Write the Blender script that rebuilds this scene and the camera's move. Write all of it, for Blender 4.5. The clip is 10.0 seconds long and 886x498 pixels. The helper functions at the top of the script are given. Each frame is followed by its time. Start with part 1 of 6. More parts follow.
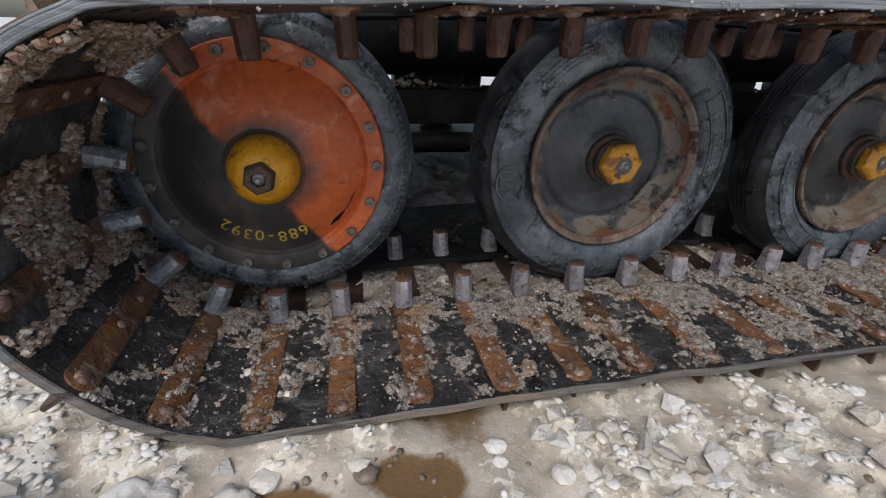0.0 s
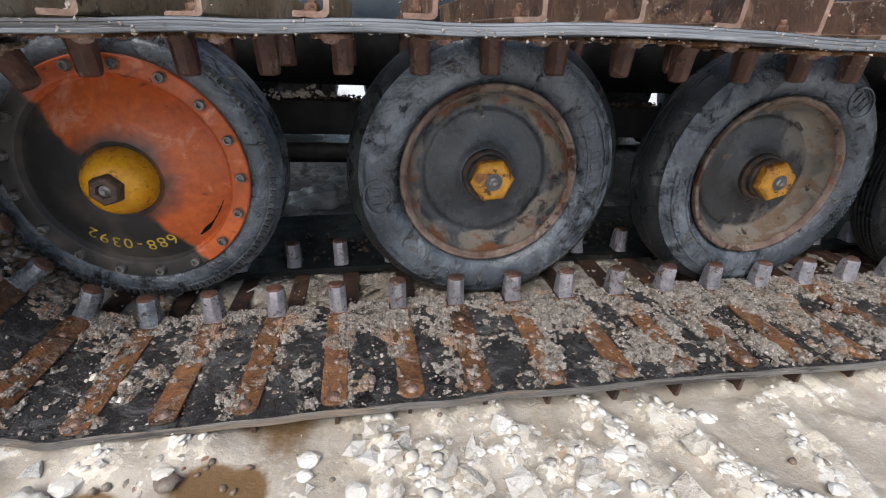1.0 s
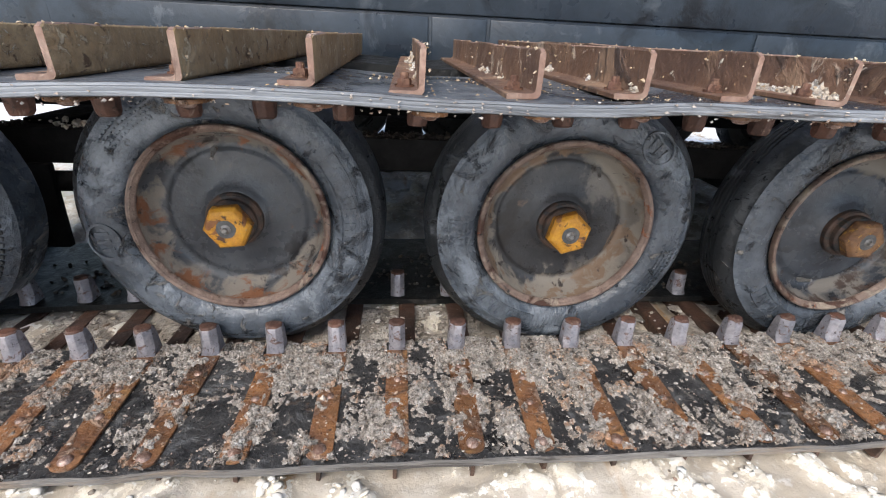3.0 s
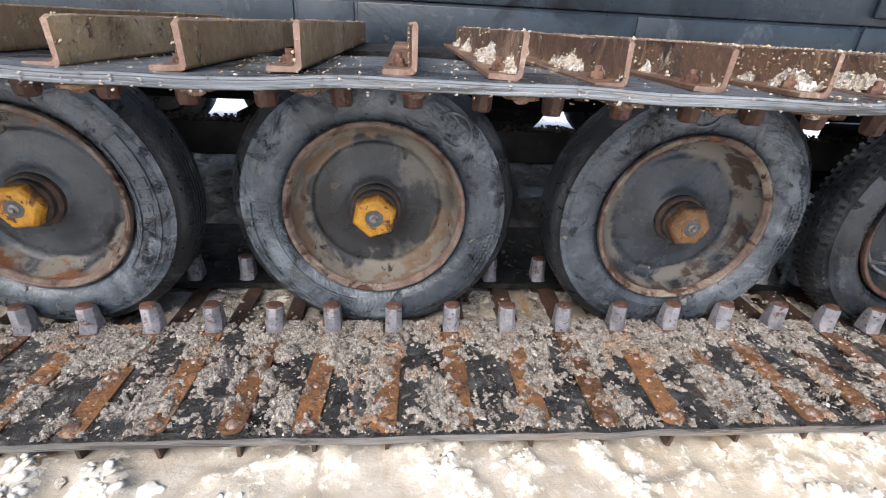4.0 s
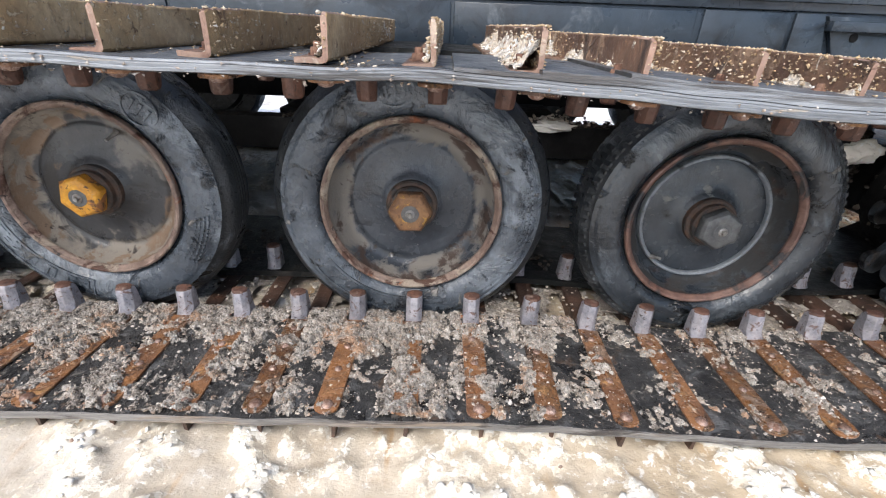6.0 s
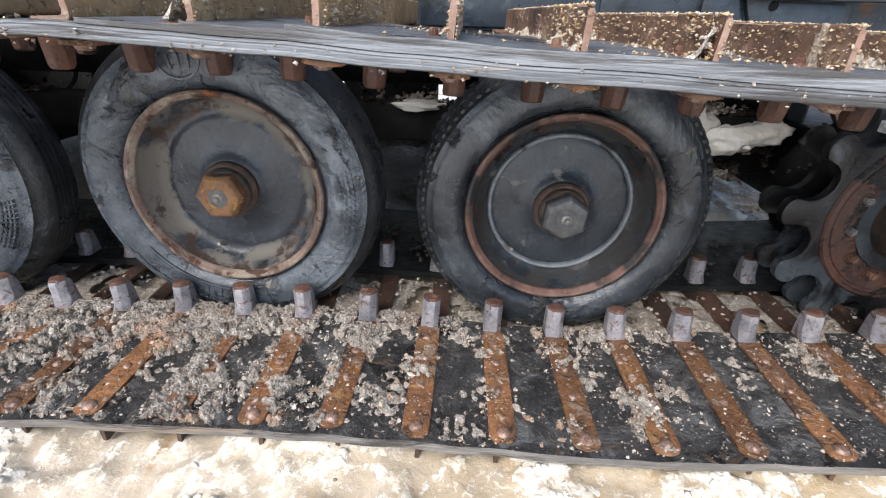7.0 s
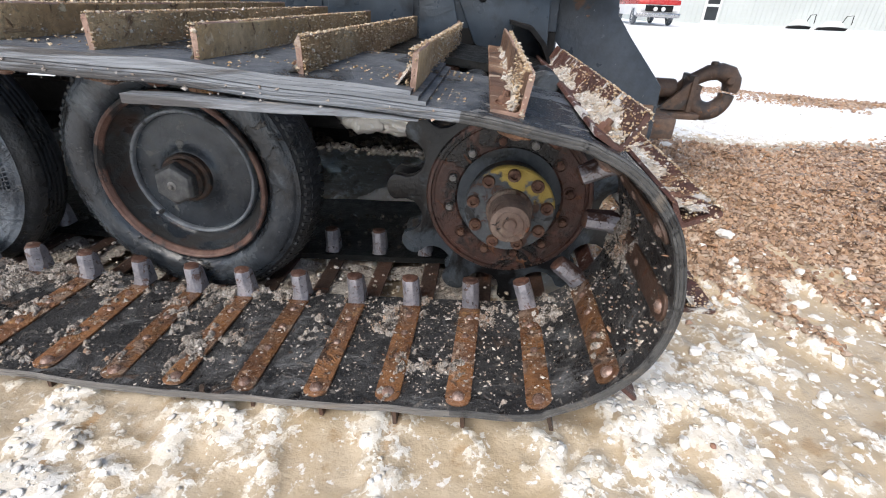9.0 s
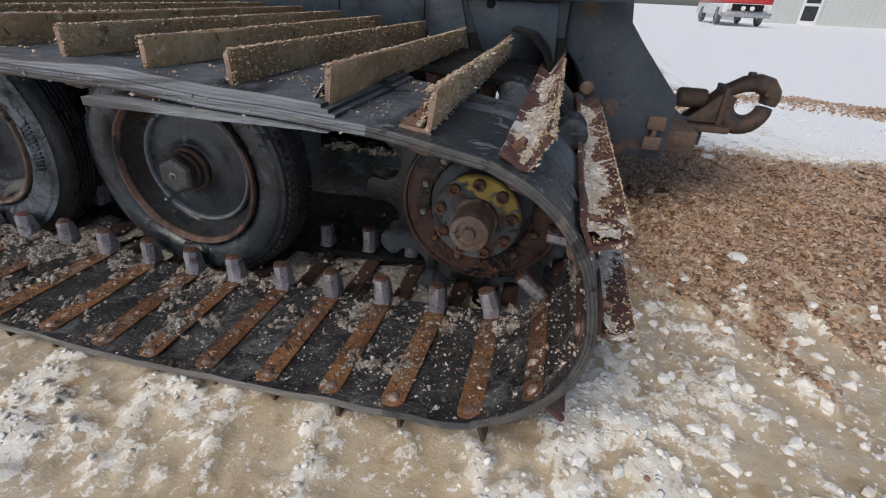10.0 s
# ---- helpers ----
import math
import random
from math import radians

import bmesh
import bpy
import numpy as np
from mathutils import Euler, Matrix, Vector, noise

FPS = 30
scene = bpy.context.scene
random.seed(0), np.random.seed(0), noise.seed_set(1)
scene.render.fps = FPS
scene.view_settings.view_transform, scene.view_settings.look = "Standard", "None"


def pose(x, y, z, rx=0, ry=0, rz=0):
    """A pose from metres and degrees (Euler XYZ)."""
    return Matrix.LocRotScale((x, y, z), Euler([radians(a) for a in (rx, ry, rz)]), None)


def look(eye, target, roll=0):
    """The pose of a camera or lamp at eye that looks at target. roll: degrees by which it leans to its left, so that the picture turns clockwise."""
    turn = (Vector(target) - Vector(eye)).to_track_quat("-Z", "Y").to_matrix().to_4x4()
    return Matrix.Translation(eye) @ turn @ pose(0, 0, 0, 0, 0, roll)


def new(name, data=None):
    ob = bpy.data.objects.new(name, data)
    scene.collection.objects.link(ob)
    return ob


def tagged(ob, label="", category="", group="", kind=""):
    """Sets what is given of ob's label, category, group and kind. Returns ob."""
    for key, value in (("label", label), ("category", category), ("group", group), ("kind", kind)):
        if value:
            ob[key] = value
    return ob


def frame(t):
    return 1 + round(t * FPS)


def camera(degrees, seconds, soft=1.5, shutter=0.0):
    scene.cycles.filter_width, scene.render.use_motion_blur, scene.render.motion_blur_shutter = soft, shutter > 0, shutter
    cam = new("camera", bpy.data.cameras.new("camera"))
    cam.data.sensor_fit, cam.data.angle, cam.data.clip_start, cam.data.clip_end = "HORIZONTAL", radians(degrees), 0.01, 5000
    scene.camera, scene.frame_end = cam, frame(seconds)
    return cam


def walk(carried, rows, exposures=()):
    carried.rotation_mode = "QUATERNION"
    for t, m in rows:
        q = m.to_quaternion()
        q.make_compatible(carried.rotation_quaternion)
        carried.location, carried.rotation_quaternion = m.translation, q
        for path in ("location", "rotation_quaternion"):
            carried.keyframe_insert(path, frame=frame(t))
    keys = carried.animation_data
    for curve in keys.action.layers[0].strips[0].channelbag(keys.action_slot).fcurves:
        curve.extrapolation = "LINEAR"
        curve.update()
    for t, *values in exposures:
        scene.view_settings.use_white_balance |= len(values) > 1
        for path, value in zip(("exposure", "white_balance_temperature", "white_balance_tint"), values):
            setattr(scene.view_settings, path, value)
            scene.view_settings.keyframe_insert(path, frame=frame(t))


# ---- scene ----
# the camera and its walk
cam = camera(88.5, 10.0, soft=1.1)
PATH = [
    (0, (-0.114, -0.959, 0.595), (0.268, 0.807, -0.261), 2.2),
    (0.5, (0.086, -0.972, 0.62), (0.432, 0.799, -0.242), 2.4),
    (1, (0.243, -1.016, 0.64), (0.549, 0.766, -0.216), 2.6),
    (1.5, (0.352, -1.083, 0.703), (0.625, 0.706, -0.15), 2.9),
    (2, (0.481, -1.073, 0.708), (0.727, 0.718, -0.147), 3.1),
    (2.5, (0.687, -1.01, 0.7), (0.898, 0.787, -0.153), 2.9),
    (3, (0.922, -0.956, 0.732), (1.11, 0.846, -0.115), 3.0),
    (3.2, (1.022, -0.957, 0.734), (1.207, 0.847, -0.108), 2.9),
    (4.3, (1.53, -0.994, 0.731), (1.664, 0.791, -0.161), 3.0),
    (4.5, (1.597, -0.988, 0.741), (1.717, 0.8, -0.148), 2.9),
    (5, (1.726, -0.985, 0.743), (1.819, 0.806, -0.142), 2.8),
    (5.5, (1.94, -1.026, 0.754), (1.993, 0.771, -0.123), 2.6),
    (5.7, (2.041, -1.028, 0.727), (2.077, 0.771, -0.146), 2.5),
    (6.8, (2.566, -0.884, 0.699), (2.521, 0.89, -0.225), 1.7),
    (7, (2.646, -0.9, 0.681), (2.589, 0.873, -0.243), 1.7),
    (7.5, (2.908, -0.925, 0.738), (2.815, 0.843, -0.192), 1.6),
    (8, (3.176, -0.918, 0.705), (3.059, 0.845, -0.232), 1.8),
    (8.5, (3.409, -0.944, 0.708), (3.275, 0.814, -0.235), 2.0),
    (9, (3.654, -0.967, 0.711), (3.504, 0.782, -0.247), 2.3),
    (9.5, (3.852, -0.94, 0.7), (3.632, 0.8, -0.26), 2.5),
    (10, (3.872, -0.938, 0.747), (3.481, 0.761, -0.232), 2.7),
]
walk(cam, [(t, look(eye, target, roll)) for t, eye, target, roll in PATH], exposures=[(0, -0.6), (1, -0.05), (2.5, 0.34), (5, 0.58), (7.5, 0.6), (8.5, 0.45), (9, 0.2), (9.5, -0.32), (10, -0.62)])

# ---------------------------------------------------------------- light
SUN_ELEV, SUN_TURN = radians(48), radians(205)
world = bpy.data.worlds.new("overcast_sky")
scene.world = world
world.use_nodes = True
wn = world.node_tree
sky = wn.nodes.new("ShaderNodeTexSky")
sky.sky_type = 'NISHITA'
sky.sun_disc = False
sky.sun_elevation, sky.sun_rotation = SUN_ELEV, SUN_TURN
sky.air_density, sky.dust_density, sky.ozone_density = 1.0, 2.4, 1.0
back = wn.nodes["Background"]
back.inputs["Strength"].default_value = 0.17
wn.links.new(sky.outputs[0], back.inputs["Color"])

sun_data = bpy.data.lights.new("sun", 'SUN')
sun_data.energy, sun_data.angle, sun_data.color = 2.4, radians(34), (1.0, 0.97, 0.925)
sun = new("sun", sun_data)
sun_dir = Vector((math.sin(SUN_TURN) * math.cos(SUN_ELEV), math.cos(SUN_TURN) * math.cos(SUN_ELEV), math.sin(SUN_ELEV)))
sun.matrix_world = look(sun_dir * 30, (0, 0, 0))


# ---------------------------------------------------------------- materials
def rgb(c):
    return (*c, 1.0)


def surf(name, base, alt, scale=8.0, rough=0.6, metal=0.0, layers=(), bump=0.25, bump_scale=120.0, rnd=0.0,
         island=(), spec=0.5, grain=0.25, dust=None, stretch=(1, 1, 1)):
    """A worn surface: two base tones, fine grain, then patches (colour, scale, from, to, roughness, metal) and settled dust."""
    m = bpy.data.materials.new(name)
    m.use_nodes = True
    nt = m.node_tree
    N, L = nt.nodes, nt.links
    bsdf = N["Principled BSDF"]
    geo = N.new("ShaderNodeNewGeometry")
    st = N.new("ShaderNodeVectorMath")
    st.operation = 'MULTIPLY'
    L.new(geo.outputs["Position"], st.inputs[0])
    st.inputs[1].default_value = stretch
    pos = st.outputs[0]

    def nz(sc, detail=4.0, rg=0.6, dist=0.0, shift=0.0):
        n = N.new("ShaderNodeTexNoise")
        n.inputs["Scale"].default_value, n.inputs["Detail"].default_value = sc, detail
        n.inputs["Roughness"].default_value, n.inputs["Distortion"].default_value = rg, dist
        if shift:
            a = N.new("ShaderNodeVectorMath")
            L.new(pos, a.inputs[0])
            a.inputs[1].default_value = (shift, shift * 0.7, -shift)
            L.new(a.outputs[0], n.inputs["Vector"])
        else:
            L.new(pos, n.inputs["Vector"])
        return n.outputs["Fac"]

    def ramp(sock, lo, hi):
        r = N.new("ShaderNodeMapRange")
        r.interpolation_type = 'SMOOTHSTEP'
        r.inputs["From Min"].default_value, r.inputs["From Max"].default_value = lo, hi
        L.new(sock, r.inputs["Value"])
        return r.outputs[0]

    def mix(fac, a, b, kind='MIX'):
        x = N.new("ShaderNodeMix")
        x.data_type, x.blend_type = 'RGBA', kind
        for sock, i in ((fac, 0), (a, 6), (b, 7)):
            if isinstance(sock, tuple):
                x.inputs[i].default_value = rgb(sock)
            elif isinstance(sock, float):
                x.inputs[i].default_value = sock
            else:
                L.new(sock, x.inputs[i])
        return x.outputs[2]

    def mixf(fac, a, b):
        x = N.new("ShaderNodeMix")
        for sock, i in ((fac, 0), (a, 2), (b, 3)):
            if isinstance(sock, float):
                x.inputs[i].default_value = sock
            else:
                L.new(sock, x.inputs[i])
        return x.outputs[0]

    col = mix(ramp(nz(scale, 6.0), 0.35, 0.65), base, alt)
    if island:
        cr = N.new("ShaderNodeValToRGB")
        while len(cr.color_ramp.elements) < len(island):
            cr.color_ramp.elements.new(0.5)
        for i, c in enumerate(island):
            cr.color_ramp.elements[i].position = i / max(1, len(island) - 1)
            cr.color_ramp.elements[i].color = rgb(c)
        L.new(geo.outputs["Random Per Island"], cr.inputs[0])
        col = mix(0.85, col, cr.outputs[0])
    rg = mixf(ramp(nz(scale * 3.1, 3.0, shift=3.3), 0.3, 0.7), max(0.05, rough - 0.12), min(1.0, rough + 0.12))
    mt = None
    height = nz(bump_scale, 5.0, 0.65)
    for i, lay in enumerate(layers):
        c, sc, lo, hi, r2 = lay[:5]
        f = ramp(nz(sc, 7.0, 0.65, 0.6, shift=7.1 * (i + 1)), lo, hi)
        col = mix(f, col, c)
        rg = mixf(f, rg, float(r2))
        if metal > 0:
            mt = mixf(f, mt if mt is not None else float(metal), float(lay[5] if len(lay) > 5 else 0.0))
        hm = N.new("ShaderNodeMath")
        hm.operation = 'MULTIPLY_ADD'
        L.new(f, hm.inputs[0])
        hm.inputs[1].default_value = 0.6
        L.new(height, hm.inputs[2])
        height = hm.outputs[0]
    if dust:
        c, lo, hi = dust
        sep = N.new("ShaderNodeSeparateXYZ")
        L.new(geo.outputs["Normal"], sep.inputs[0])
        mul = N.new("ShaderNodeMath")
        mul.operation = 'MULTIPLY'
        L.new(sep.outputs[2], mul.inputs[0])
        L.new(nz(30.0, 6.0, 0.7, 0.3, shift=21.0), mul.inputs[1])
        f = ramp(mul.outputs[0], lo, hi)
        col = mix(f, col, c)
        rg = mixf(f, rg, 0.85)
    if grain:
        col = mix(grain, col, ramp(nz(bump_scale * 0.6, 5.0, 0.7, shift=11.0), 0.2, 0.8), 'OVERLAY')
    if rnd:
        oi = N.new("ShaderNodeObjectInfo")
        hsv = N.new("ShaderNodeHueSaturation")
        L.new(mixf(oi.outputs["Random"], 1.0 - rnd, 1.0 + rnd), hsv.inputs["Value"])
        L.new(col, hsv.inputs["Color"])
        col = hsv.outputs[0]
    L.new(col, bsdf.inputs["Base Color"])
    L.new(rg, bsdf.inputs["Roughness"])
    if mt is not None:
        L.new(mt, bsdf.inputs["Metallic"])
    else:
        bsdf.inputs["Metallic"].default_value = metal
    bsdf.inputs["Specular IOR Level"].default_value = spec
    if bump:
        b = N.new("ShaderNodeBump")
        b.inputs["Strength"].default_value, b.inputs["Distance"].default_value = bump, 0.006
        L.new(height, b.inputs["Height"])
        L.new(b.outputs[0], bsdf.inputs["Normal"])
    return m


DRUST = (0.075, 0.034, 0.022)

M_TYRE = surf("tyre_rubber", (0.050, 0.061, 0.076), (0.112, 0.130, 0.154), 5.0, 0.25, 0,
              [((0.185, 0.210, 0.240), 4.5, 0.50, 0.66, 0.34), ((0.019, 0.022, 0.027), 7.5, 0.53, 0.68, 0.13), ((0.235, 0.220, 0.205), 17, 0.60, 0.68, 0.75), ((0.020, 0.023, 0.028), 16, 0.58, 0.70, 0.13), ((0.34, 0.35, 0.36), 90, 0.67, 0.71, 0.6)], 1.0, 34, grain=0.4, spec=0.65)
M_TYRE_DARK = surf("wet_black_tyre_rubber", (0.018, 0.022, 0.027), (0.046, 0.055, 0.066), 5.0, 0.19, 0,
                   [((0.120, 0.138, 0.158), 4.0, 0.50, 0.66, 0.28), ((0.0055, 0.0065, 0.0075), 7, 0.55, 0.63, 0.10), ((0.13, 0.12, 0.11), 13, 0.64, 0.68, 0.7), ((0.23, 0.24, 0.245), 90, 0.69, 0.72, 0.6)], 0.8, 22, grain=0.25, spec=0.6)
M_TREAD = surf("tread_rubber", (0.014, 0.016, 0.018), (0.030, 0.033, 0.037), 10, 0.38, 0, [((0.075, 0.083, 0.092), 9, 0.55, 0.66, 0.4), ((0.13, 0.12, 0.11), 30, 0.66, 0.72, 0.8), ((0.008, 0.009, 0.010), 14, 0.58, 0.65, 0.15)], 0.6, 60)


def disc_material(name, base, alt, rough, mud, mud2, reach, film, seed, spots=()):
    """Dark wheel paint with mud, or the near-black tone of the black disc, lying in the outer band; reach: how far the
    mud comes in, film: share of thin dried film.
    """
    m = surf(name, base, alt, 7, rough, 0, spots, 0.3, 70, grain=0.2)
    nt = m.node_tree
    N, L = nt.nodes, nt.links
    bsdf = N["Principled BSDF"]
    tc = N.new("ShaderNodeTexCoord")
    flat = N.new("ShaderNodeVectorMath")
    flat.operation = 'MULTIPLY'
    flat.inputs[1].default_value = (1, 0, 1)
    L.new(tc.outputs["Object"], flat.inputs[0])
    ln = N.new("ShaderNodeVectorMath")
    ln.operation = 'LENGTH'
    L.new(flat.outputs[0], ln.inputs[0])

    def nz(sc, det=7.0, shift=0.0):
        ad = N.new("ShaderNodeVectorMath")
        L.new(tc.outputs["Object"], ad.inputs[0])
        ad.inputs[1].default_value = (seed + shift, shift * 0.3, seed * 0.7)
        n = N.new("ShaderNodeTexNoise")
        n.inputs["Scale"].default_value, n.inputs["Detail"].default_value, n.inputs["Roughness"].default_value, n.inputs["Distortion"].default_value = sc, det, 0.62, 0.5
        L.new(ad.outputs[0], n.inputs["Vector"])
        return n.outputs["Fac"]

    def rng_of(sock, lo, hi):
        r = N.new("ShaderNodeMapRange")
        r.interpolation_type = 'SMOOTHSTEP'
        r.inputs["From Min"].default_value, r.inputs["From Max"].default_value = lo, hi
        L.new(sock, r.inputs["Value"])
        return r.outputs[0]

    def madd(a, k, b):
        x = N.new("ShaderNodeMath")
        x.operation = 'MULTIPLY_ADD'
        L.new(a, x.inputs[0])
        x.inputs[1].default_value = k
        if isinstance(b, float):
            x.inputs[2].default_value = b
        else:
            L.new(b, x.inputs[2])
        return x.outputs[0]

    def over(fac, col, c):
        x = N.new("ShaderNodeMix")
        x.data_type = 'RGBA'
        L.new(fac, x.inputs[0])
        L.new(col, x.inputs[6])
        x.inputs[7].default_value = rgb(c)
        return x.outputs[2]

    col = bsdf.inputs["Base Color"].links[0].from_socket
    rgh = bsdf.inputs["Roughness"].links[0].from_socket
    band = rng_of(ln.outputs["Value"], reach, 0.185)
    thin = rng_of(madd(band, 0.10, nz(3.2, 8.0, 5.0)), 0.60 - film, 0.66 - film)
    col = over(madd(thin, 0.55, 0.0), col, mud)
    crust = rng_of(madd(band, 0.20, nz(9.0)), 0.64, 0.74)
    col = over(crust, col, mud)
    col = over(rng_of(madd(band, 0.16, nz(12.0, 7.0, 9.0)), 0.67, 0.75), col, mud2)
    col = over(rng_of(madd(band, 0.14, nz(17.0, 8.0, 3.0)), 0.72, 0.80), col, (0.040, 0.032, 0.028))
    L.new(col, bsdf.inputs["Base Color"])
    x = N.new("ShaderNodeMix")
    L.new(crust, x.inputs[0])
    L.new(rgh, x.inputs[2])
    x.inputs[3].default_value = 0.85
    L.new(x.outputs[0], bsdf.inputs["Roughness"])
    return m


M_DISC_A = disc_material("grey_wheel_disc", (0.044, 0.048, 0.055), (0.072, 0.078, 0.086), 0.30, (0.235, 0.205, 0.172), (0.20, 0.085, 0.042), 0.150, 0.0, 1.7,
                         [((0.026, 0.027, 0.030), 5, 0.55, 0.66, 0.25), ((0.20, 0.185, 0.17), 75, 0.69, 0.73, 0.7)])
M_DISC_B = disc_material("grey_wheel_disc_with_dried_film", (0.038, 0.039, 0.042), (0.060, 0.061, 0.064), 0.34, (0.255, 0.225, 0.188), (0.20, 0.135, 0.09), 0.140, 0.10, 12.4,
                         [((0.030, 0.028, 0.027), 6, 0.55, 0.66, 0.35), ((0.20, 0.185, 0.17), 75, 0.69, 0.73, 0.7)])
M_DISC_C = disc_material("mud_ringed_wheel_disc", (0.040, 0.046, 0.056), (0.064, 0.073, 0.086), 0.25, (0.185, 0.168, 0.148), (0.060, 0.040, 0.032), 0.140, -0.05, 31.0,
                         [((0.024, 0.025, 0.028), 5, 0.55, 0.66, 0.22), ((0.20, 0.185, 0.17), 75, 0.69, 0.73, 0.7)])
# band tones are near-black here and darken the recess inside the lip
M_DISC_DARK = disc_material("black_wheel_disc", (0.025, 0.031, 0.039), (0.050, 0.060, 0.071), 0.22, (0.034, 0.034, 0.034), (0.040, 0.026, 0.022), 0.166, -0.06, 47.0,
                            [((0.17, 0.17, 0.16), 9, 0.62, 0.66, 0.7), ((0.008, 0.009, 0.010), 5, 0.53, 0.64, 0.13), ((0.12, 0.125, 0.13), 40, 0.66, 0.71, 0.6)])
M_DISC_RING = surf("scuffed_grey_paint", (0.15, 0.165, 0.185), (0.22, 0.24, 0.26), 16, 0.38, 0.0,
                   [((0.030, 0.032, 0.036), 12, 0.56, 0.64, 0.5), ((0.20, 0.19, 0.175), 40, 0.64, 0.69, 0.7)], 0.4, 120)
M_RIM = surf("rusty_rim", (0.16, 0.105, 0.082), (0.26, 0.19, 0.155), 18, 0.6, 0.0,
             [((0.33, 0.27, 0.215), 11, 0.53, 0.61, 0.85), (DRUST, 14, 0.55, 0.62, 0.6), ((0.26, 0.090, 0.04), 13, 0.60, 0.67, 0.7), ((0.022, 0.020, 0.020), 30, 0.62, 0.66, 0.5)], 0.6, 110)
M_RIM_RED = surf("red_brown_rim", (0.120, 0.062, 0.047), (0.190, 0.112, 0.088), 20, 0.5, 0.0,
                 [((0.025, 0.025, 0.027), 10, 0.54, 0.64, 0.5), ((0.26, 0.20, 0.165), 25, 0.64, 0.70, 0.85)], 0.4, 130)
M_NUT_YELLOW = surf("chipped_yellow_paint", (0.64, 0.31, 0.030), (0.50, 0.22, 0.025), 24, 0.42, 0.0,
                    [((0.27, 0.115, 0.045), 22, 0.53, 0.58, 0.65), ((0.10, 0.050, 0.030), 38, 0.57, 0.62, 0.7), ((0.40, 0.30, 0.20), 60, 0.64, 0.68, 0.8)], 0.5, 150)
M_NUT_RUST = surf("rusty_nut", (0.24, 0.125, 0.055), (0.15, 0.075, 0.04), 40, 0.65, 0.0,
                  [((0.45, 0.24, 0.04), 50, 0.58, 0.64, 0.55), (DRUST, 70, 0.60, 0.68, 0.8)], 0.5, 200)
M_NUT_STEEL = surf("dark_steel_nut", (0.085, 0.088, 0.092), (0.13, 0.133, 0.135), 40, 0.42, 0.35,
                   [((0.22, 0.20, 0.17), 60, 0.66, 0.72, 0.8)], 0.3, 200)
M_HUB = surf("dark_rusty_hub", (0.05, 0.038, 0.032), (0.11, 0.065, 0.045), 35, 0.65, 0.0, [((0.03, 0.03, 0.03), 30, 0.5, 0.6, 0.5)], 0.4, 160)
M_YELLOW = surf("yellow_hub_paint", (0.74, 0.345, 0.012), (0.62, 0.27, 0.012), 16, 0.36, 0.0,
                [((0.30, 0.13, 0.02), 38, 0.58, 0.64, 0.6), ((0.04, 0.03, 0.02), 75, 0.64, 0.68, 0.6)], 0.25, 160)
M_STEEL = surf("worn_guide_steel", (0.42, 0.40, 0.43), (0.30, 0.30, 0.34), 30, 0.42, 0.45,
               [((0.16, 0.10, 0.085), 42, 0.56, 0.64, 0.75), ((0.05, 0.04, 0.038), 95, 0.60, 0.66, 0.7)], 0.3, 150, rnd=0.2, dust=((0.10, 0.055, 0.045), 0.30, 0.42))
M_BAR = surf("rusted_strap", (0.225, 0.108, 0.048), (0.130, 0.063, 0.035), 13, 0.32, 0.0,
             [((0.055, 0.036, 0.028), 11, 0.56, 0.65, 0.26), ((0.29, 0.200, 0.145), 17, 0.55, 0.63, 0.7), ((0.31, 0.165, 0.068), 20, 0.56, 0.68, 0.38), ((0.075, 0.044, 0.032), 48, 0.61, 0.67, 0.4), ((0.46, 0.41, 0.36), 95, 0.64, 0.69, 0.5)], 1.0, 60, rnd=0.34)
M_GUIDE_RUST = surf("rusty_guide", (0.13, 0.062, 0.042), (0.085, 0.045, 0.035), 30, 0.6, 0.0,
                    [((0.22, 0.15, 0.12), 42, 0.58, 0.66, 0.75), ((0.045, 0.03, 0.026), 60, 0.60, 0.66, 0.7)], 0.4, 150, rnd=0.25)
M_RIVET = surf("rivet_steel", (0.20, 0.12, 0.09), (0.30, 0.22, 0.19), 60, 0.27, 0.3, [((0.12, 0.06, 0.04), 70, 0.5, 0.6, 0.7)], 0.3, 200, rnd=0.2)
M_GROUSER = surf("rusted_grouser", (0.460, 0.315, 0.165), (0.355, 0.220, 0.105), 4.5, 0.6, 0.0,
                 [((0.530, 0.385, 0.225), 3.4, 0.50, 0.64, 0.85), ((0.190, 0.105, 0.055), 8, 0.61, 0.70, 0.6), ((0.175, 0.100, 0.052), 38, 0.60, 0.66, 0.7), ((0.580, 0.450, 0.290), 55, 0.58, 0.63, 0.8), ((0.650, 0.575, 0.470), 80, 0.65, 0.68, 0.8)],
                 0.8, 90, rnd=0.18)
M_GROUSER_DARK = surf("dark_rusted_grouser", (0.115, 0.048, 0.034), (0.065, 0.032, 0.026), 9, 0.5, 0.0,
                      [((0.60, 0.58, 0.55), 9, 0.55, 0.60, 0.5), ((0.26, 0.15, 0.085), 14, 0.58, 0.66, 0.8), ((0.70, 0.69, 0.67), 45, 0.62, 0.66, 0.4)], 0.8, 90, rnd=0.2)
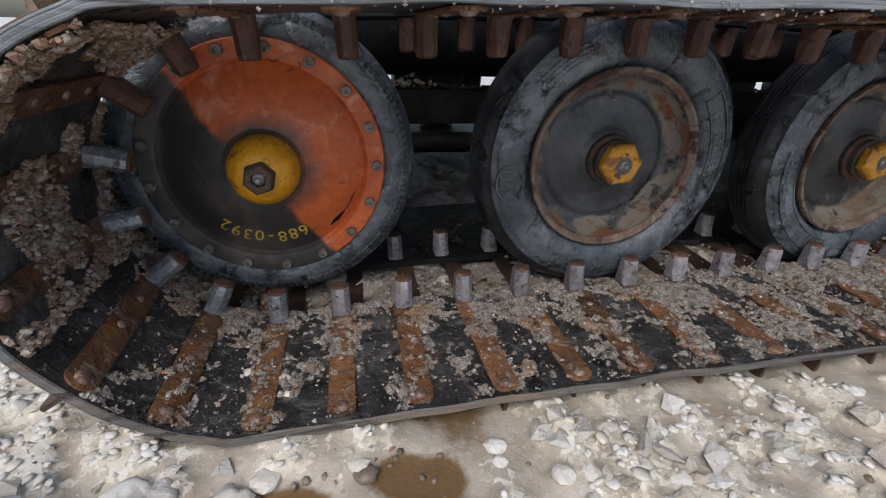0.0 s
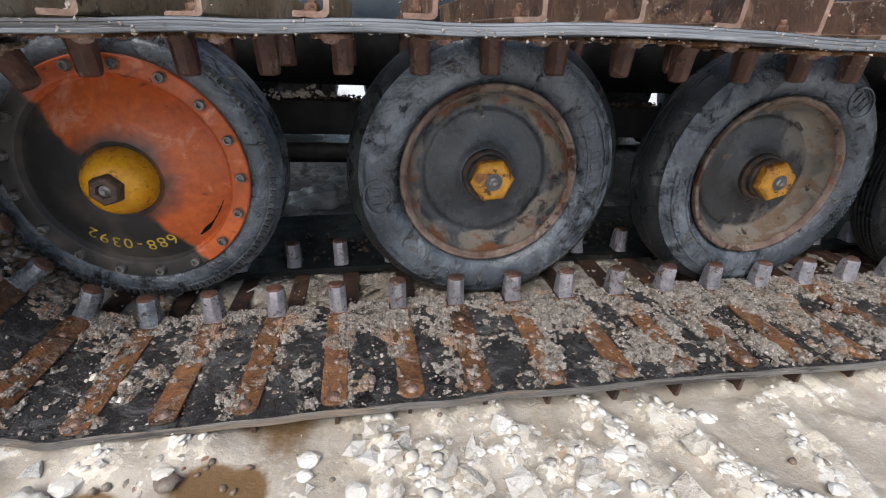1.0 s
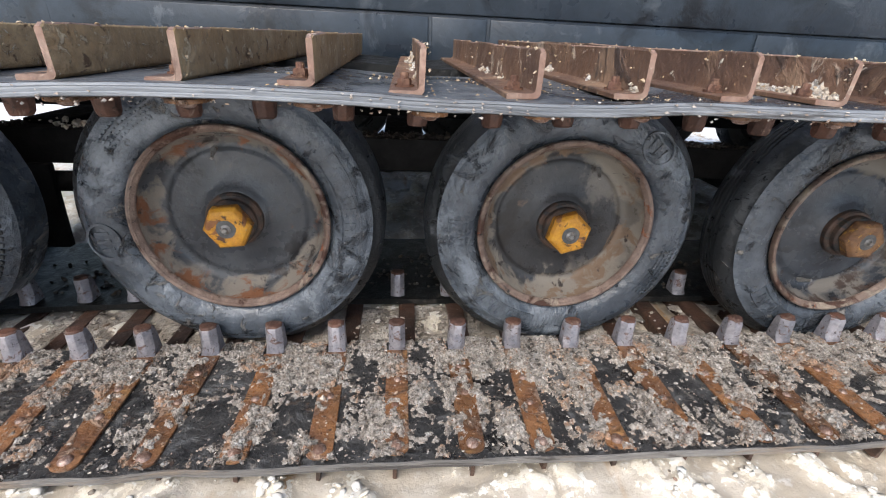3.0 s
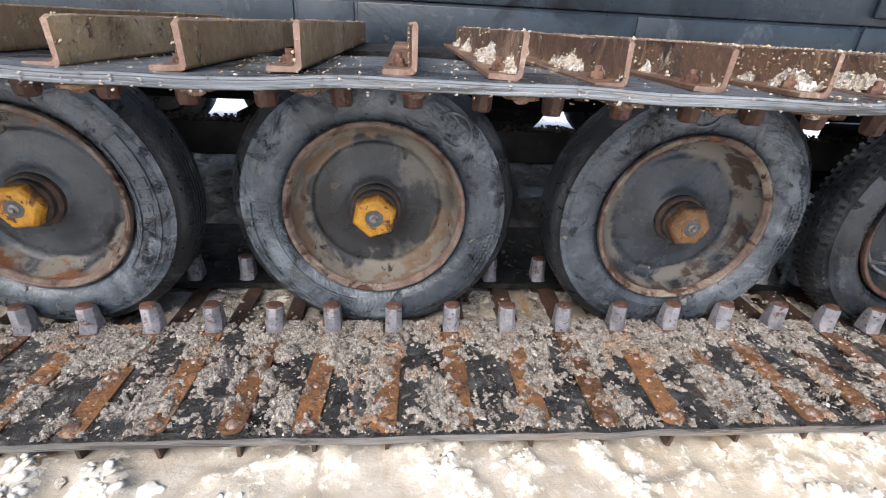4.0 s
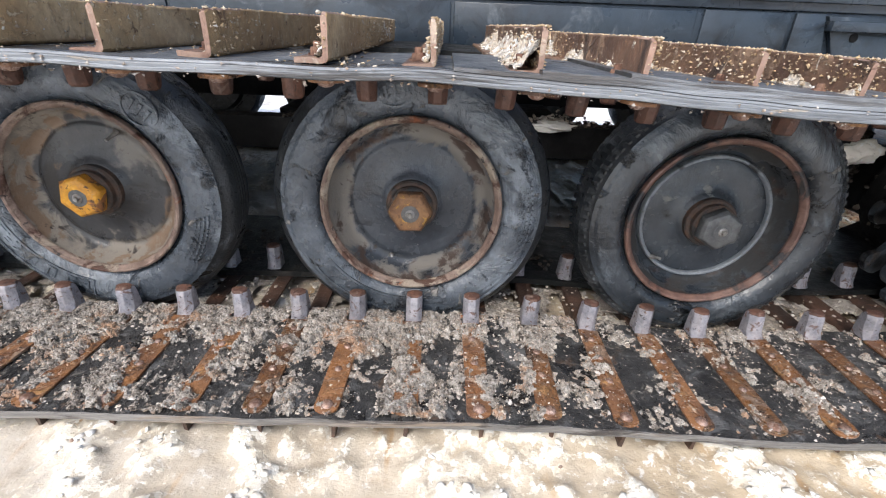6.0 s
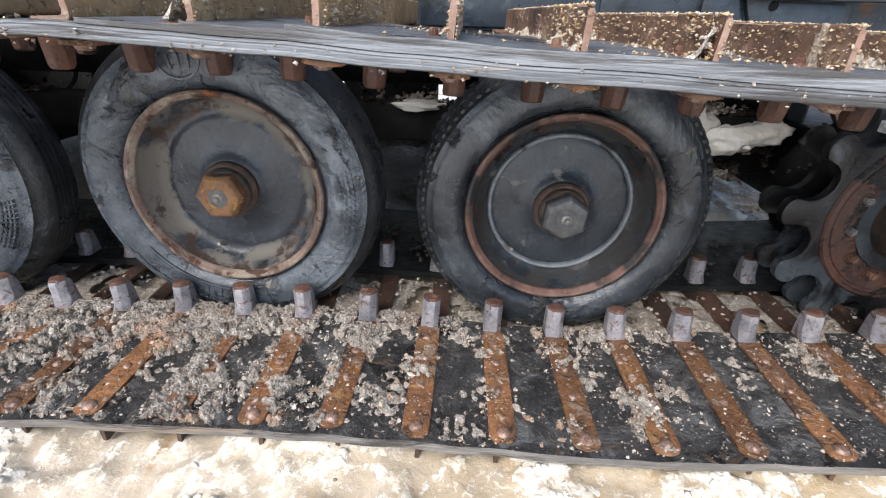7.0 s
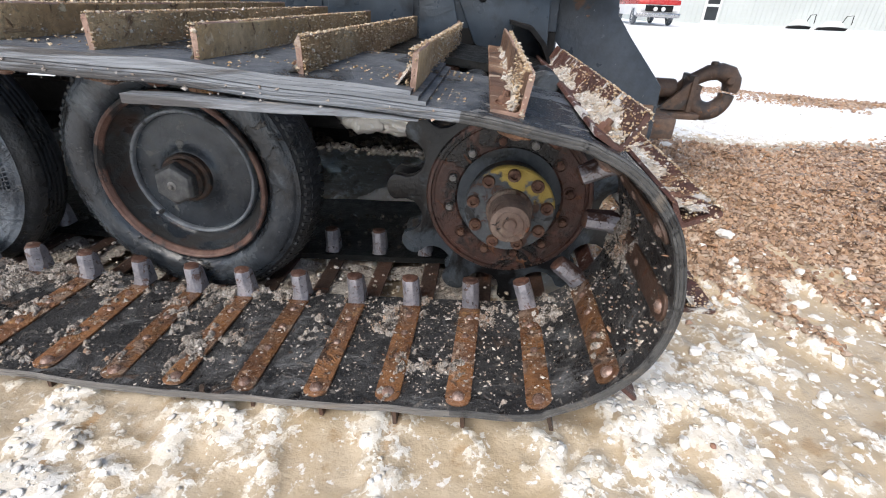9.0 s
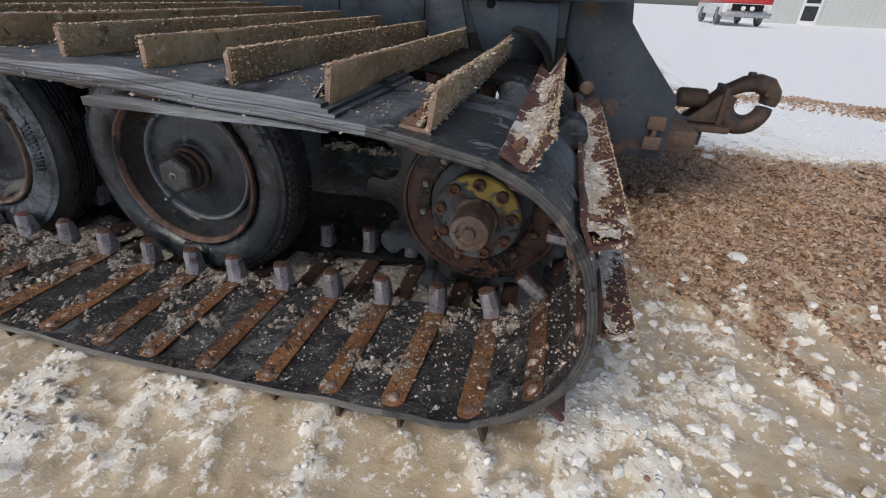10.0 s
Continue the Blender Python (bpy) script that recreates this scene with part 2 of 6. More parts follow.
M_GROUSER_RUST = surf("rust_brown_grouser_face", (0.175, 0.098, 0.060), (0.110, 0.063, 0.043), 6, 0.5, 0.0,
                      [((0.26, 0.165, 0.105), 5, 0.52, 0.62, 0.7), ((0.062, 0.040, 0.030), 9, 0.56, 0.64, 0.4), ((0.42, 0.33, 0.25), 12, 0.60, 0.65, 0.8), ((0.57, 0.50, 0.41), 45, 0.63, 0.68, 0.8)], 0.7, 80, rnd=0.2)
M_GROUSER_END = surf("pinkish_cut_steel_end", (0.33, 0.225, 0.175), (0.26, 0.155, 0.115), 30, 0.6, 0.0,
                     [((0.43, 0.34, 0.27), 20, 0.56, 0.64, 0.8), ((0.13, 0.065, 0.042), 35, 0.60, 0.66, 0.6)], 0.5, 120, rnd=0.15)
M_BAR_DARK = surf("dark_rusted_strap", (0.105, 0.058, 0.040), (0.052, 0.035, 0.028), 11, 0.5, 0.0, [((0.14, 0.062, 0.034), 16, 0.58, 0.66, 0.6), ((0.25, 0.22, 0.20), 60, 0.67, 0.71, 0.6)], 0.45, 120, rnd=0.2)
M_BELT = surf("belt_rubber", (0.018, 0.0185, 0.020), (0.042, 0.042, 0.043), 16, 0.36, 0,
              [((0.100, 0.102, 0.106), 11, 0.51, 0.66, 0.5), ((0.009, 0.009, 0.010), 8, 0.55, 0.64, 0.20), ((0.17, 0.155, 0.14), 34, 0.58, 0.66, 0.6), ((0.080, 0.052, 0.037), 21, 0.60, 0.68, 0.5), ((0.31, 0.29, 0.27), 105, 0.62, 0.68, 0.5)], 0.9, 75, spec=0.5)
# inner belt: same rubber look, much darker than the outer one
M_BELT_IN = surf("darker_inner_belt_rubber", (0.0065, 0.0085, 0.009), (0.017, 0.0165, 0.016), 9, 0.42, 0,
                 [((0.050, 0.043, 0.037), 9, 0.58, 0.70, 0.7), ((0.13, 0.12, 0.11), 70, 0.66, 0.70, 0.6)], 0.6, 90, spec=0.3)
# paler bluish grey: wear, plus the sky's sheen put into the colour
M_BELT_TOP = surf("worn_belt_face_with_sheen", (0.080, 0.088, 0.098), (0.125, 0.134, 0.146), 12, 0.40, 0,
                  [((0.027, 0.030, 0.034), 4, 0.47, 0.58, 0.24), ((0.21, 0.205, 0.195), 22, 0.60, 0.66, 0.8), ((0.26, 0.25, 0.235), 60, 0.63, 0.69, 0.85), ((0.03, 0.031, 0.035), 30, 0.63, 0.70, 0.3)], 0.5, 70)
M_SLUSH = surf("frozen_grey_brown_slush", (0.41, 0.38, 0.345), (0.21, 0.18, 0.155), 48, 0.26, 0,
               [((0.37, 0.235, 0.155), 8, 0.53, 0.62, 0.45), ((0.54, 0.525, 0.505), 60, 0.56, 0.64, 0.22), ((0.055, 0.046, 0.040), 42, 0.57, 0.64, 0.3), ((0.09, 0.085, 0.08), 16, 0.58, 0.65, 0.2)], 1.0, 200, grain=0.45)
M_CAKE = surf("caked_dirty_snow", (0.58, 0.53, 0.465), (0.45, 0.38, 0.30), 60, 0.5, 0,
              [((0.72, 0.70, 0.665), 26, 0.46, 0.58, 0.45), ((0.27, 0.17, 0.105), 34, 0.58, 0.66, 0.7), ((0.76, 0.75, 0.735), 90, 0.60, 0.68, 0.3)], 0.9, 180, grain=0.3)
M_GAP = surf("dirty_snow_between_belts", (0.44, 0.40, 0.35), (0.31, 0.265, 0.22), 14, 0.5, 0,
             [((0.52, 0.48, 0.43), 9, 0.50, 0.62, 0.5), ((0.10, 0.075, 0.058), 12, 0.58, 0.64, 0.5), ((0.18, 0.12, 0.08), 40, 0.60, 0.68, 0.6)], 0.9, 120, grain=0.3)
M_GUIDE_DARK = surf("wet_blue_guide", (0.36, 0.385, 0.43), (0.24, 0.26, 0.295), 24, 0.26, 0.45,
                    [((0.05, 0.045, 0.045), 60, 0.60, 0.64, 0.5), ((0.12, 0.085, 0.07), 28, 0.61, 0.68, 0.6)], 0.35, 150, rnd=0.2, dust=((0.10, 0.06, 0.05), 0.46, 0.58))
M_BELT_EDGE = surf("frayed_belt_edge", (0.165, 0.178, 0.196), (0.265, 0.282, 0.305), 16, 0.6, 0,
                   [((0.075, 0.072, 0.072), 11, 0.52, 0.62, 0.7), ((0.33, 0.30, 0.265), 42, 0.61, 0.68, 0.85)], 0.5, 90, stretch=(0.16, 1, 2.6))
M_HULL = surf("slate_black_hull_paint", (0.0190, 0.0290, 0.0420), (0.0335, 0.0465, 0.0630), 3.0, 0.36, 0,
              [((0.0741, 0.0897, 0.1076), 6, 0.60, 0.70, 0.45), ((0.0109, 0.0148, 0.0203), 3.5, 0.52, 0.66, 0.28), ((0.0936, 0.0741, 0.0624), 14, 0.70, 0.75, 0.7), ((0.1248, 0.1365, 0.1482), 45, 0.69, 0.73, 0.6)], 0.25, 50, grain=0.15)
# near-black tone also holds the shade behind the wheels and under the hull
M_BLACK = surf("oily_shaded_black_steel", (0.007, 0.007, 0.0075), (0.014, 0.014, 0.0145), 12, 0.6, 0, [((0.035, 0.029, 0.024), 14, 0.64, 0.74, 0.8)], 0.4, 90, dust=((0.045, 0.038, 0.032), 0.46, 0.58), spec=0.14)
M_SPROCKET = surf("blue_grey_sprocket_steel", (0.085, 0.102, 0.120), (0.045, 0.053, 0.062), 7, 0.36, 0.2,
                  [((0.008, 0.008, 0.009), 5.0, 0.46, 0.56, 0.28), ((0.05, 0.038, 0.032), 13, 0.60, 0.68, 0.7), ((0.15, 0.165, 0.18), 30, 0.67, 0.72, 0.5)], 0.4, 90)
M_FLANGE = surf("rusted_sprocket_flange", (0.125, 0.056, 0.040), (0.070, 0.038, 0.031), 12, 0.36, 0.0,
                [((0.016, 0.014, 0.014), 8, 0.50, 0.60, 0.25), ((0.21, 0.088, 0.04), 16, 0.60, 0.66, 0.65), ((0.20, 0.16, 0.13), 32, 0.67, 0.72, 0.85)], 0.5, 130)
def plate_material():
    """Grey worn hub plate; a patch of old yellow paint is left on one side."""
    m = surf("hub_plate_worn_paint", (0.150, 0.165, 0.180), (0.080, 0.088, 0.096), 16, 0.42, 0.2,
             [((0.10, 0.052, 0.036), 20, 0.56, 0.63, 0.7), ((0.020, 0.020, 0.021), 24, 0.58, 0.64, 0.35)], 0.4, 120)
    nt = m.node_tree
    N, L = nt.nodes, nt.links
    bsdf = N["Principled BSDF"]
    tc = N.new("ShaderNodeTexCoord")
    nz = N.new("ShaderNodeTexNoise")
    nz.inputs["Scale"].default_value, nz.inputs["Detail"].default_value = 22.0, 6.0
    L.new(tc.outputs["Object"], nz.inputs["Vector"])
    dot = N.new("ShaderNodeVectorMath")
    dot.operation = 'DOT_PRODUCT'
    L.new(tc.outputs["Object"], dot.inputs[0])
    dot.inputs[1].default_value = (0.40, 0, 0.92)
    ad = N.new("ShaderNodeMath")
    ad.operation = 'MULTIPLY_ADD'
    L.new(nz.outputs["Fac"], ad.inputs[0])
    ad.inputs[1].default_value = 0.16
    L.new(dot.outputs["Value"], ad.inputs[2])
    r = N.new("ShaderNodeMapRange")
    r.inputs["From Min"].default_value, r.inputs["From Max"].default_value = 0.142, 0.150
    L.new(ad.outputs[0], r.inputs["Value"])
    x = N.new("ShaderNodeMix")
    x.data_type = 'RGBA'
    L.new(r.outputs[0], x.inputs[0])
    L.new(bsdf.inputs["Base Color"].links[0].from_socket, x.inputs[6])
    x.inputs[7].default_value = rgb((0.46, 0.33, 0.075))
    L.new(x.outputs[2], bsdf.inputs["Base Color"])
    return m


M_PLATE = plate_material()
M_HOOK = surf("rusted_hook_iron", (0.155, 0.098, 0.068), (0.115, 0.080, 0.062), 13, 0.55, 0.1, [((0.065, 0.055, 0.050), 8, 0.50, 0.62, 0.5), ((0.24, 0.12, 0.065), 18, 0.60, 0.68, 0.8), ((0.30, 0.24, 0.19), 40, 0.66, 0.71, 0.8)], 0.5, 90)
M_REAR = surf("scuffed_rusty_hull_paint", (0.022, 0.030, 0.042), (0.038, 0.048, 0.062), 4, 0.38, 0,
              [((0.105, 0.058, 0.038), 3.6, 0.56, 0.62, 0.6), ((0.14, 0.16, 0.18), 9, 0.64, 0.70, 0.5), ((0.20, 0.10, 0.055), 16, 0.67, 0.71, 0.7), ((0.30, 0.31, 0.32), 45, 0.68, 0.72, 0.6)], 0.35, 60)
M_EDGE_MUD = surf("muddy_belt_edge", (0.125, 0.118, 0.110), (0.20, 0.19, 0.178), 14, 0.65, 0,
                  [((0.22, 0.175, 0.135), 7, 0.50, 0.62, 0.8), ((0.06, 0.052, 0.047), 16, 0.55, 0.63, 0.6), ((0.34, 0.31, 0.28), 50, 0.64, 0.70, 0.8)], 0.6, 80, stretch=(0.25, 1, 2.4))
M_EDGE_DARK = surf("darker_belt_edge", (0.050, 0.050, 0.050), (0.085, 0.084, 0.082), 14, 0.45, 0,
                   [((0.14, 0.12, 0.10), 9, 0.55, 0.64, 0.7), ((0.022, 0.021, 0.021), 12, 0.54, 0.62, 0.3), ((0.26, 0.24, 0.22), 60, 0.65, 0.70, 0.8)], 0.6, 80)
M_BOLT = surf("grey_bolt_steel", (0.30, 0.295, 0.285), (0.20, 0.19, 0.18), 60, 0.45, 0.4, [((0.12, 0.07, 0.05), 70, 0.56, 0.64, 0.7)], 0.3, 200)
M_BOLT_RUST = surf("rusty_bolt", (0.13, 0.06, 0.04), (0.21, 0.12, 0.08), 50, 0.65, 0.1, [(DRUST, 70, 0.5, 0.62, 0.8)], 0.4, 200)
M_YEL_MARK = surf("yellow_marker_paint", (0.58, 0.42, 0.06), (0.48, 0.34, 0.05), 60, 0.6, 0, [((0.03, 0.03, 0.03), 120, 0.6, 0.68, 0.5)], 0.1)

# ice and dirt crumbs, every crumb with its own tone
M_CRUMB = surf("ice_and_grit_crumbs", (0.4148, 0.3660, 0.3233), (0.3050, 0.2623, 0.2257), 60, 0.24, 0, [((0.40, 0.265, 0.175), 7, 0.50, 0.70, 0.4), ((0.1708, 0.1403, 0.1196), 14, 0.60, 0.68, 0.3)], 0.4, 300,
               island=((0.2318, 0.1928, 0.1647), (0.3294, 0.2745, 0.2318), (0.385, 0.325, 0.275), (0.4148, 0.3782, 0.3477), (0.5246, 0.4980, 0.4750), (0.30, 0.235, 0.185), (0.6100, 0.5795, 0.5490), (0.2928, 0.2501, 0.2172), (0.4514, 0.4087, 0.3721)))
M_CRUMB_RUST = surf("rust_stained_crumbs", (0.26, 0.135, 0.075), (0.18, 0.085, 0.048), 14, 0.35, 0, [], 0.4, 200,
                    island=((0.13, 0.058, 0.034), (0.24, 0.105, 0.052), (0.33, 0.19, 0.115), (0.42, 0.29, 0.20), (0.20, 0.085, 0.042), (0.50, 0.40, 0.32)))
M_CRUMB_TAN = surf("tan_frozen_grit", (0.36, 0.25, 0.14), (0.27, 0.175, 0.09), 9, 0.5, 0, [], 0.3, 200,
                   island=((0.22, 0.135, 0.070), (0.40, 0.275, 0.150), (0.50, 0.365, 0.215), (0.64, 0.54, 0.40), (0.30, 0.19, 0.10), (0.68, 0.62, 0.52)))
M_CRUMB_CAKE = surf("beige_caked_snow_crumbs", (0.52, 0.44, 0.34), (0.42, 0.33, 0.23), 9, 0.45, 0, [], 0.3, 200,
                    island=((0.33, 0.23, 0.14), (0.50, 0.42, 0.32), (0.60, 0.54, 0.46), (0.42, 0.32, 0.21), (0.68, 0.65, 0.60)))
M_GREASE = surf("greasy_black_dirt", (0.02, 0.017, 0.015), (0.04, 0.032, 0.026), 9, 0.4, 0, [], 0.4, 160, island=((0.012, 0.011, 0.01), (0.04, 0.03, 0.024), (0.08, 0.06, 0.045), (0.02, 0.018, 0.016)))
M_CRUMB_PALE = surf("pale_snow_crumbs", (0.58, 0.52, 0.45), (0.44, 0.38, 0.31), 9, 0.35, 0, [], 0.3, 200,
                    island=((0.40, 0.325, 0.245), (0.52, 0.46, 0.39), (0.60, 0.56, 0.51), (0.46, 0.385, 0.30), (0.66, 0.63, 0.59)))
M_CRUMB_ICE = surf("grey_beige_ice", (0.60, 0.56, 0.49), (0.50, 0.44, 0.36), 22, 0.22, 0, [((0.42, 0.32, 0.21), 11, 0.58, 0.68, 0.25), ((0.70, 0.69, 0.66), 45, 0.56, 0.66, 0.45)], 0.8, 120, grain=0.25,
                   island=((0.48, 0.42, 0.34), (0.60, 0.565, 0.50), (0.70, 0.68, 0.64), (0.52, 0.44, 0.34), (0.78, 0.77, 0.75), (0.63, 0.585, 0.51)))
M_LUMP = surf("white_beige_ice_lump", (0.84, 0.82, 0.78), (0.76, 0.72, 0.65), 14, 0.4, 0, [((0.60, 0.50, 0.38), 7, 0.62, 0.74, 0.35), ((0.87, 0.865, 0.85), 34, 0.52, 0.62, 0.5)], 0.4, 110, grain=0.04)
M_GRAIN = surf("white_snow_grains", (0.84, 0.815, 0.765), (0.78, 0.73, 0.65), 22, 0.5, 0, [], 0.3, 160, grain=0.05,
               island=((0.74, 0.68, 0.58), (0.86, 0.84, 0.80), (0.81, 0.775, 0.715), (0.87, 0.865, 0.845)))
M_MUD = surf("frozen_brown_mud", (0.17, 0.115, 0.08), (0.11, 0.075, 0.054), 5, 0.34, 0, [((0.25, 0.13, 0.075), 6, 0.56, 0.66, 0.4), ((0.07, 0.050, 0.040), 9, 0.60, 0.68, 0.3)], 0.4, 200,
             island=((0.12, 0.080, 0.058), (0.27, 0.185, 0.13), (0.36, 0.27, 0.20), (0.20, 0.115, 0.075), (0.52, 0.47, 0.41), (0.25, 0.175, 0.125), (0.60, 0.56, 0.51)))
M_STONE = surf("wet_pebbles", (0.20, 0.17, 0.14), (0.14, 0.12, 0.10), 20, 0.25, 0, [], 0.3, 160,
               island=((0.15, 0.125, 0.10), (0.25, 0.185, 0.135), (0.28, 0.25, 0.21), (0.33, 0.16, 0.10), (0.19, 0.175, 0.15)))
M_GRAVEL = surf("brown_gravel_and_bark", (0.24, 0.18, 0.135), (0.18, 0.135, 0.105), 6, 0.7, 0, [], 0.4, 160,
                island=((0.20, 0.118, 0.072), (0.46, 0.290, 0.175), (0.56, 0.385, 0.255), (0.34, 0.215, 0.145), (0.60, 0.49, 0.385), (0.49, 0.280, 0.150), (0.27, 0.168, 0.112), (0.53, 0.42, 0.33)))


def orange_material():
    """Half of the disc is sprayed orange, the other half black, with a dark oily ring round the hub."""
    m = surf("half_orange_half_black_disc", (0.58, 0.125, 0.030), (0.48, 0.10, 0.030), 7, 0.42, 0,
             [((0.64, 0.24, 0.14), 10, 0.55, 0.66, 0.5), ((0.16, 0.04, 0.02), 13, 0.60, 0.70, 0.45), ((0.05, 0.03, 0.025), 60, 0.66, 0.70, 0.5)], 0.2, 90)
    nt = m.node_tree
    N, L = nt.nodes, nt.links
    bsdf = N["Principled BSDF"]
    old = bsdf.inputs["Base Color"].links[0].from_socket
    tc = N.new("ShaderNodeTexCoord")
    nz = N.new("ShaderNodeTexNoise")
    nz.inputs["Scale"].default_value = 18.0
    L.new(tc.outputs["Object"], nz.inputs["Vector"])
    dot = N.new("ShaderNodeVectorMath")
    dot.operation = 'DOT_PRODUCT'
    L.new(tc.outputs["Object"], dot.inputs[0])
    dot.inputs[1].default_value = (0.80, 0, 0.60)
    ad = N.new("ShaderNodeMath")
    ad.operation = 'MULTIPLY_ADD'
    L.new(nz.outputs["Fac"], ad.inputs[0])
    ad.inputs[1].default_value = 0.05
    L.new(dot.outputs["Value"], ad.inputs[2])
    r = N.new("ShaderNodeMapRange")
    r.interpolation_type = 'SMOOTHSTEP'
    r.inputs["From Min"].default_value, r.inputs["From Max"].default_value = -0.008, 0.010
    L.new(ad.outputs[0], r.inputs["Value"])
    ln = N.new("ShaderNodeVectorMath")
    ln.operation = 'LENGTH'
    sc = N.new("ShaderNodeVectorMath")
    sc.operation = 'MULTIPLY'
    sc.inputs[1].default_value = (1, 0, 1)
    L.new(tc.outputs["Object"], sc.inputs[0])
    L.new(sc.outputs[0], ln.inputs[0])
    ad2 = N.new("ShaderNodeMath")
    ad2.operation = 'MULTIPLY_ADD'
    L.new(nz.outputs["Fac"], ad2.inputs[0])
    ad2.inputs[1].default_value = 0.06
    L.new(ln.outputs["Value"], ad2.inputs[2])
    r2 = N.new("ShaderNodeMapRange")
    r2.inputs["From Min"].default_value, r2.inputs["From Max"].default_value = 0.105, 0.155
    L.new(ad2.outputs[0], r2.inputs["Value"])
    mu = N.new("ShaderNodeMath")
    mu.operation = 'MULTIPLY'
    L.new(r.outputs[0], mu.inputs[0])
    L.new(r2.outputs[0], mu.inputs[1])
    dark = N.new("ShaderNodeMix")
    dark.data_type = 'RGBA'
    nz2 = N.new("ShaderNodeTexNoise")
    nz2.inputs["Scale"].default_value, nz2.inputs["Detail"].default_value = 9.0, 8.0
    L.new(tc.outputs["Object"], nz2.inputs["Vector"])
    r3 = N.new("ShaderNodeMapRange")
    r3.inputs["From Min"].default_value, r3.inputs["From Max"].default_value = 0.45, 0.75
    L.new(nz2.outputs["Fac"], r3.inputs["Value"])
    L.new(r3.outputs[0], dark.inputs[0])
    dark.inputs[6].default_value, dark.inputs[7].default_value = rgb((0.036, 0.034, 0.033)), rgb((0.135, 0.115, 0.098))
    x = N.new("ShaderNodeMix")
    x.data_type = 'RGBA'
    L.new(mu.outputs[0], x.inputs[0])
    L.new(dark.outputs[2], x.inputs[6])
    L.new(old, x.inputs[7])
    L.new(x.outputs[2], bsdf.inputs["Base Color"])
    return m


M_ORANGE = orange_material()


def ground_material():
    """Wet tan ice in the hollows, coarse snow on the ridges, brown soil under the gravel; the share of each is stored on the mesh."""
    m = bpy.data.materials.new("ice_snow_and_gravel_ground")
    m.use_nodes = True
    nt = m.node_tree
    N, L = nt.nodes, nt.links
    bsdf = N["Principled BSDF"]
    geo = N.new("ShaderNodeNewGeometry")

    def nz(sc, det=6.0, rg=0.65):
        n = N.new("ShaderNodeTexNoise")
        n.inputs["Scale"].default_value, n.inputs["Detail"].default_value, n.inputs["Roughness"].default_value = sc, det, rg
        L.new(geo.outputs["Position"], n.inputs["Vector"])
        return n.outputs["Fac"]

    def attr(nm):
        a = N.new("ShaderNodeAttribute")
        a.attribute_name = nm
        return a.outputs["Fac"]

    def ramp(s, lo, hi):
        r = N.new("ShaderNodeMapRange")
        r.interpolation_type = 'SMOOTHSTEP'
        r.inputs["From Min"].default_value, r.inputs["From Max"].default_value = lo, hi
        L.new(s, r.inputs["Value"])
        return r.outputs[0]

    def mix(f, a, b):
        x = N.new("ShaderNodeMix")
        x.data_type = 'RGBA'
        L.new(f, x.inputs[0])
        for s, i in ((a, 6), (b, 7)):
            if isinstance(s, tuple):
                x.inputs[i].default_value = rgb(s)
            else:
                L.new(s, x.inputs[i])
        return x.outputs[2]

    def madd(a, k, b):
        x = N.new("ShaderNodeMath")
        x.operation = 'MULTIPLY_ADD'
        L.new(a, x.inputs[0])
        x.inputs[1].default_value = k
        if isinstance(b, float):
            x.inputs[2].default_value = b
        else:
            L.new(b, x.inputs[2])
        return x.outputs[0]

    def flakes(sc):
        wob = N.new("ShaderNodeTexNoise")
        wob.inputs["Scale"].default_value = sc * 1.7
        L.new(geo.outputs["Position"], wob.inputs["Vector"])
        ad = N.new("ShaderNodeVectorMath")
        ad.operation = 'MULTIPLY_ADD'
        L.new(wob.outputs["Color"], ad.inputs[0])
        ad.inputs[1].default_value = (0.9 / sc, 0.9 / sc, 0.9 / sc)
        L.new(geo.outputs["Position"], ad.inputs[2])
        v = N.new("ShaderNodeTexVoronoi")
        v.inputs["Scale"].default_value = sc
        L.new(ad.outputs[0], v.inputs["Vector"])
        s = N.new("ShaderNodeSeparateColor")
        L.new(v.outputs["Color"], s.inputs[0])
        return s.outputs[0]

    ice = mix(ramp(nz(5.0), 0.35, 0.65), (0.45, 0.350, 0.225), (0.545, 0.450, 0.325))
    ice = mix(ramp(nz(13.0), 0.56, 0.68), ice, (0.40, 0.285, 0.165))
    ice = mix(ramp(nz(42.0), 0.58, 0.63), ice, (0.76, 0.735, 0.69))
    grey = mix(ramp(nz(11.0), 0.42, 0.62), (0.50, 0.455, 0.395), (0.60, 0.565, 0.515))
    pale = N.new("ShaderNodeMix")
    pale.data_type = 'RGBA'
    L.new(attr("front"), pale.inputs[0])
    L.new(ice, pale.inputs[6])
    L.new(grey, pale.inputs[7])
    ice = pale.outputs[2]
    crust = mix(ramp(flakes(38.0), 0.25, 0.85), (0.73, 0.665, 0.555), (0.87, 0.845, 0.785))
    crust = mix(ramp(nz(60.0), 0.50, 0.66), crust, (0.80, 0.755, 0.675))
    drift = mix(ramp(nz(60.0), 0.45, 0.68), (0.92, 0.915, 0.90), (0.86, 0.845, 0.815))
    far = N.new("ShaderNodeMix")
    far.data_type = 'RGBA'
    L.new(attr("far"), far.inputs[0])
    L.new(crust, far.inputs[6])
    L.new(drift, far.inputs[7])
    snow = far.outputs[2]
    stones = flakes(78.0)
    soil = mix(ramp(stones, 0.05, 0.95), (0.110, 0.068, 0.042), (0.42, 0.280, 0.180))
    soil = mix(ramp(flakes(120.0), 0.70, 0.90), soil, (0.44, 0.33, 0.245))
    soil = mix(ramp(nz(9.0), 0.52, 0.64), soil, (0.155, 0.082, 0.045))
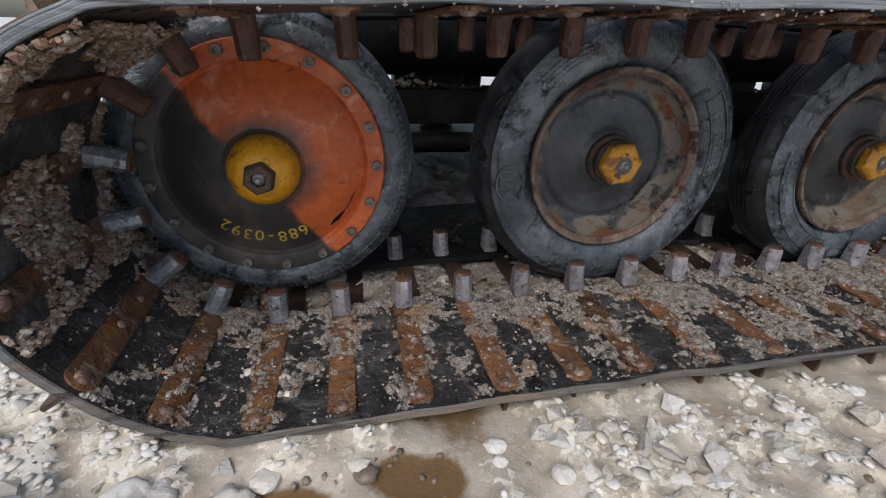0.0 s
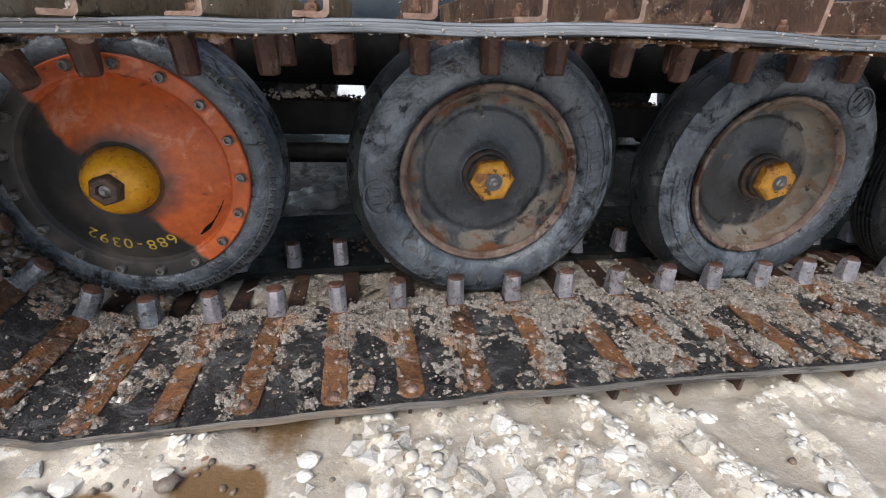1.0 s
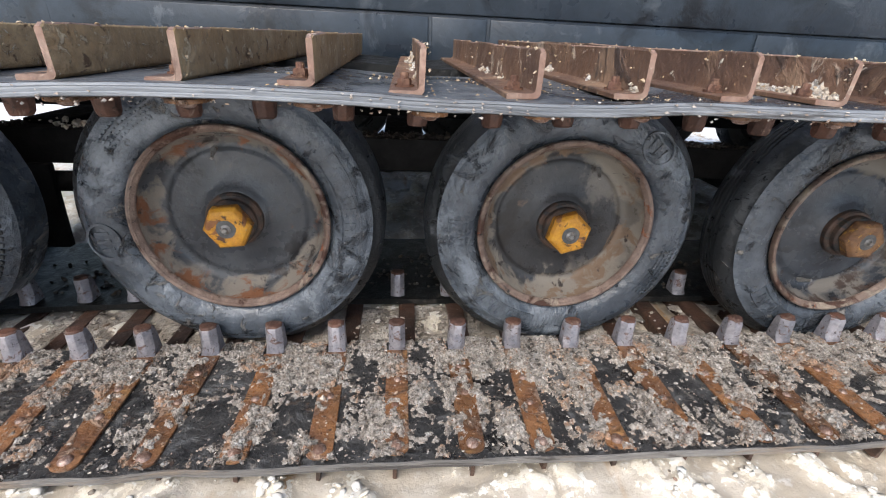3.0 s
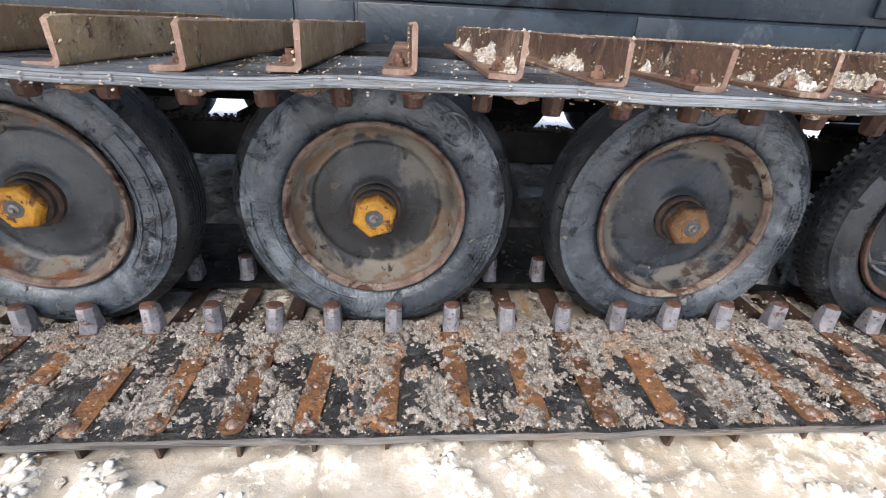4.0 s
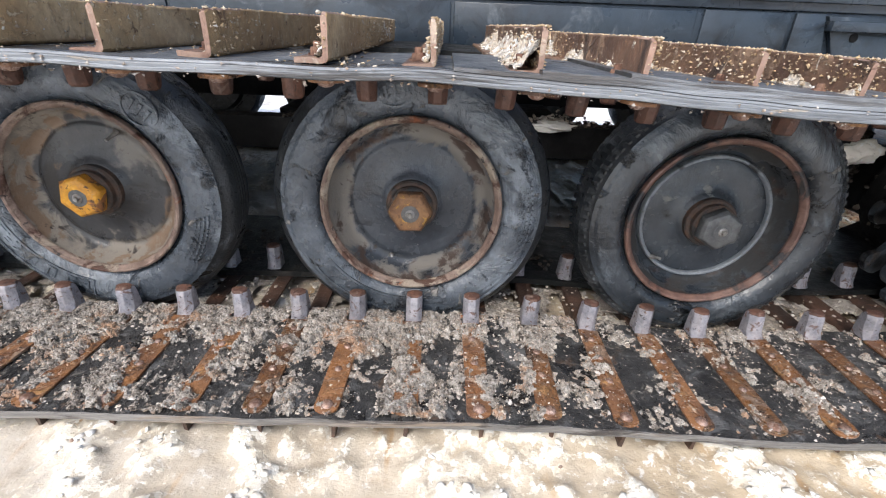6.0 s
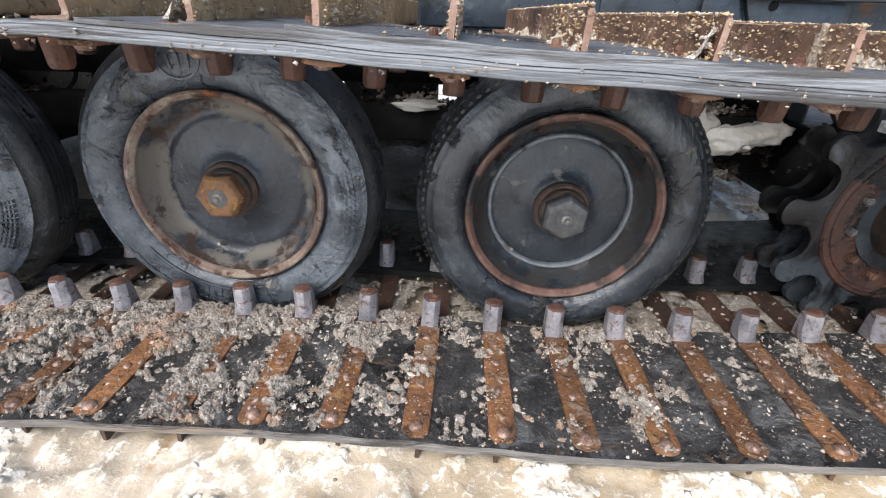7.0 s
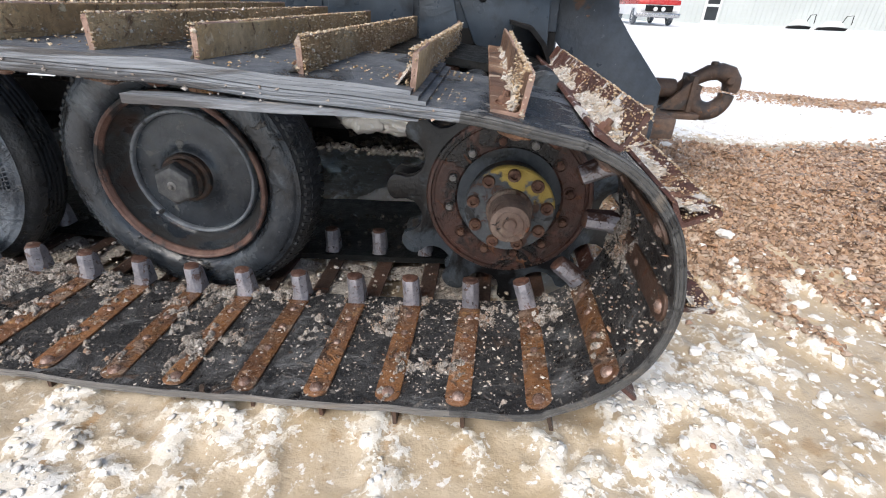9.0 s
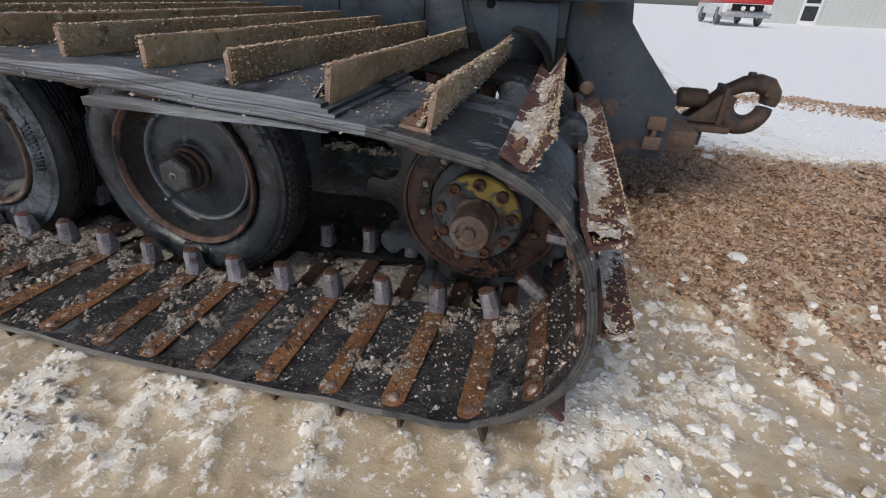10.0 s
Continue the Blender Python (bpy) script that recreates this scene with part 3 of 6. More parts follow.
    sm = madd(flakes(105.0), 0.24, madd(flakes(48.0), 0.40, madd(nz(24.0, 6.0, 0.7), 0.5, attr("snow"))))
    thin = ramp(sm, 0.92, 1.08)
    ice = mix(thin, ice, (0.66, 0.59, 0.48))
    col = mix(ramp(sm, 1.06, 1.10), ice, snow)
    gm = madd(nz(14.0), 0.6, attr("gravel"))
    gf = ramp(gm, 0.65, 0.85)
    col = mix(gf, col, soil)
    stv = N.new("ShaderNodeVectorMath")
    stv.operation = 'MULTIPLY'
    L.new(geo.outputs["Position"], stv.inputs[0])
    stv.inputs[1].default_value = (15.0, 2.6, 1.0)
    stn = N.new("ShaderNodeTexNoise")
    stn.inputs["Scale"].default_value, stn.inputs["Detail"].default_value = 1.0, 6.0
    L.new(stv.outputs[0], stn.inputs["Vector"])
    col = mix(ramp(madd(gf, -0.3, madd(ramp(sm, 0.97, 1.07), -0.14, stn.outputs["Fac"])), 0.60, 0.72), col, (0.47, 0.31, 0.17))
    mudf = ramp(madd(nz(9.0), 0.5, attr("mud")), 0.6, 0.8)
    col = mix(mudf, col, (0.215, 0.135, 0.068))
    L.new(col, bsdf.inputs["Base Color"])
    rr = N.new("ShaderNodeMix")
    L.new(ramp(sm, 0.97, 1.09), rr.inputs[0])
    rr.inputs[2].default_value, rr.inputs[3].default_value = 0.28, 0.75
    r2 = N.new("ShaderNodeMix")
    L.new(mudf, r2.inputs[0])
    L.new(rr.outputs[0], r2.inputs[2])
    r2.inputs[3].default_value = 0.12
    L.new(r2.outputs[0], bsdf.inputs["Roughness"])
    b = N.new("ShaderNodeBump")
    b.inputs["Strength"].default_value, b.inputs["Distance"].default_value = 0.5, 0.010
    both = N.new("ShaderNodeMath")
    both.operation = 'MULTIPLY'
    L.new(stones, both.inputs[0])
    L.new(gf, both.inputs[1])
    L.new(madd(both.outputs[0], 0.9, madd(ramp(sm, 1.0, 1.08), 0.45, madd(nz(160.0), 0.25, nz(38.0)))), b.inputs["Height"])
    L.new(b.outputs[0], bsdf.inputs["Normal"])
    return m


M_GROUND = ground_material()
M_WALL = surf("pale_grey_green_siding", (0.47, 0.50, 0.49), (0.50, 0.53, 0.52), 0.5, 0.6, 0, [], 0.1, 20, grain=0.05)
M_WHITE = surf("white_paint", (0.74, 0.74, 0.74), (0.68, 0.68, 0.68), 2, 0.4, 0, [], 0.05, 30, grain=0.05)
M_RED = surf("red_car_paint", (0.42, 0.035, 0.03), (0.36, 0.03, 0.028), 2, 0.3, 0, [], 0.03, 30, grain=0.03)
M_GLASS = surf("dark_window_glass", (0.02, 0.024, 0.03), (0.03, 0.035, 0.04), 2, 0.08, 0, [], 0.0, 30, grain=0.0)
M_CHROME = surf("dull_chrome", (0.45, 0.45, 0.46), (0.35, 0.35, 0.36), 6, 0.25, 0.8, [], 0.05, 30, grain=0.05)
M_SNOW = surf("settled_snow", (0.80, 0.80, 0.80), (0.74, 0.73, 0.71), 8, 0.75, 0, [], 0.5, 60, grain=0.1)
M_LAMP_GLASS = surf("headlamp_glass", (0.55, 0.56, 0.58), (0.6, 0.6, 0.62), 5, 0.15, 0, [], 0.0, 30, grain=0.0)

# ---------------------------------------------------------------- mesh helpers
rng = np.random.default_rng(7)


def merged(*pieces):
    V, F = [], []
    for v, f in pieces:
        k = len(V)
        V.extend([tuple(p) for p in v])
        F.extend([tuple(i + k for i in q) for q in f])
    return V, F


def moved(vf, m):
    return [m @ Vector(p) for p in vf[0]], vf[1]


def box(lo, hi):
    (a, b, c), (d, e, f) = lo, hi
    v = [(a, b, c), (d, b, c), (d, e, c), (a, e, c), (a, b, f), (d, b, f), (d, e, f), (a, e, f)]
    return v, [(0, 3, 2, 1), (4, 5, 6, 7), (0, 1, 5, 4), (1, 2, 6, 5), (2, 3, 7, 6), (3, 0, 4, 7)]


def prism(poly, a, b, axis="y"):
    """A polygon pushed from a to b along an axis. poly holds (x, z) for y, (x, y) for z, (y, z) for x."""
    def at(p, h):
        return {"y": (p[0], h, p[1]), "z": (p[0], p[1], h), "x": (h, p[0], p[1])}[axis]
    n = len(poly)
    v = [at(p, a) for p in poly] + [at(p, b) for p in poly]
    f = [tuple(range(n)), tuple(range(2 * n - 1, n - 1, -1))]
    f += [(i, i + n, (i + 1) % n + n, (i + 1) % n) for i in range(n)]
    return v, f


def lathe(profile, n=48, a0=0.0):
    """Turns (radius, y) points round the y axis; ends with radius 0 are closed."""
    v, f, rings = [], [], []
    for r, y in profile:
        if r < 1e-6:
            rings.append([len(v)] * n)
            v.append((0, y, 0))
        else:
            rings.append(list(range(len(v), len(v) + n)))
            v += [(r * math.cos(a0 + 2 * math.pi * i / n), y, r * math.sin(a0 + 2 * math.pi * i / n)) for i in range(n)]
    for p, q in zip(rings, rings[1:]):
        for i in range(n):
            j = (i + 1) % n
            c = [p[i], p[j], q[j], q[i]]
            c = [x for k, x in enumerate(c) if x not in c[:k]]
            if len(c) > 2:
                f.append(tuple(c))
    return v, f


def hexa(r, y0, y1, cham=0.0015, a0=0.2):
    return lathe([(0, y0), (r * 0.86, y0), (r, y0 + cham * 2), (r, y1), (0, y1)], 6, a0)


def mesh_of(name, vf, material, bevel=0.0, angle=32, rough=0.0):
    me = bpy.data.meshes.new(name)
    me.from_pydata([tuple(p) for p in vf[0]], [], vf[1])
    bm = bmesh.new()
    bm.from_mesh(me)
    bmesh.ops.recalc_face_normals(bm, faces=bm.faces)
    if bevel:
        es = [e for e in bm.edges if len(e.link_faces) == 2 and e.calc_face_angle(0) > 0.6]
        bmesh.ops.bevel(bm, geom=es, offset=bevel, segments=2, affect='EDGES', profile=0.5)
    if rough:
        for p in bm.verts:
            p.co += noise.noise_vector(p.co * 31.0) * rough
    bm.to_mesh(me)
    bm.free()
    me.polygons.foreach_set("use_smooth", [True] * len(me.polygons))
    me.set_sharp_from_angle(angle=radians(angle))
    me.materials.append(material)
    return me


def part(name, vf, material, parent=None, label="", m=None, bevel=0.0, angle=32, rough=0.0):
    me = vf if isinstance(vf, bpy.types.Mesh) else mesh_of(name, vf, material, bevel, angle, rough)
    ob = new(name, me)
    if parent:
        ob.parent = parent
    if m is not None:
        ob.matrix_basis = m
    if label:
        ob["label"] = label
    return ob


def root(name, label, category, m=None, group=""):
    ob = new(name)
    if m is not None:
        ob.matrix_basis = m
    return tagged(ob, label, category, group)


# a jittered icosahedron, the seed of every crumb and stone
_p = (1 + 5 ** 0.5) / 2
ICO_V = np.array([(-1, _p, 0), (1, _p, 0), (-1, -_p, 0), (1, -_p, 0), (0, -1, _p), (0, 1, _p), (0, -1, -_p), (0, 1, -_p),
                  (_p, 0, -1), (_p, 0, 1), (-_p, 0, -1), (-_p, 0, 1)], float)
ICO_V /= np.linalg.norm(ICO_V[0])
ICO_F = np.array([(0, 11, 5), (0, 5, 1), (0, 1, 7), (0, 7, 10), (0, 10, 11), (1, 5, 9), (5, 11, 4), (11, 10, 2), (10, 7, 6), (7, 1, 8),
                  (3, 9, 4), (3, 4, 2), (3, 2, 6), (3, 6, 8), (3, 8, 9), (4, 9, 5), (2, 4, 11), (6, 2, 10), (8, 6, 7), (9, 8, 1)])


OCT_V = np.array([(1, 0, 0), (-1, 0, 0), (0, 1, 0), (0, -1, 0), (0, 0, 1), (0, 0, -1)], float)
OCT_F = np.array([(0, 2, 4), (2, 1, 4), (1, 3, 4), (3, 0, 4), (2, 0, 5), (1, 2, 5), (3, 1, 5), (0, 3, 5)])


def crumbs(name, spots, material, label, category, parent=None, flat=0.75, uneven=0.32, smooth=False, long=1.0, coarse=False):
    """Many loose bits as one mesh. spots: rows of x, y, z, radius. coarse: eight-sided grains for the finest grit."""
    s = np.asarray(spots, float)
    n = len(s)
    SV, SF = (OCT_V, OCT_F) if coarse else (ICO_V, ICO_F)
    nv = len(SV)
    v = SV[None] * (1 + rng.uniform(-uneven, uneven, (n, nv, 1))) + rng.uniform(-uneven, uneven, (n, nv, 3)) * 0.45
    axis = np.stack([rng.uniform(0.7, 1.25, n) * rng.uniform(1, long, n), rng.uniform(0.7, 1.25, n), flat * rng.uniform(0.65, 1.2, n)], 1)
    v = v * axis[:, None, :]
    a = rng.uniform(0, 2 * math.pi, n)
    b = rng.normal(0, 0.35, n)
    ca, sa, cb, sb = np.cos(a), np.sin(a), np.cos(b), np.sin(b)
    x, y, z = v[..., 0], v[..., 1], v[..., 2]
    x, z = x * cb[:, None] + z * sb[:, None], -x * sb[:, None] + z * cb[:, None]
    x, y = x * ca[:, None] - y * sa[:, None], x * sa[:, None] + y * ca[:, None]
    v = np.stack([x, y, z], -1) * s[:, 3, None, None] + s[:, None, :3]
    f = (SF[None] + nv * np.arange(n)[:, None, None]).reshape(-1, 3)
    me = bpy.data.meshes.new(name)
    me.vertices.add(nv * n)
    me.vertices.foreach_set("co", v.reshape(-1))
    me.loops.add(3 * len(f))
    me.loops.foreach_set("vertex_index", f.reshape(-1).astype(np.int32))
    me.polygons.add(len(f))
    me.polygons.foreach_set("loop_start", np.arange(0, 3 * len(f), 3, dtype=np.int32))
    me.update(calc_edges=True)
    me.polygons.foreach_set("use_smooth", [smooth] * len(f))
    me.materials.append(material)
    ob = new(name, me)
    if parent:
        ob.parent = parent
    return tagged(ob, label, category, kind="stuff")


def clump(x, y, k=1.0, o=0.0):
    return noise.noise(Vector((x * k + o, y * k, o * 0.37)))


# ---------------------------------------------------------------- the track's loop, seen from the side (x, z of its outer face)
PITCH, THICK = 0.152, 0.018
FRONT, FRONT_R = Vector((-0.285, 0.290)), 0.345
REAR, REAR_R = Vector((3.705, 0.285)), 0.282


def loop_points():
    top = [(-0.10, 0.641), (0.30, 0.655), (0.76, 0.664), (1.0, 0.657), (1.38, 0.667), (1.8, 0.661), (2.25, 0.657), (2.62, 0.636), (2.95, 0.622), (3.3, 0.604), (3.55, 0.588)]
    low = [(3.42, -0.014), (3.1, -0.026), (2.86, -0.032), (2.45, -0.010), (2.0, -0.013), (1.5, -0.018), (1.0, -0.020), (0.5, -0.027), (0.1, -0.038)]
    pts = [Vector(p) for p in top]
    pts += [REAR + REAR_R * Vector((math.sin(radians(a)), math.cos(radians(a)))) for a in range(12, 170, 12)]
    pts += [Vector(p) for p in low]
    pts += [FRONT + FRONT_R * Vector((math.sin(radians(a)), math.cos(radians(a)))) for a in range(182, 352, 12)]
    return pts


def resampled(pts, step):
    fine, n = [], len(pts)
    for i in range(n):
        p0, p1, p2, p3 = (pts[(i + k - 1) % n] for k in range(4))
        for j in range(12):
            t = j / 12
            fine.append(0.5 * ((2 * p1) + (p2 - p0) * t + (2 * p0 - 5 * p1 + 4 * p2 - p3) * t * t + (3 * p1 - p0 - 3 * p2 + p3) * t ** 3))
    seg = [(fine[(i + 1) % len(fine)] - fine[i]).length for i in range(len(fine))]
    total = sum(seg)
    count = round(total / step)
    out, i, run = [], 0, 0.0
    for k in range(count):
        s = total * k / count
        while run + seg[i] < s:
            run += seg[i]
            i += 1
        out.append(fine[i].lerp(fine[(i + 1) % len(fine)], (s - run) / seg[i]))
    return out, total


LOOP, LENGTH = resampled(loop_points(), 0.012)


def loop_at(s):
    """Place, tangent and outward normal at the running length s."""
    n = len(LOOP)
    u = (s % LENGTH) / LENGTH * n
    i = int(u)
    p = LOOP[i % n].lerp(LOOP[(i + 1) % n], u - i)
    t = (LOOP[(i + 3) % n] - LOOP[(i - 2) % n]).normalized()
    return p, t, Vector((-t.y, t.x))


def loop_pose(s):
    p, t, o = loop_at(s)
    return Matrix(((t.x, 0, o.x, p.x), (0, 1, 0, 0), (t.y, 0, o.y, p.y), (0, 0, 0, 1)))


def run_length(x, lower):
    """Running length of the point of the lower or upper run over x."""
    best = min((i for i in range(len(LOOP)) if (LOOP[i].y < 0.2) == lower), key=lambda i: abs(LOOP[i].x - x))
    return best / len(LOOP) * LENGTH


def inner_z(x):
    """Height of the lower run's upper face."""
    return loop_at(run_length(x, True))[0].y + THICK


# ---------------------------------------------------------------- the ground
def ground_h(x, y):
    """Height of the ground, and its shares of snow, gravel and mud."""
    d = math.hypot(x - 2, y)
    z = -0.068 + 0.004 * max(0.0, d - 8) * min(1.0, max(0.0, (60 - d) / 30))
    near = 1.0 if d < 9 else max(0.0, 1 - (d - 9) / 4)
    # prints of the track's bars, running away across the path
    warp = 0.05 * clump(x, y, 3.0, 5.0) + 0.10 * clump(x, y, 0.9, 2.0)
    lane = 1.0 - min(1.0, max(0.0, (y - 0.9) / 0.5))
    bar = 0.5 + 0.5 * math.cos(2 * math.pi * (x + 0.22 * y + 1.6 * warp) / 0.19)
    streak = noise.noise(Vector((9.0 * (x + 0.3 * y) + 0.8 * warp, 2.4 * y, 8.0))) + 0.5 * noise.noise(Vector((21.0 * (x + 0.3 * y), 7.0 * y, 4.0)))
    patch = clump(x, y, 2.2, 9.0)
    rough = 0.7 * clump(x, y, 7.0, 1.0) + 0.8 * clump(x, y, 19.0, 3.0) + 0.55 * clump(x, y, 47.0, 4.0)
    snow = 0.28 + 0.20 * (bar - 0.45) * lane + 0.50 * streak + 0.40 * rough + 0.22 * patch
    front = min(1.0, max(0.0, (1.0 - x) / 0.9))
    snow += 0.12 * front + 0.35 * min(1.0, max(0.0, (-0.42 - x) / 0.2))
    if y < -0.3:
        snow += 0.10
    edge = 0.55 + 0.22 * clump(x, y, 1.7, 12.0)
    far = 2.25 + 0.20 * (x - 5.0) + 0.35 * clump(x, y, 1.1, 15.0)
    g = min(1.0, max(0.0, (x - 3.95 - 0.25 * clump(x, y, 2.0, 30.0)) / 0.25)) * min(1.0, max(0.0, (y - 0.42 * edge + 0.10 * (x - 4.2) + 0.45 * streak) / 0.5)) * min(1.0, max(0.0, (far - y) / 0.35))
    band = max(0.0, 1 - abs(y - 4.1 - 0.12 * (x - 5.8) - 0.5 * clump(x, y, 0.8, 18.0)) / 0.55) * (1 if x > 4.6 else 0)
    g = max(g, band * (0.55 + 0.6 * clump(x, y, 2.1, 22.0)))
    if y > far:
        snow += 0.5 * min(1.0, (y - far) / 0.3)
    if x < -3 or x > 9 or y < -2:
        snow += 0.4
    mud = front * max(0.0, 0.55 * clump(x, y, 2.6, 40.0) + 0.1) * (1.0 if y < 0.2 else 0.4) * 2.0
    mud *= min(1.0, max(0.0, (x + 0.50) / 0.15))
    for px, py, sx, sy in ((-0.25, -0.455, 0.11, 0.07), (-0.53, -0.46, 0.07, 0.08), (-0.03, -0.44, 0.08, 0.06)):
        wx, wy = 0.05 * clump(x, y, 11.0, 47.0), 0.06 * clump(x, y, 9.0, 49.0)
        px, py = px + wx, py + wy
        mud = max(mud, 1.1 * math.exp(-((x - px) / sx) ** 2 - ((y - py) / sy) ** 2) + 0.12 * clump(x, y, 14.0, 44.0))
    snow = min(1.0, max(0.0, snow)) * (1 - 0.8 * min(1.0, mud * 2.5))
    out = min(1.0, max(0.0, -0.95 - y, -1.25 - x, x - 5.1 - 3.0 * g) / 0.7)
    snow, mud = snow + (0.80 - snow) * out, mud * (1 - out)
    z += near * (0.020 * max(0.0, min(1.0, (snow - 0.25) * 2.2)) + 0.006 * rough * (1 - 0.8 * min(1.0, mud * 3)) + 0.02 * patch - 0.018 * min(1.0, mud * 2))
    z += 0.02 * g * (1 + clump(x, y, 5.0, 50.0)) + 0.028 * g * math.cos(2 * math.pi * (x + 0.75 * y + 0.5 * warp) / 0.21) * max(0.0, min(1.0, (1.6 - y) / 0.5))
    return z, snow, g, mud


def ground_tone(x, y):
    """How much the ice is grey (towards the front of the track), and how much the snow is clean (far off)."""
    return min(0.75, max(0.0, (3.3 - x) / 2.6)), min(1.0, max(0.0, (y - 1.6) / 1.2, (-1.1 - y) / 1.0, (-1.4 - x) / 1.0))


def spaced(lo, hi, step, reach):
    a = list(np.arange(lo, hi, step))
    up, k = [hi], step
    while up[-1] < reach:
        k *= 1.28
        up.append(up[-1] + k)
    down, k = [], step
    x = lo
    while x > -reach:
        k *= 1.28
        x -= k
        down.append(x)
    return sorted(down) + a + up


def build_ground():
    xs, ys = spaced(-1.3, 5.2, 0.0135, 700), spaced(-1.0, 2.4, 0.0165, 700)
    V, S, G, U, A, B = [], [], [], [], [], []
    for y in ys:
        for x in xs:
            z, s, g, u = ground_h(x, y)
            V.append((x, y, z))
            S.append(s), G.append(g), U.append(u)
            a, b = ground_tone(x, y)
            A.append(a), B.append(b)
    nx, ny = len(xs), len(ys)
    idx = np.arange(nx * ny).reshape(ny, nx)
    f = np.stack([idx[:-1, :-1], idx[:-1, 1:], idx[1:, 1:], idx[1:, :-1]], -1).reshape(-1, 4)
    me = bpy.data.meshes.new("ground")
    me.vertices.add(len(V))
    me.vertices.foreach_set("co", np.asarray(V, np.float32).reshape(-1))
    me.loops.add(4 * len(f))
    me.loops.foreach_set("vertex_index", f.reshape(-1).astype(np.int32))
    me.polygons.add(len(f))
    me.polygons.foreach_set("loop_start", np.arange(0, 4 * len(f), 4, dtype=np.int32))
    me.update(calc_edges=True)
    me.polygons.foreach_set("use_smooth", [True] * len(f))
    for nm, vals in (("snow", S), ("gravel", G), ("mud", U), ("front", A), ("far", B)):
        me.attributes.new(nm, 'FLOAT', 'POINT').data.foreach_set("value", np.asarray(vals, np.float32))
    me.materials.append(M_GROUND)
    tagged(new("ground", me), "rutted wet tan ice with coarse white snow and brown soil", "ground", kind="structure")


build_ground()

# ---------------------------------------------------------------- the tracked carrier
carrier = root("tracked_carrier", "old tracked carrier, rubber-tyred wheels, rusty grousers, dark slate hull", "tracked vehicle")


def tyre_profile(R, rim, w):
    """Half section of a worn tyre from the front bead over the tread to the rear bead; y runs inwards from the front wall."""
    span = R - rim
    pts = [(rim - 0.006, 0.032), (rim + 0.006, 0.028), (rim + 0.011, 0.022), (rim + 0.016, 0.013), (rim + 0.021, 0.0095)]
    for k in (0.22, 0.30, 0.38, 0.46, 0.54, 0.62, 0.68):
        pts.append((rim + span * k, 0.024 * (1 - math.sin(math.pi * min(1.0, 0.12 + 0.95 * k)))))
    pts += [(rim + span * 0.695, 0.0105), (rim + span * 0.72, 0.0120), (rim + span * 0.79, 0.0165), (rim + span * 0.80, 0.0200), (rim + span * 0.865, 0.0265), (rim + span * 0.92, 0.0340), (rim + span * 0.965, 0.0410), (R - 0.003, 0.0490)]
    tread = []
    for k in range(5):
        y = 0.052 + (w - 0.104) * k / 5
        e = y + (w - 0.104) / 5
        tread += [(R, y + 0.001), (R + 0.001, (y + e) / 2), (R, e - 0.007), (R - 0.007, e - 0.006), (R - 0.007, e - 0.001)]
    tread = tread[:-2]
    return pts + tread + [(r, w - y) for r, y in reversed(pts)]


def squashed(vf, floor):
    """Sits the tyre down on its bars: what would sink lower than floor is pressed flat and bulges a little."""
    out = []
    for x, y, z in vf[0]:
        if z < floor:
            z = floor - 0.12 * (floor - z)
        elif z < floor + 0.08:
            y = y + (-0.006 if y < 0.08 else 0.006) * (1 - (z - floor) / 0.08)
        out.append((x, y, z))
    return out, vf[1]


def arc_bar(r0, r1, a0, a1, y, h, n=6):
    """A raised bar on the tyre's wall, between two radii and two angles."""
    v, f = [], []
    for k in range(n + 1):
        a = a0 + (a1 - a0) * k / n
        for r, yy in ((r0, y), (r1, y), (r1, y - h), (r0, y - h)):
            v.append((r * math.cos(a), yy, r * math.sin(a)))
    for k in range(n):
        for j in range(4):
            f.append((4 * k + j, 4 * k + (j + 1) % 4, 4 * k + 4 + (j + 1) % 4, 4 * k + 4 + j))
    f += [(0, 1, 2, 3), (4 * n + 3, 4 * n + 2, 4 * n + 1, 4 * n)]
    return v, f


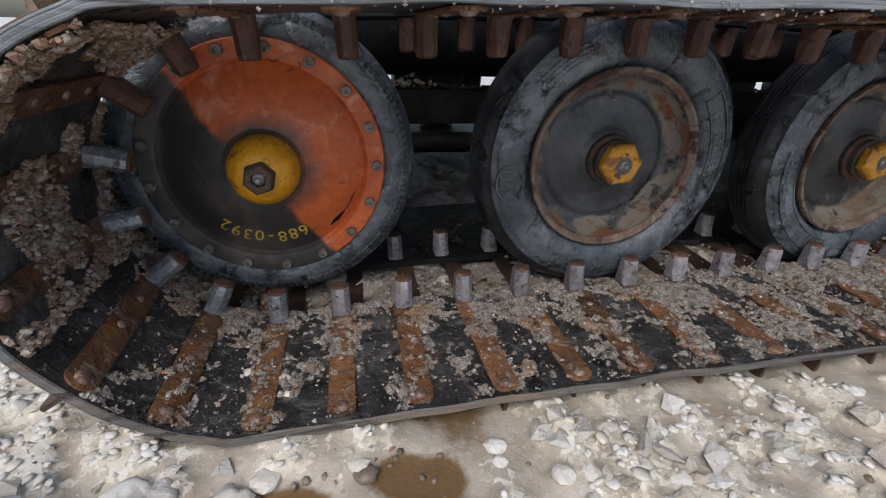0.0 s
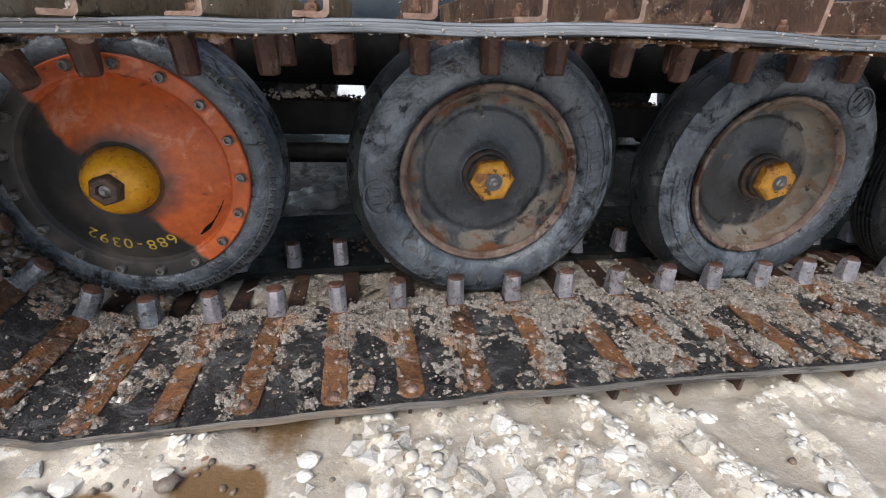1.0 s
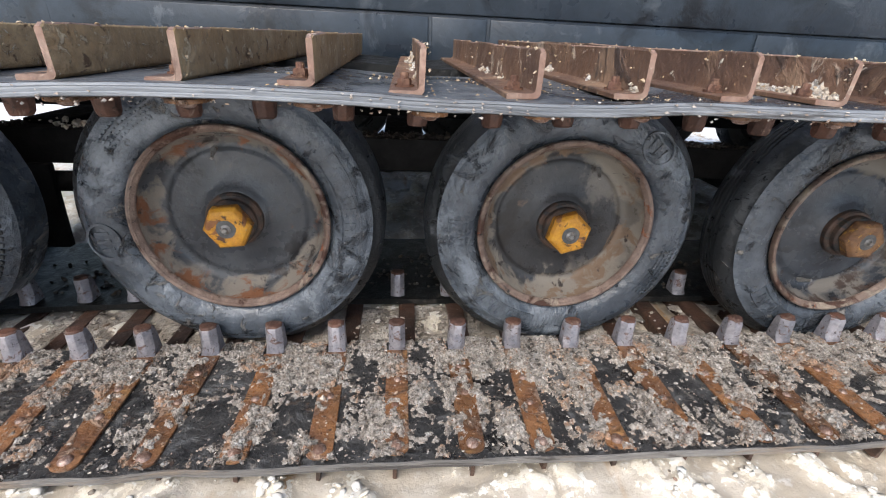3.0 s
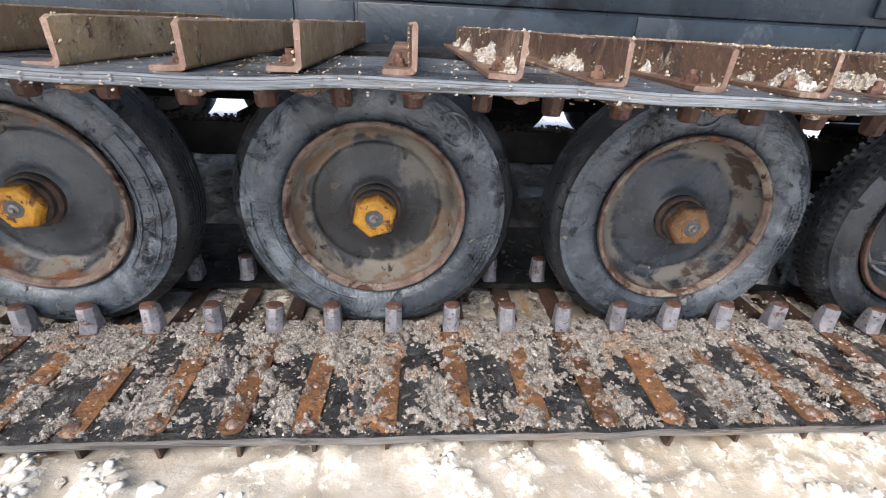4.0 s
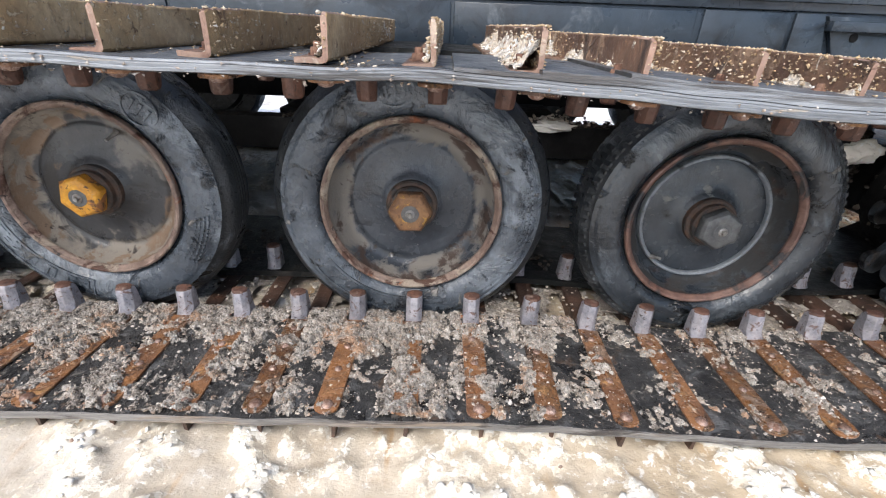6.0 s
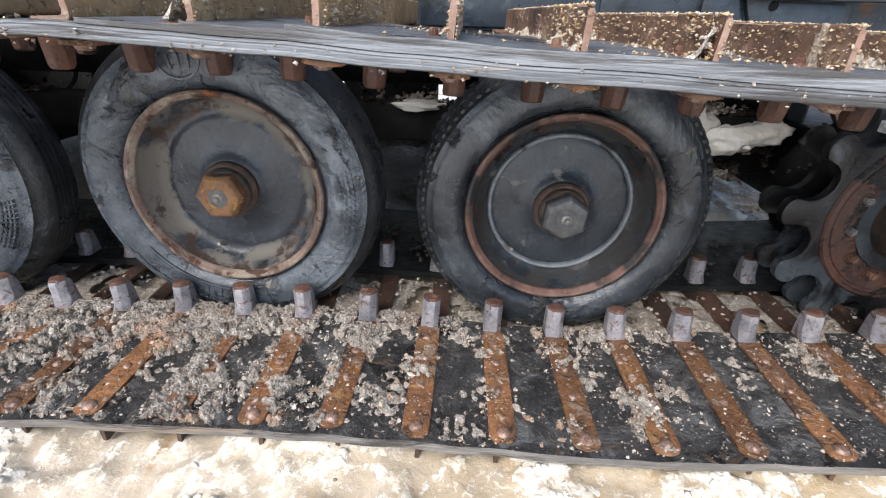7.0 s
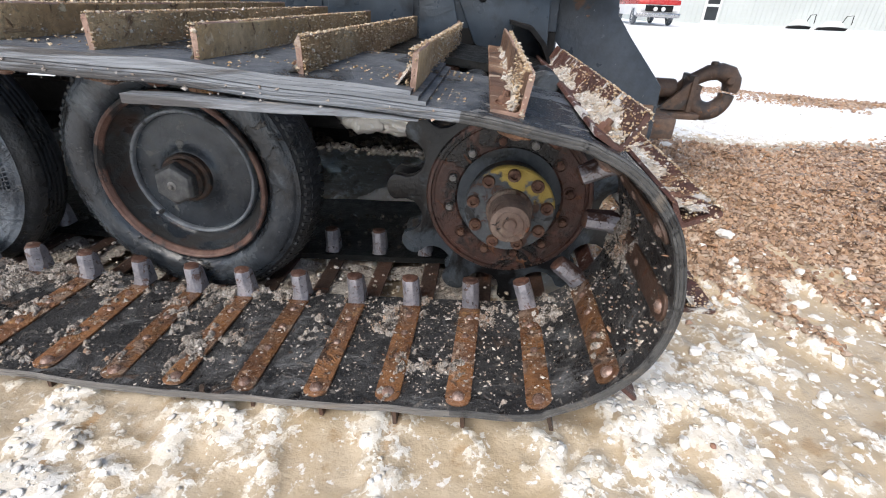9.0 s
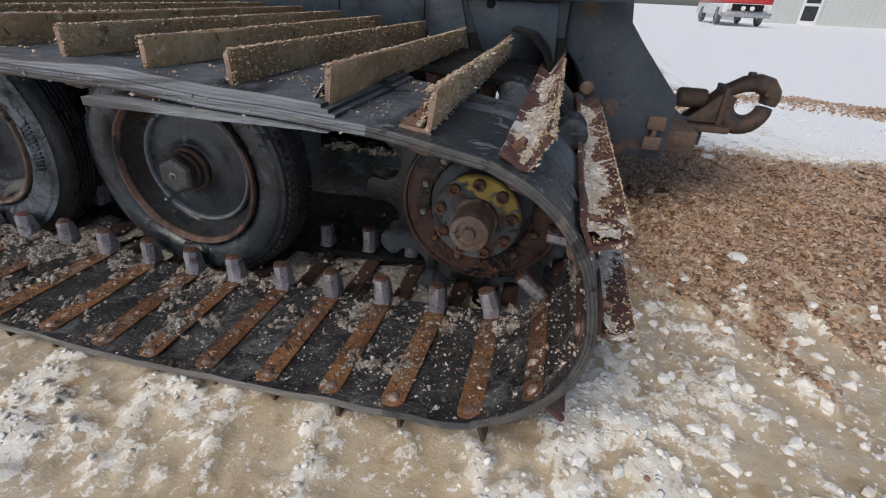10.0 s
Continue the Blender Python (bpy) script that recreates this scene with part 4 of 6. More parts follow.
def sidewall_marks(R, rim, start, sweep, oval, dashes):
    """Bars standing where the maker's lettering is, a thin frame, an oval badge and rows of small dashes."""
    span, ps = R - rim, []
    lo, hi, y = rim + span * 0.30, rim + span * 0.53, 0.0045
    tall = [0.0056]

    def bar(r0, r1, a0, a1, n=1):
        tall[0] += 0.00004
        ps.append(arc_bar(r0, r1, a0, a1, y, tall[0], n))

    sign = 1 if sweep > 0 else -1
    bar(lo - 0.008, lo - 0.0055, start, start + sweep, 24)
    bar(hi + 0.0055, hi + 0.008, start, start + sweep, 24)
    for e in (start, start + sweep):
        bar(lo - 0.008, hi + 0.008, e - 0.004, e + 0.004)
    a = start + 0.08 * sign
    r = random.Random(int(start * 100))
    while abs(a - start) < abs(sweep) - 0.12:
        wd = r.choice((0.075, 0.085, 0.095)) * sign
        top = hi - (hi - lo) * r.choice((0.0, 0.25, 0.25))
        if r.random() < 0.18:
            a += wd * 0.7
            continue
        bar(lo, top, a, a + wd * 0.28)
        if r.random() < 0.75:
            bar(lo, top, a + wd * 0.70, a + wd)
        for f in r.sample((0.0, 0.42, 0.84), r.choice((1, 2))):
            bar(lo + (top - lo) * f, lo + (top - lo) * f + 0.0055, a, a + wd)
        a += wd * 1.35
    c = rim + span * 0.47
    for k in range(28):
        t0, t1 = 2 * math.pi * k / 28, 2 * math.pi * (k + 1) / 28
        q = []
        for t, s in ((t0, 1.0), (t1, 1.0), (t1, 0.88), (t0, 0.88)):
            rr, aa = c + 0.036 * s * math.sin(t), oval + 0.16 * s * math.cos(t)
            q.append((rr * math.cos(aa), rr * math.sin(aa)))
        ps.append(([(px, y, pz) for px, pz in q] + [(px, y - 0.0066, pz) for px, pz in q],
                   [(4, 5, 6, 7), (0, 1, 5, 4), (1, 2, 6, 5), (2, 3, 7, 6), (3, 0, 4, 7)]))
    for k in (-0.07, 0.0, 0.07):
        bar(c - 0.014, c + 0.014, oval + k - 0.012, oval + k + 0.012)
    for row in range(4):
        for k in range(12):
            aa = dashes + 0.042 * k + 0.015 * row
            rr = rim + span * (0.36 + 0.075 * row)
            bar(rr, rr + 0.0035, aa, aa + 0.026)
    return merged(*ps)


def lug_ring(R, w, n=92):
    """Chunky shoulder blocks of a traction tyre, slightly skewed, in two staggered rows on each side."""
    ps = []
    for side in (0, 1):
        for k in range(n):
            a = 2 * math.pi * (k + 0.5 * side) / n
            for row in range(2):
                y0, y1, r0, r1 = ((0.024, 0.044, R - 0.026, R - 0.004), (0.040, 0.068, R - 0.012, R + 0.004))[row]
                if side:
                    y0, y1 = w - y1, w - y0
                da = (0.030, 0.036)[row]
                sh = 0.035 * row
                v = []
                for yy, rs in ((y0, (r0, r0 + (r1 - r0) * 0.55)), (y1, (r1 - 0.020, r1))):
                    for aa in (a + sh, a + sh + da):
                        for rr in rs:
                            v.append((rr * math.cos(aa), yy, rr * math.sin(aa)))
                ps.append((v, [(0, 1, 3, 2), (4, 6, 7, 5), (0, 4, 5, 1), (2, 3, 7, 6), (1, 5, 7, 3)]))
    return merged(*ps)


def road_wheel(x, z, R, rim, y0, nut, disc, rim_mat, marks, valve_deg, lugs=False, nut_turn=0.2, rim_deep=0.0, rubber=M_TYRE, w=0.172):
    """tyre > rim, disc, hub, nut, valve. y0: the front wall of the tyre."""
    floor = -(z + 0.046)
    m = pose(x, y0, z)
    tyre = part("road_wheel", squashed(lathe(tyre_profile(R, rim, w), 96), floor), rubber, carrier, "worn black tyre with dried mud on its wall", m, angle=40)
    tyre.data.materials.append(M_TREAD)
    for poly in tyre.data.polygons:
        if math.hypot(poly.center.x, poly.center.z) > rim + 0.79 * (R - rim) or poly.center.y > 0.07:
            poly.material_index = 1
    if lugs:
        part("tread", squashed(lug_ring(R, w), floor), M_TREAD, tyre, "chunky black traction blocks", bevel=0.0)["kind"] = "stuff"
    if marks:
        part("sidewall_lettering", squashed(sidewall_marks(R, rim, *marks), floor), rubber, tyre, "raised plain bars round the tyre wall", angle=20)["kind"] = "stuff"
    d = rim_deep
    rp = [(rim - 0.006, 0.030), (rim + 0.0045, 0.022), (rim + 0.0065, 0.013), (rim + 0.0045, 0.006), (rim + 0.0005, 0.004), (rim - 0.004, 0.006), (rim - 0.0070, 0.011), (rim - 0.0105, 0.014), (rim - 0.0120, 0.019), (rim - 0.0105, 0.036), (rim + 0.002, 0.040)]
    part("rim", lathe(rp, 96), rim_mat, tyre, "thin rusty steel rim lip", angle=35)
    wp = [(rim - 0.0115, 0.018), (rim - 0.0125, 0.026), (rim - 0.0145, 0.032), (rim - 0.019, 0.041), (rim - 0.027, 0.053 + d), (rim - 0.036, 0.061 + d), (rim - 0.044, 0.065 + d), (rim - 0.051, 0.066 + d)]
    if lugs:
        dp = wp + [(0.166, 0.062 + d), (0.158, 0.058 + d), (0.147, 0.056 + d), (0.115, 0.053 + d)]
    else:
        dp = wp + [(0.161, 0.064 + d), (0.156, 0.0605 + d), (0.150, 0.0595 + d), (0.135, 0.0600 + d), (0.115, 0.0575 + d)]
    dp += [(0.100, 0.054 + d), (0.085, 0.049 + d), (0.073, 0.043 + d), (0.068, 0.036 + d), (0.063, 0.035 + d), (0.060, 0.060 + d), (0, 0.060 + d)]
    part("disc", lathe(dp, 96), disc, tyre, "dished wheel disc, dark paint under dried mud", angle=55)
    if lugs:
        part("disc_ring", lathe([(0.1705, 0.064 + d), (0.1700, 0.050 + d), (0.1680, 0.0465 + d), (0.1650, 0.0455 + d), (0.1615, 0.0470 + d), (0.1600, 0.0500 + d), (0.1590, 0.060 + d)], 96), M_DISC_RING, tyre, "raised scuffed grey ring", angle=50)
    part("hub", merged(lathe([(0.055, 0.056 + d), (0.055, 0.014), (0.051, 0.009), (0.043, 0.007), (0, 0.007)], 32), lathe([(0.065, 0.044 + d), (0.065, 0.032), (0.061, 0.027), (0.047, 0.027)], 32)), M_HUB, tyre, "short dark rusty hub")
    n1 = lathe([(0.0, -0.020), (0.019, -0.020), (0.021, -0.026), (0.036, -0.027), (0.047, -0.025), (0.0545, -0.016), (0.0545, 0.005), (0.048, 0.010), (0, 0.010)], 6, nut_turn)
    part("axle_nut", n1, nut, tyre, "large hexagonal axle nut", bevel=0.0018, angle=30, rough=0.0012)
    part("nut_washer", lathe([(0, -0.0265), (0.021, -0.0265), (0.024, -0.0245), (0.024, -0.018), (0, -0.018)], 20), M_NUT_STEEL, tyre)
    part("grease_fitting", lathe([(0, -0.036), (0.005, -0.036), (0.007, -0.031), (0.012, -0.028), (0, -0.026)], 10), M_BOLT, tyre)
    a = radians(valve_deg)
    vr = rim - 0.055
    vm = pose(vr * math.cos(a), 0.048 + d, vr * math.sin(a)) @ pose(0, 0, 0, 25 * math.sin(a), 0, -25 * math.cos(a))
    part("valve_stem", moved(lathe([(0, -0.034), (0.004, -0.034), (0.0045, -0.015), (0.006, -0.012), (0.007, 0.004), (0, 0.004)], 10), vm), M_BOLT, tyre, "short valve stem")
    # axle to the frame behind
    part("axle", lathe([(0, w - 0.06), (0.055, w - 0.06), (0.055, w + 0.02), (0.040, w + 0.03), (0.040, 0.66), (0, 0.66)], 24), M_BLACK, tyre, "axle tube, near-black with its shade put in")
    return tyre


WY = 0.038
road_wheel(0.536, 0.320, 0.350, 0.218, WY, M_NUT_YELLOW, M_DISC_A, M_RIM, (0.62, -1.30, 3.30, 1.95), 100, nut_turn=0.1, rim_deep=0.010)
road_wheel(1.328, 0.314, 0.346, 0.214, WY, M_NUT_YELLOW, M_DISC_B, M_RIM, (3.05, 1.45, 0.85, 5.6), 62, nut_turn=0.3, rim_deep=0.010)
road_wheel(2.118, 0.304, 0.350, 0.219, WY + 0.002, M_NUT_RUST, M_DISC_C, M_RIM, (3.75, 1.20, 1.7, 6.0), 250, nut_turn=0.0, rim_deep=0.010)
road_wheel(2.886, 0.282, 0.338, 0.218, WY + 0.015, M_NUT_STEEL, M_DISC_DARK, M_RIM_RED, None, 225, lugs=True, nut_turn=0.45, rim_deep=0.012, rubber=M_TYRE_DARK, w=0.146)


def idler_wheel(x, z, y0):
    R, w = 0.328, 0.165
    m = pose(x, y0, z)
    prof = [(0.235, 0.02), (0.262, 0.004), (0.275, 0.001), (0.292, 0.004), (0.296, 0.008), (0.303, 0.008), (0.307, 0.013), (0.314, 0.018), (0.318, 0.026), (R, 0.036)]
    full = prof + [(R, w / 2)] + [(r, w - y) for r, y in reversed(prof)]
    t = part("idler_wheel", lathe(full, 96), M_TYRE, carrier, "smooth black rubber idler tyre, wet and muddy", m, angle=40)
    # short ribs on the shoulder
    ps = [arc_bar(0.299, 0.312, 2 * math.pi * k / 120, 2 * math.pi * k / 120 + 0.03, 0.010, 0.0055, 1) for k in range(120)]
    part("shoulder_ribs", merged(*ps), M_TREAD, t)["kind"] = "stuff"
    d = [(0.256, 0.012), (0.256, 0.000), (0.253, -0.003), (0.226, -0.003), (0.218, -0.001), (0.210, 0.010), (0.203, 0.006), (0.175, -0.010), (0.140, -0.022), (0.105, -0.031), (0.085, -0.034), (0.078, -0.030), (0.0, -0.030)]
    part("disc", lathe(d, 96), M_ORANGE, t, "domed steel disc, half orange and half black paint", angle=30)
    for k in range(17):
        a = 2 * math.pi * k / 17 - 0.013
        b = merged(lathe([(0.0, -0.008), (0.0055, -0.008), (0.006, -0.016), (0.0095, -0.016), (0.0105, -0.013), (0.0105, -0.002)], 12, k), lathe([(0.0135, -0.0055), (0.0135, -0.002), (0, -0.002)], 14))
        part("bolt", moved(b, pose(0.238 * math.cos(a), 0, 0.238 * math.sin(a))), M_BOLT, t, "small grey flange bolt")
    part("hub", lathe([(0.074, -0.030), (0.072, -0.050), (0.066, -0.068), (0.056, -0.082), (0.044, -0.090), (0.036, -0.093), (0, -0.093)], 48), M_YELLOW, t, "domed hub in chipped yellow paint")
    part("axle_nut", lathe([(0.0, -0.100), (0.014, -0.100), (0.016, -0.116), (0.028, -0.116), (0.032, -0.111), (0.034, -0.092), (0, -0.090)], 6, 0.3), M_HUB, t, "dark hexagonal hub nut", bevel=0.001)
    part("grease_fitting", lathe([(0, -0.119), (0.005, -0.119), (0.006, -0.112), (0.012, -0.108), (0, -0.100)], 12), M_BOLT, t)
    # a brush-painted number, its tops turned outwards, and a long scuff in the orange paint
    wobble = random.Random(5)

    def on_disc(px, pz, lift):
        r = math.hypot(px, pz)
        return (px, float(np.interp(r, (0.105, 0.140, 0.175, 0.203), (-0.031, -0.022, -0.010, 0.006))) - lift, pz)

    for k, ch in enumerate("2930-886"):
        a = radians(-128 + 8.8 * k)
        rr, tilt = 0.164 + wobble.uniform(-0.002, 0.002), wobble.uniform(-0.1, 0.1)
        cu = bpy.data.curves.new("digit", 'FONT')
        cu.body = ch
        cu.size = 0.042
        cu.align_x = 'CENTER'
        cu.resolution_u = 4
        ghost = bpy.data.objects.new("digit", cu)
        me = bpy.data.meshes.new_from_object(ghost)
        bpy.data.objects.remove(ghost)
        bpy.data.curves.remove(cu)
        out, along = Vector((math.cos(a + tilt), math.sin(a + tilt))), Vector((math.sin(a + tilt), -math.cos(a + tilt)))
        for vert in me.vertices:
            p = Vector((math.cos(a), math.sin(a))) * rr + along * vert.co.x + out * (vert.co.y - 0.0145)
            vert.co = on_disc(p.x, p.y, 0.0012)
        me.materials.clear()
        me.materials.append(M_YEL_MARK)
        part("painted_digit", me, M_YEL_MARK, t, "yellow brush-painted digit")
    sv, sf = [], []
    for k in range(15):
        u = k / 14
        c = Vector((0.190, -0.059)).lerp(Vector((0.125, -0.146)), u) + Vector((0.8, -0.6)) * 0.007 * math.sin(math.pi * u)
        wd = 0.0011 + (0.0042 * math.sin(math.pi * (u - 0.55) / 0.45) if u > 0.55 else 0.0) + wobble.uniform(-0.0004, 0.0004)
        for sd in (-wd, wd):
            sv.append(on_disc(c.x + 0.8 * sd, c.y - 0.6 * sd, 0.0012))
        if k:
            sf.append((2 * k - 2, 2 * k - 1, 2 * k + 1, 2 * k))
    part("paint_scuff", (sv, sf), M_BLACK, t, "long dark scuff in the orange paint")
    part("axle", lathe([(0, w - 0.05), (0.06, w - 0.05), (0.06, w + 0.04), (0.045, w + 0.05), (0.045, 0.62), (0, 0.62)], 24), M_BLACK, t, "axle tube, near-black with its shade put in")
    return t


idler_wheel(-0.292, 0.322, 0.070)


def sprocket(x, z, y0):
    m = pose(x, y0, z)
    poly = []
    teeth = 11
    for k in range(teeth):
        # a half-round notch, then a broad lobe with rounded shoulders
        c = 2 * math.pi * k / teeth + 0.535
        for j in range(9):
            b = math.pi * (j / 8)
            q = Vector((0.290 - 0.060 * math.sin(b) ** 0.75, -0.049 * math.cos(b)))
            poly.append((q.x * math.cos(c) - q.y * math.sin(c), q.x * math.sin(c) + q.y * math.cos(c)))
        for u, r in ((0.305, 0.297), (0.35, 0.306), (0.42, 0.312), (0.5, 0.314), (0.58, 0.312), (0.65, 0.306), (0.695, 0.297)):
            a = c + 2 * math.pi * u / teeth
            poly.append((r * math.cos(a), r * math.sin(a)))
    t = part("drive_sprocket", prism(poly, 0.005, 0.029), M_SPROCKET, carrier, "toothed drive sprocket in worn blue-grey steel", m, bevel=0.003, angle=30)
    part("tooth_plate", prism(poly, 0.082, 0.102), M_SPROCKET, t, "second toothed plate behind", bevel=0.0)
    ring = [(0.210, 0.028), (0.210, 0.003), (0.206, -0.003), (0.198, -0.004), (0.196, 0.003), (0.190, 0.003), (0.188, 0.0), (0.136, 0.0), (0.131, 0.004), (0.128, 0.037)]
    part("flange", lathe(ring, 96), M_FLANGE, t, "rust-brown bolted flange ring", angle=30)
    part("recess", lathe([(0.1275, 0.012), (0.126, 0.034), (0.110, 0.036), (0.0, 0.036)], 64), M_HUB, t, "dark rusty recess", angle=30)
    for k in range(12):
        a = 2 * math.pi * (k + 0.35) / 12
        b = merged(hexa(0.0105, -0.014, 0.0, a0=k * 1.3), lathe([(0.016, -0.004), (0.016, 0.001), (0, 0.001)], 16), lathe([(0, -0.017), (0.006, -0.017), (0.006, -0.01)], 8))
        part("flange_bolt", moved(b, pose(0.151 * math.cos(a), 0, 0.151 * math.sin(a))), M_BOLT if k in (4, 5, 6, 2) else M_BOLT_RUST, t, "hexagonal flange bolt with washer")
    part("drum", lathe([(0.100, 0.037), (0.100, -0.050), (0.103, -0.058), (0, -0.058)], 64), M_HUB, t, "dark greasy hub drum", angle=30)
    hp = [(0.1085, -0.054), (0.1085, -0.066), (0.105, -0.070), (0.058, -0.070), (0.050, -0.070), (0, -0.070)]
    part("hub_plate", lathe(hp, 64), M_PLATE, t, "round hub plate with remains of yellow paint", angle=30)
    for k in range(9):
        a = 2 * math.pi * (k + 0.2) / 9
        b = merged(lathe([(0, -0.022), (0.007, -0.022), (0.0075, -0.028), (0.013, -0.028), (0.014, -0.025), (0.014, -0.016), (0, -0.016)], 14))
        part("hub_bolt", moved(b, pose(0.089 * math.cos(a), -0.053, 0.089 * math.sin(a)) @ Matrix.Diagonal((1.1, 1.0, 1.1, 1.0))), M_BOLT_RUST, t, "socket-head hub bolt")
    part("hub_cap", lathe([(0.056, -0.068), (0.055, -0.080), (0.049, -0.086), (0.048, -0.142), (0.044, -0.152), (0.032, -0.154), (0.029, -0.149), (0.016, -0.148), (0.013, -0.155), (0, -0.155)], 40), M_RIM, t, "stubby rusted hub cap with mud on its end", angle=30)
    part("final_drive", lathe([(0, 0.11), (0.17, 0.11), (0.19, 0.14), (0.19, 0.26), (0.15, 0.32), (0.12, 0.34), (0.12, 0.62), (0, 0.62)], 40), M_BLACK, t, "black oily final drive housing", angle=35)
    return t


sprocket(3.722, 0.275, 0.118)

# ---------------------------------------------------------------- track: belts, grousers, straps and guides
def belt_sweep(section, wob=0.0, seed=0.0, s0=0.0, s1=None, grow=0.0):
    """Sweeps a closed (y, outward) section along the loop; s0 to s1 for a piece of it."""
    n = len(LOOP)
    closed = s1 is None
    steps = n if closed else int((s1 - s0) / 0.012) + 1
    V, F, k = [], [], len(section)
    for i in range(steps):
        s = s0 + (LENGTH if closed else (s1 - s0)) * i / (steps if closed else steps - 1)
        p, t, o = loop_at(s)
        for j, (y, h) in enumerate(section):
            e = wob * noise.noise(Vector((p.x * 7 + seed, y * 3, p.y * 7))) if wob else 0
            ey = wob * 1.6 * noise.noise(Vector((p.x * 9 + seed, 3 + seed, p.y * 9))) if (y < -0.3 or y > 0.5) else 0
            q = p + o * (h * (min(1.0, 0.05 + (s - s0) / grow) if grow else 1.0) + e)
            V.append((q.x, y + ey, q.y))
    for i in range(steps if closed else steps - 1):
        a, b = i * k, ((i + 1) % steps) * k
        F += [(a + j, b + j, b + (j + 1) % k, a + (j + 1) % k) for j in range(k)]
    if not closed:
        F += [tuple(range(k)), tuple((steps - 1) * k + j for j in reversed(range(k)))]
    return V, F


Y_OUT, Y_IN = -0.347, 0.030
face = [(Y_OUT + 0.004, 0.0), (-0.25, 0.0), (-0.14, 0.0), (-0.05, 0.0), (Y_IN, 0.0), (Y_IN, -THICK), (-0.05, -THICK), (-0.14, -THICK), (-0.25, -THICK), (Y_OUT + 0.004, -THICK)]
track = part("track", belt_sweep(face, 0.004, 1.0), M_BELT, carrier, "wide black rubber belt of the track, gritty and worn", angle=50)
track.data.materials.append(M_BELT_TOP)
for poly in track.data.polygons:
    poly.material_index = 1 if poly.index % len(face) < 4 else 0
edge = [(Y_OUT + 0.005, -0.0005), (Y_OUT + 0.001, -0.0015), (Y_OUT, -0.004), (Y_OUT + 0.0014, -0.0052), (Y_OUT + 0.0005, -0.0068), (Y_OUT + 0.001, -0.0100), (Y_OUT + 0.0018, -0.0112), (Y_OUT, -0.0126), (Y_OUT + 0.001, -0.0160), (Y_OUT + 0.005, -0.0175)]
rim_edge = part("belt_edge", belt_sweep(edge, 0.004, 1.0), M_BELT_EDGE, track, "frayed grey ply edge of the belt", angle=35)
rim_edge.data.materials.append(M_EDGE_MUD)
rim_edge.data.materials.append(M_EDGE_DARK)
# edge is darker round the rear bend, muddy along the lower run
for poly in rim_edge.data.polygons:
    poly.material_index = 2 if poly.center.x > 3.62 else 1 if poly.center.z < 0.16 else 0
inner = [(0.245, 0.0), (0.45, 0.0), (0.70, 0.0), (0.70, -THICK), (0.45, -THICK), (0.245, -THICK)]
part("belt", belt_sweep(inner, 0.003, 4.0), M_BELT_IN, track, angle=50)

# a doubled length of belt on the upper run, and the ply that has peeled off its edge
S_TOP, SPLICE_END = run_length(2.20, False), 3.572
for k in range(3):
    lo, hi = 0.0002 + 0.0056 * k, 0.0056 + 0.0056 * k
    layer = [(Y_OUT + 0.002 + 0.0004 * k, lo), (Y_OUT + 0.002 + 0.0004 * k, hi), (-0.2, hi), (Y_IN - 0.004, hi), (Y_IN - 0.004, lo), (-0.2, lo)]
    ply = part("belt_splice", belt_sweep(layer, 0.004, 1.0, S_TOP + 0.12 * k, run_length(SPLICE_END, False) - 0.011 * k), M_BELT_TOP, track, "overlapping end of a second belt layer", angle=30)
    ply.data.materials.append(M_BELT_EDGE)
    ply.data.materials.append(M_EDGE_DARK)
    # end caps painted dark to hold the shadow of the layered step
    for poly in ply.data.polygons:
        poly.material_index = 2 if len(poly.vertices) > 4 else 1 if poly.index % 6 == 0 else 0


def peeled_ply():
    V, F = [], []
    for i in range(26):
        u = i / 25
        x = 3.56 - 0.42 * u
        p = loop_at(run_length(x, False))[0]
        z = p.y - THICK - 0.002 - 0.011 * max(0.0, (u - 0.35) / 0.65) ** 1.3
        y0, y1 = Y_OUT - 0.004 - 0.006 * u, Y_OUT + 0.045 - 0.030 * u ** 3
        th = 0.001 + 0.012 * min(1.0, u / 0.45)
        V += [(x, y0, z), (x, y0, z - th), (x, y1, z - th), (x, y1, z)]
    for i in range(25):
        for j in range(4):
            F.append((4 * i + j, 4 * i + 4 + j, 4 * i + 4 + (j + 1) % 4, 4 * i + (j + 1) % 4))
    F += [(0, 1, 2, 3), (103, 102, 101, 100)]
    return V, F


part("peeled_ply", peeled_ply(), M_BELT_EDGE, track, "torn grey ply hanging from the belt edge", angle=30)

# shared meshes of the repeated pieces
ang = [(-0.048, 0.0), (-0.010, 0.0), (-0.004, 0.0018), (-0.0005, 0.006), (0.0, 0.012), (0.0015, 0.062), (0.0, 0.064), (-0.0055, 0.064), (-0.007, 0.062), (-0.0075, 0.014), (-0.009, 0.0095), (-0.013, 0.0075), (-0.046, 0.0075), (-0.048, 0.006)]


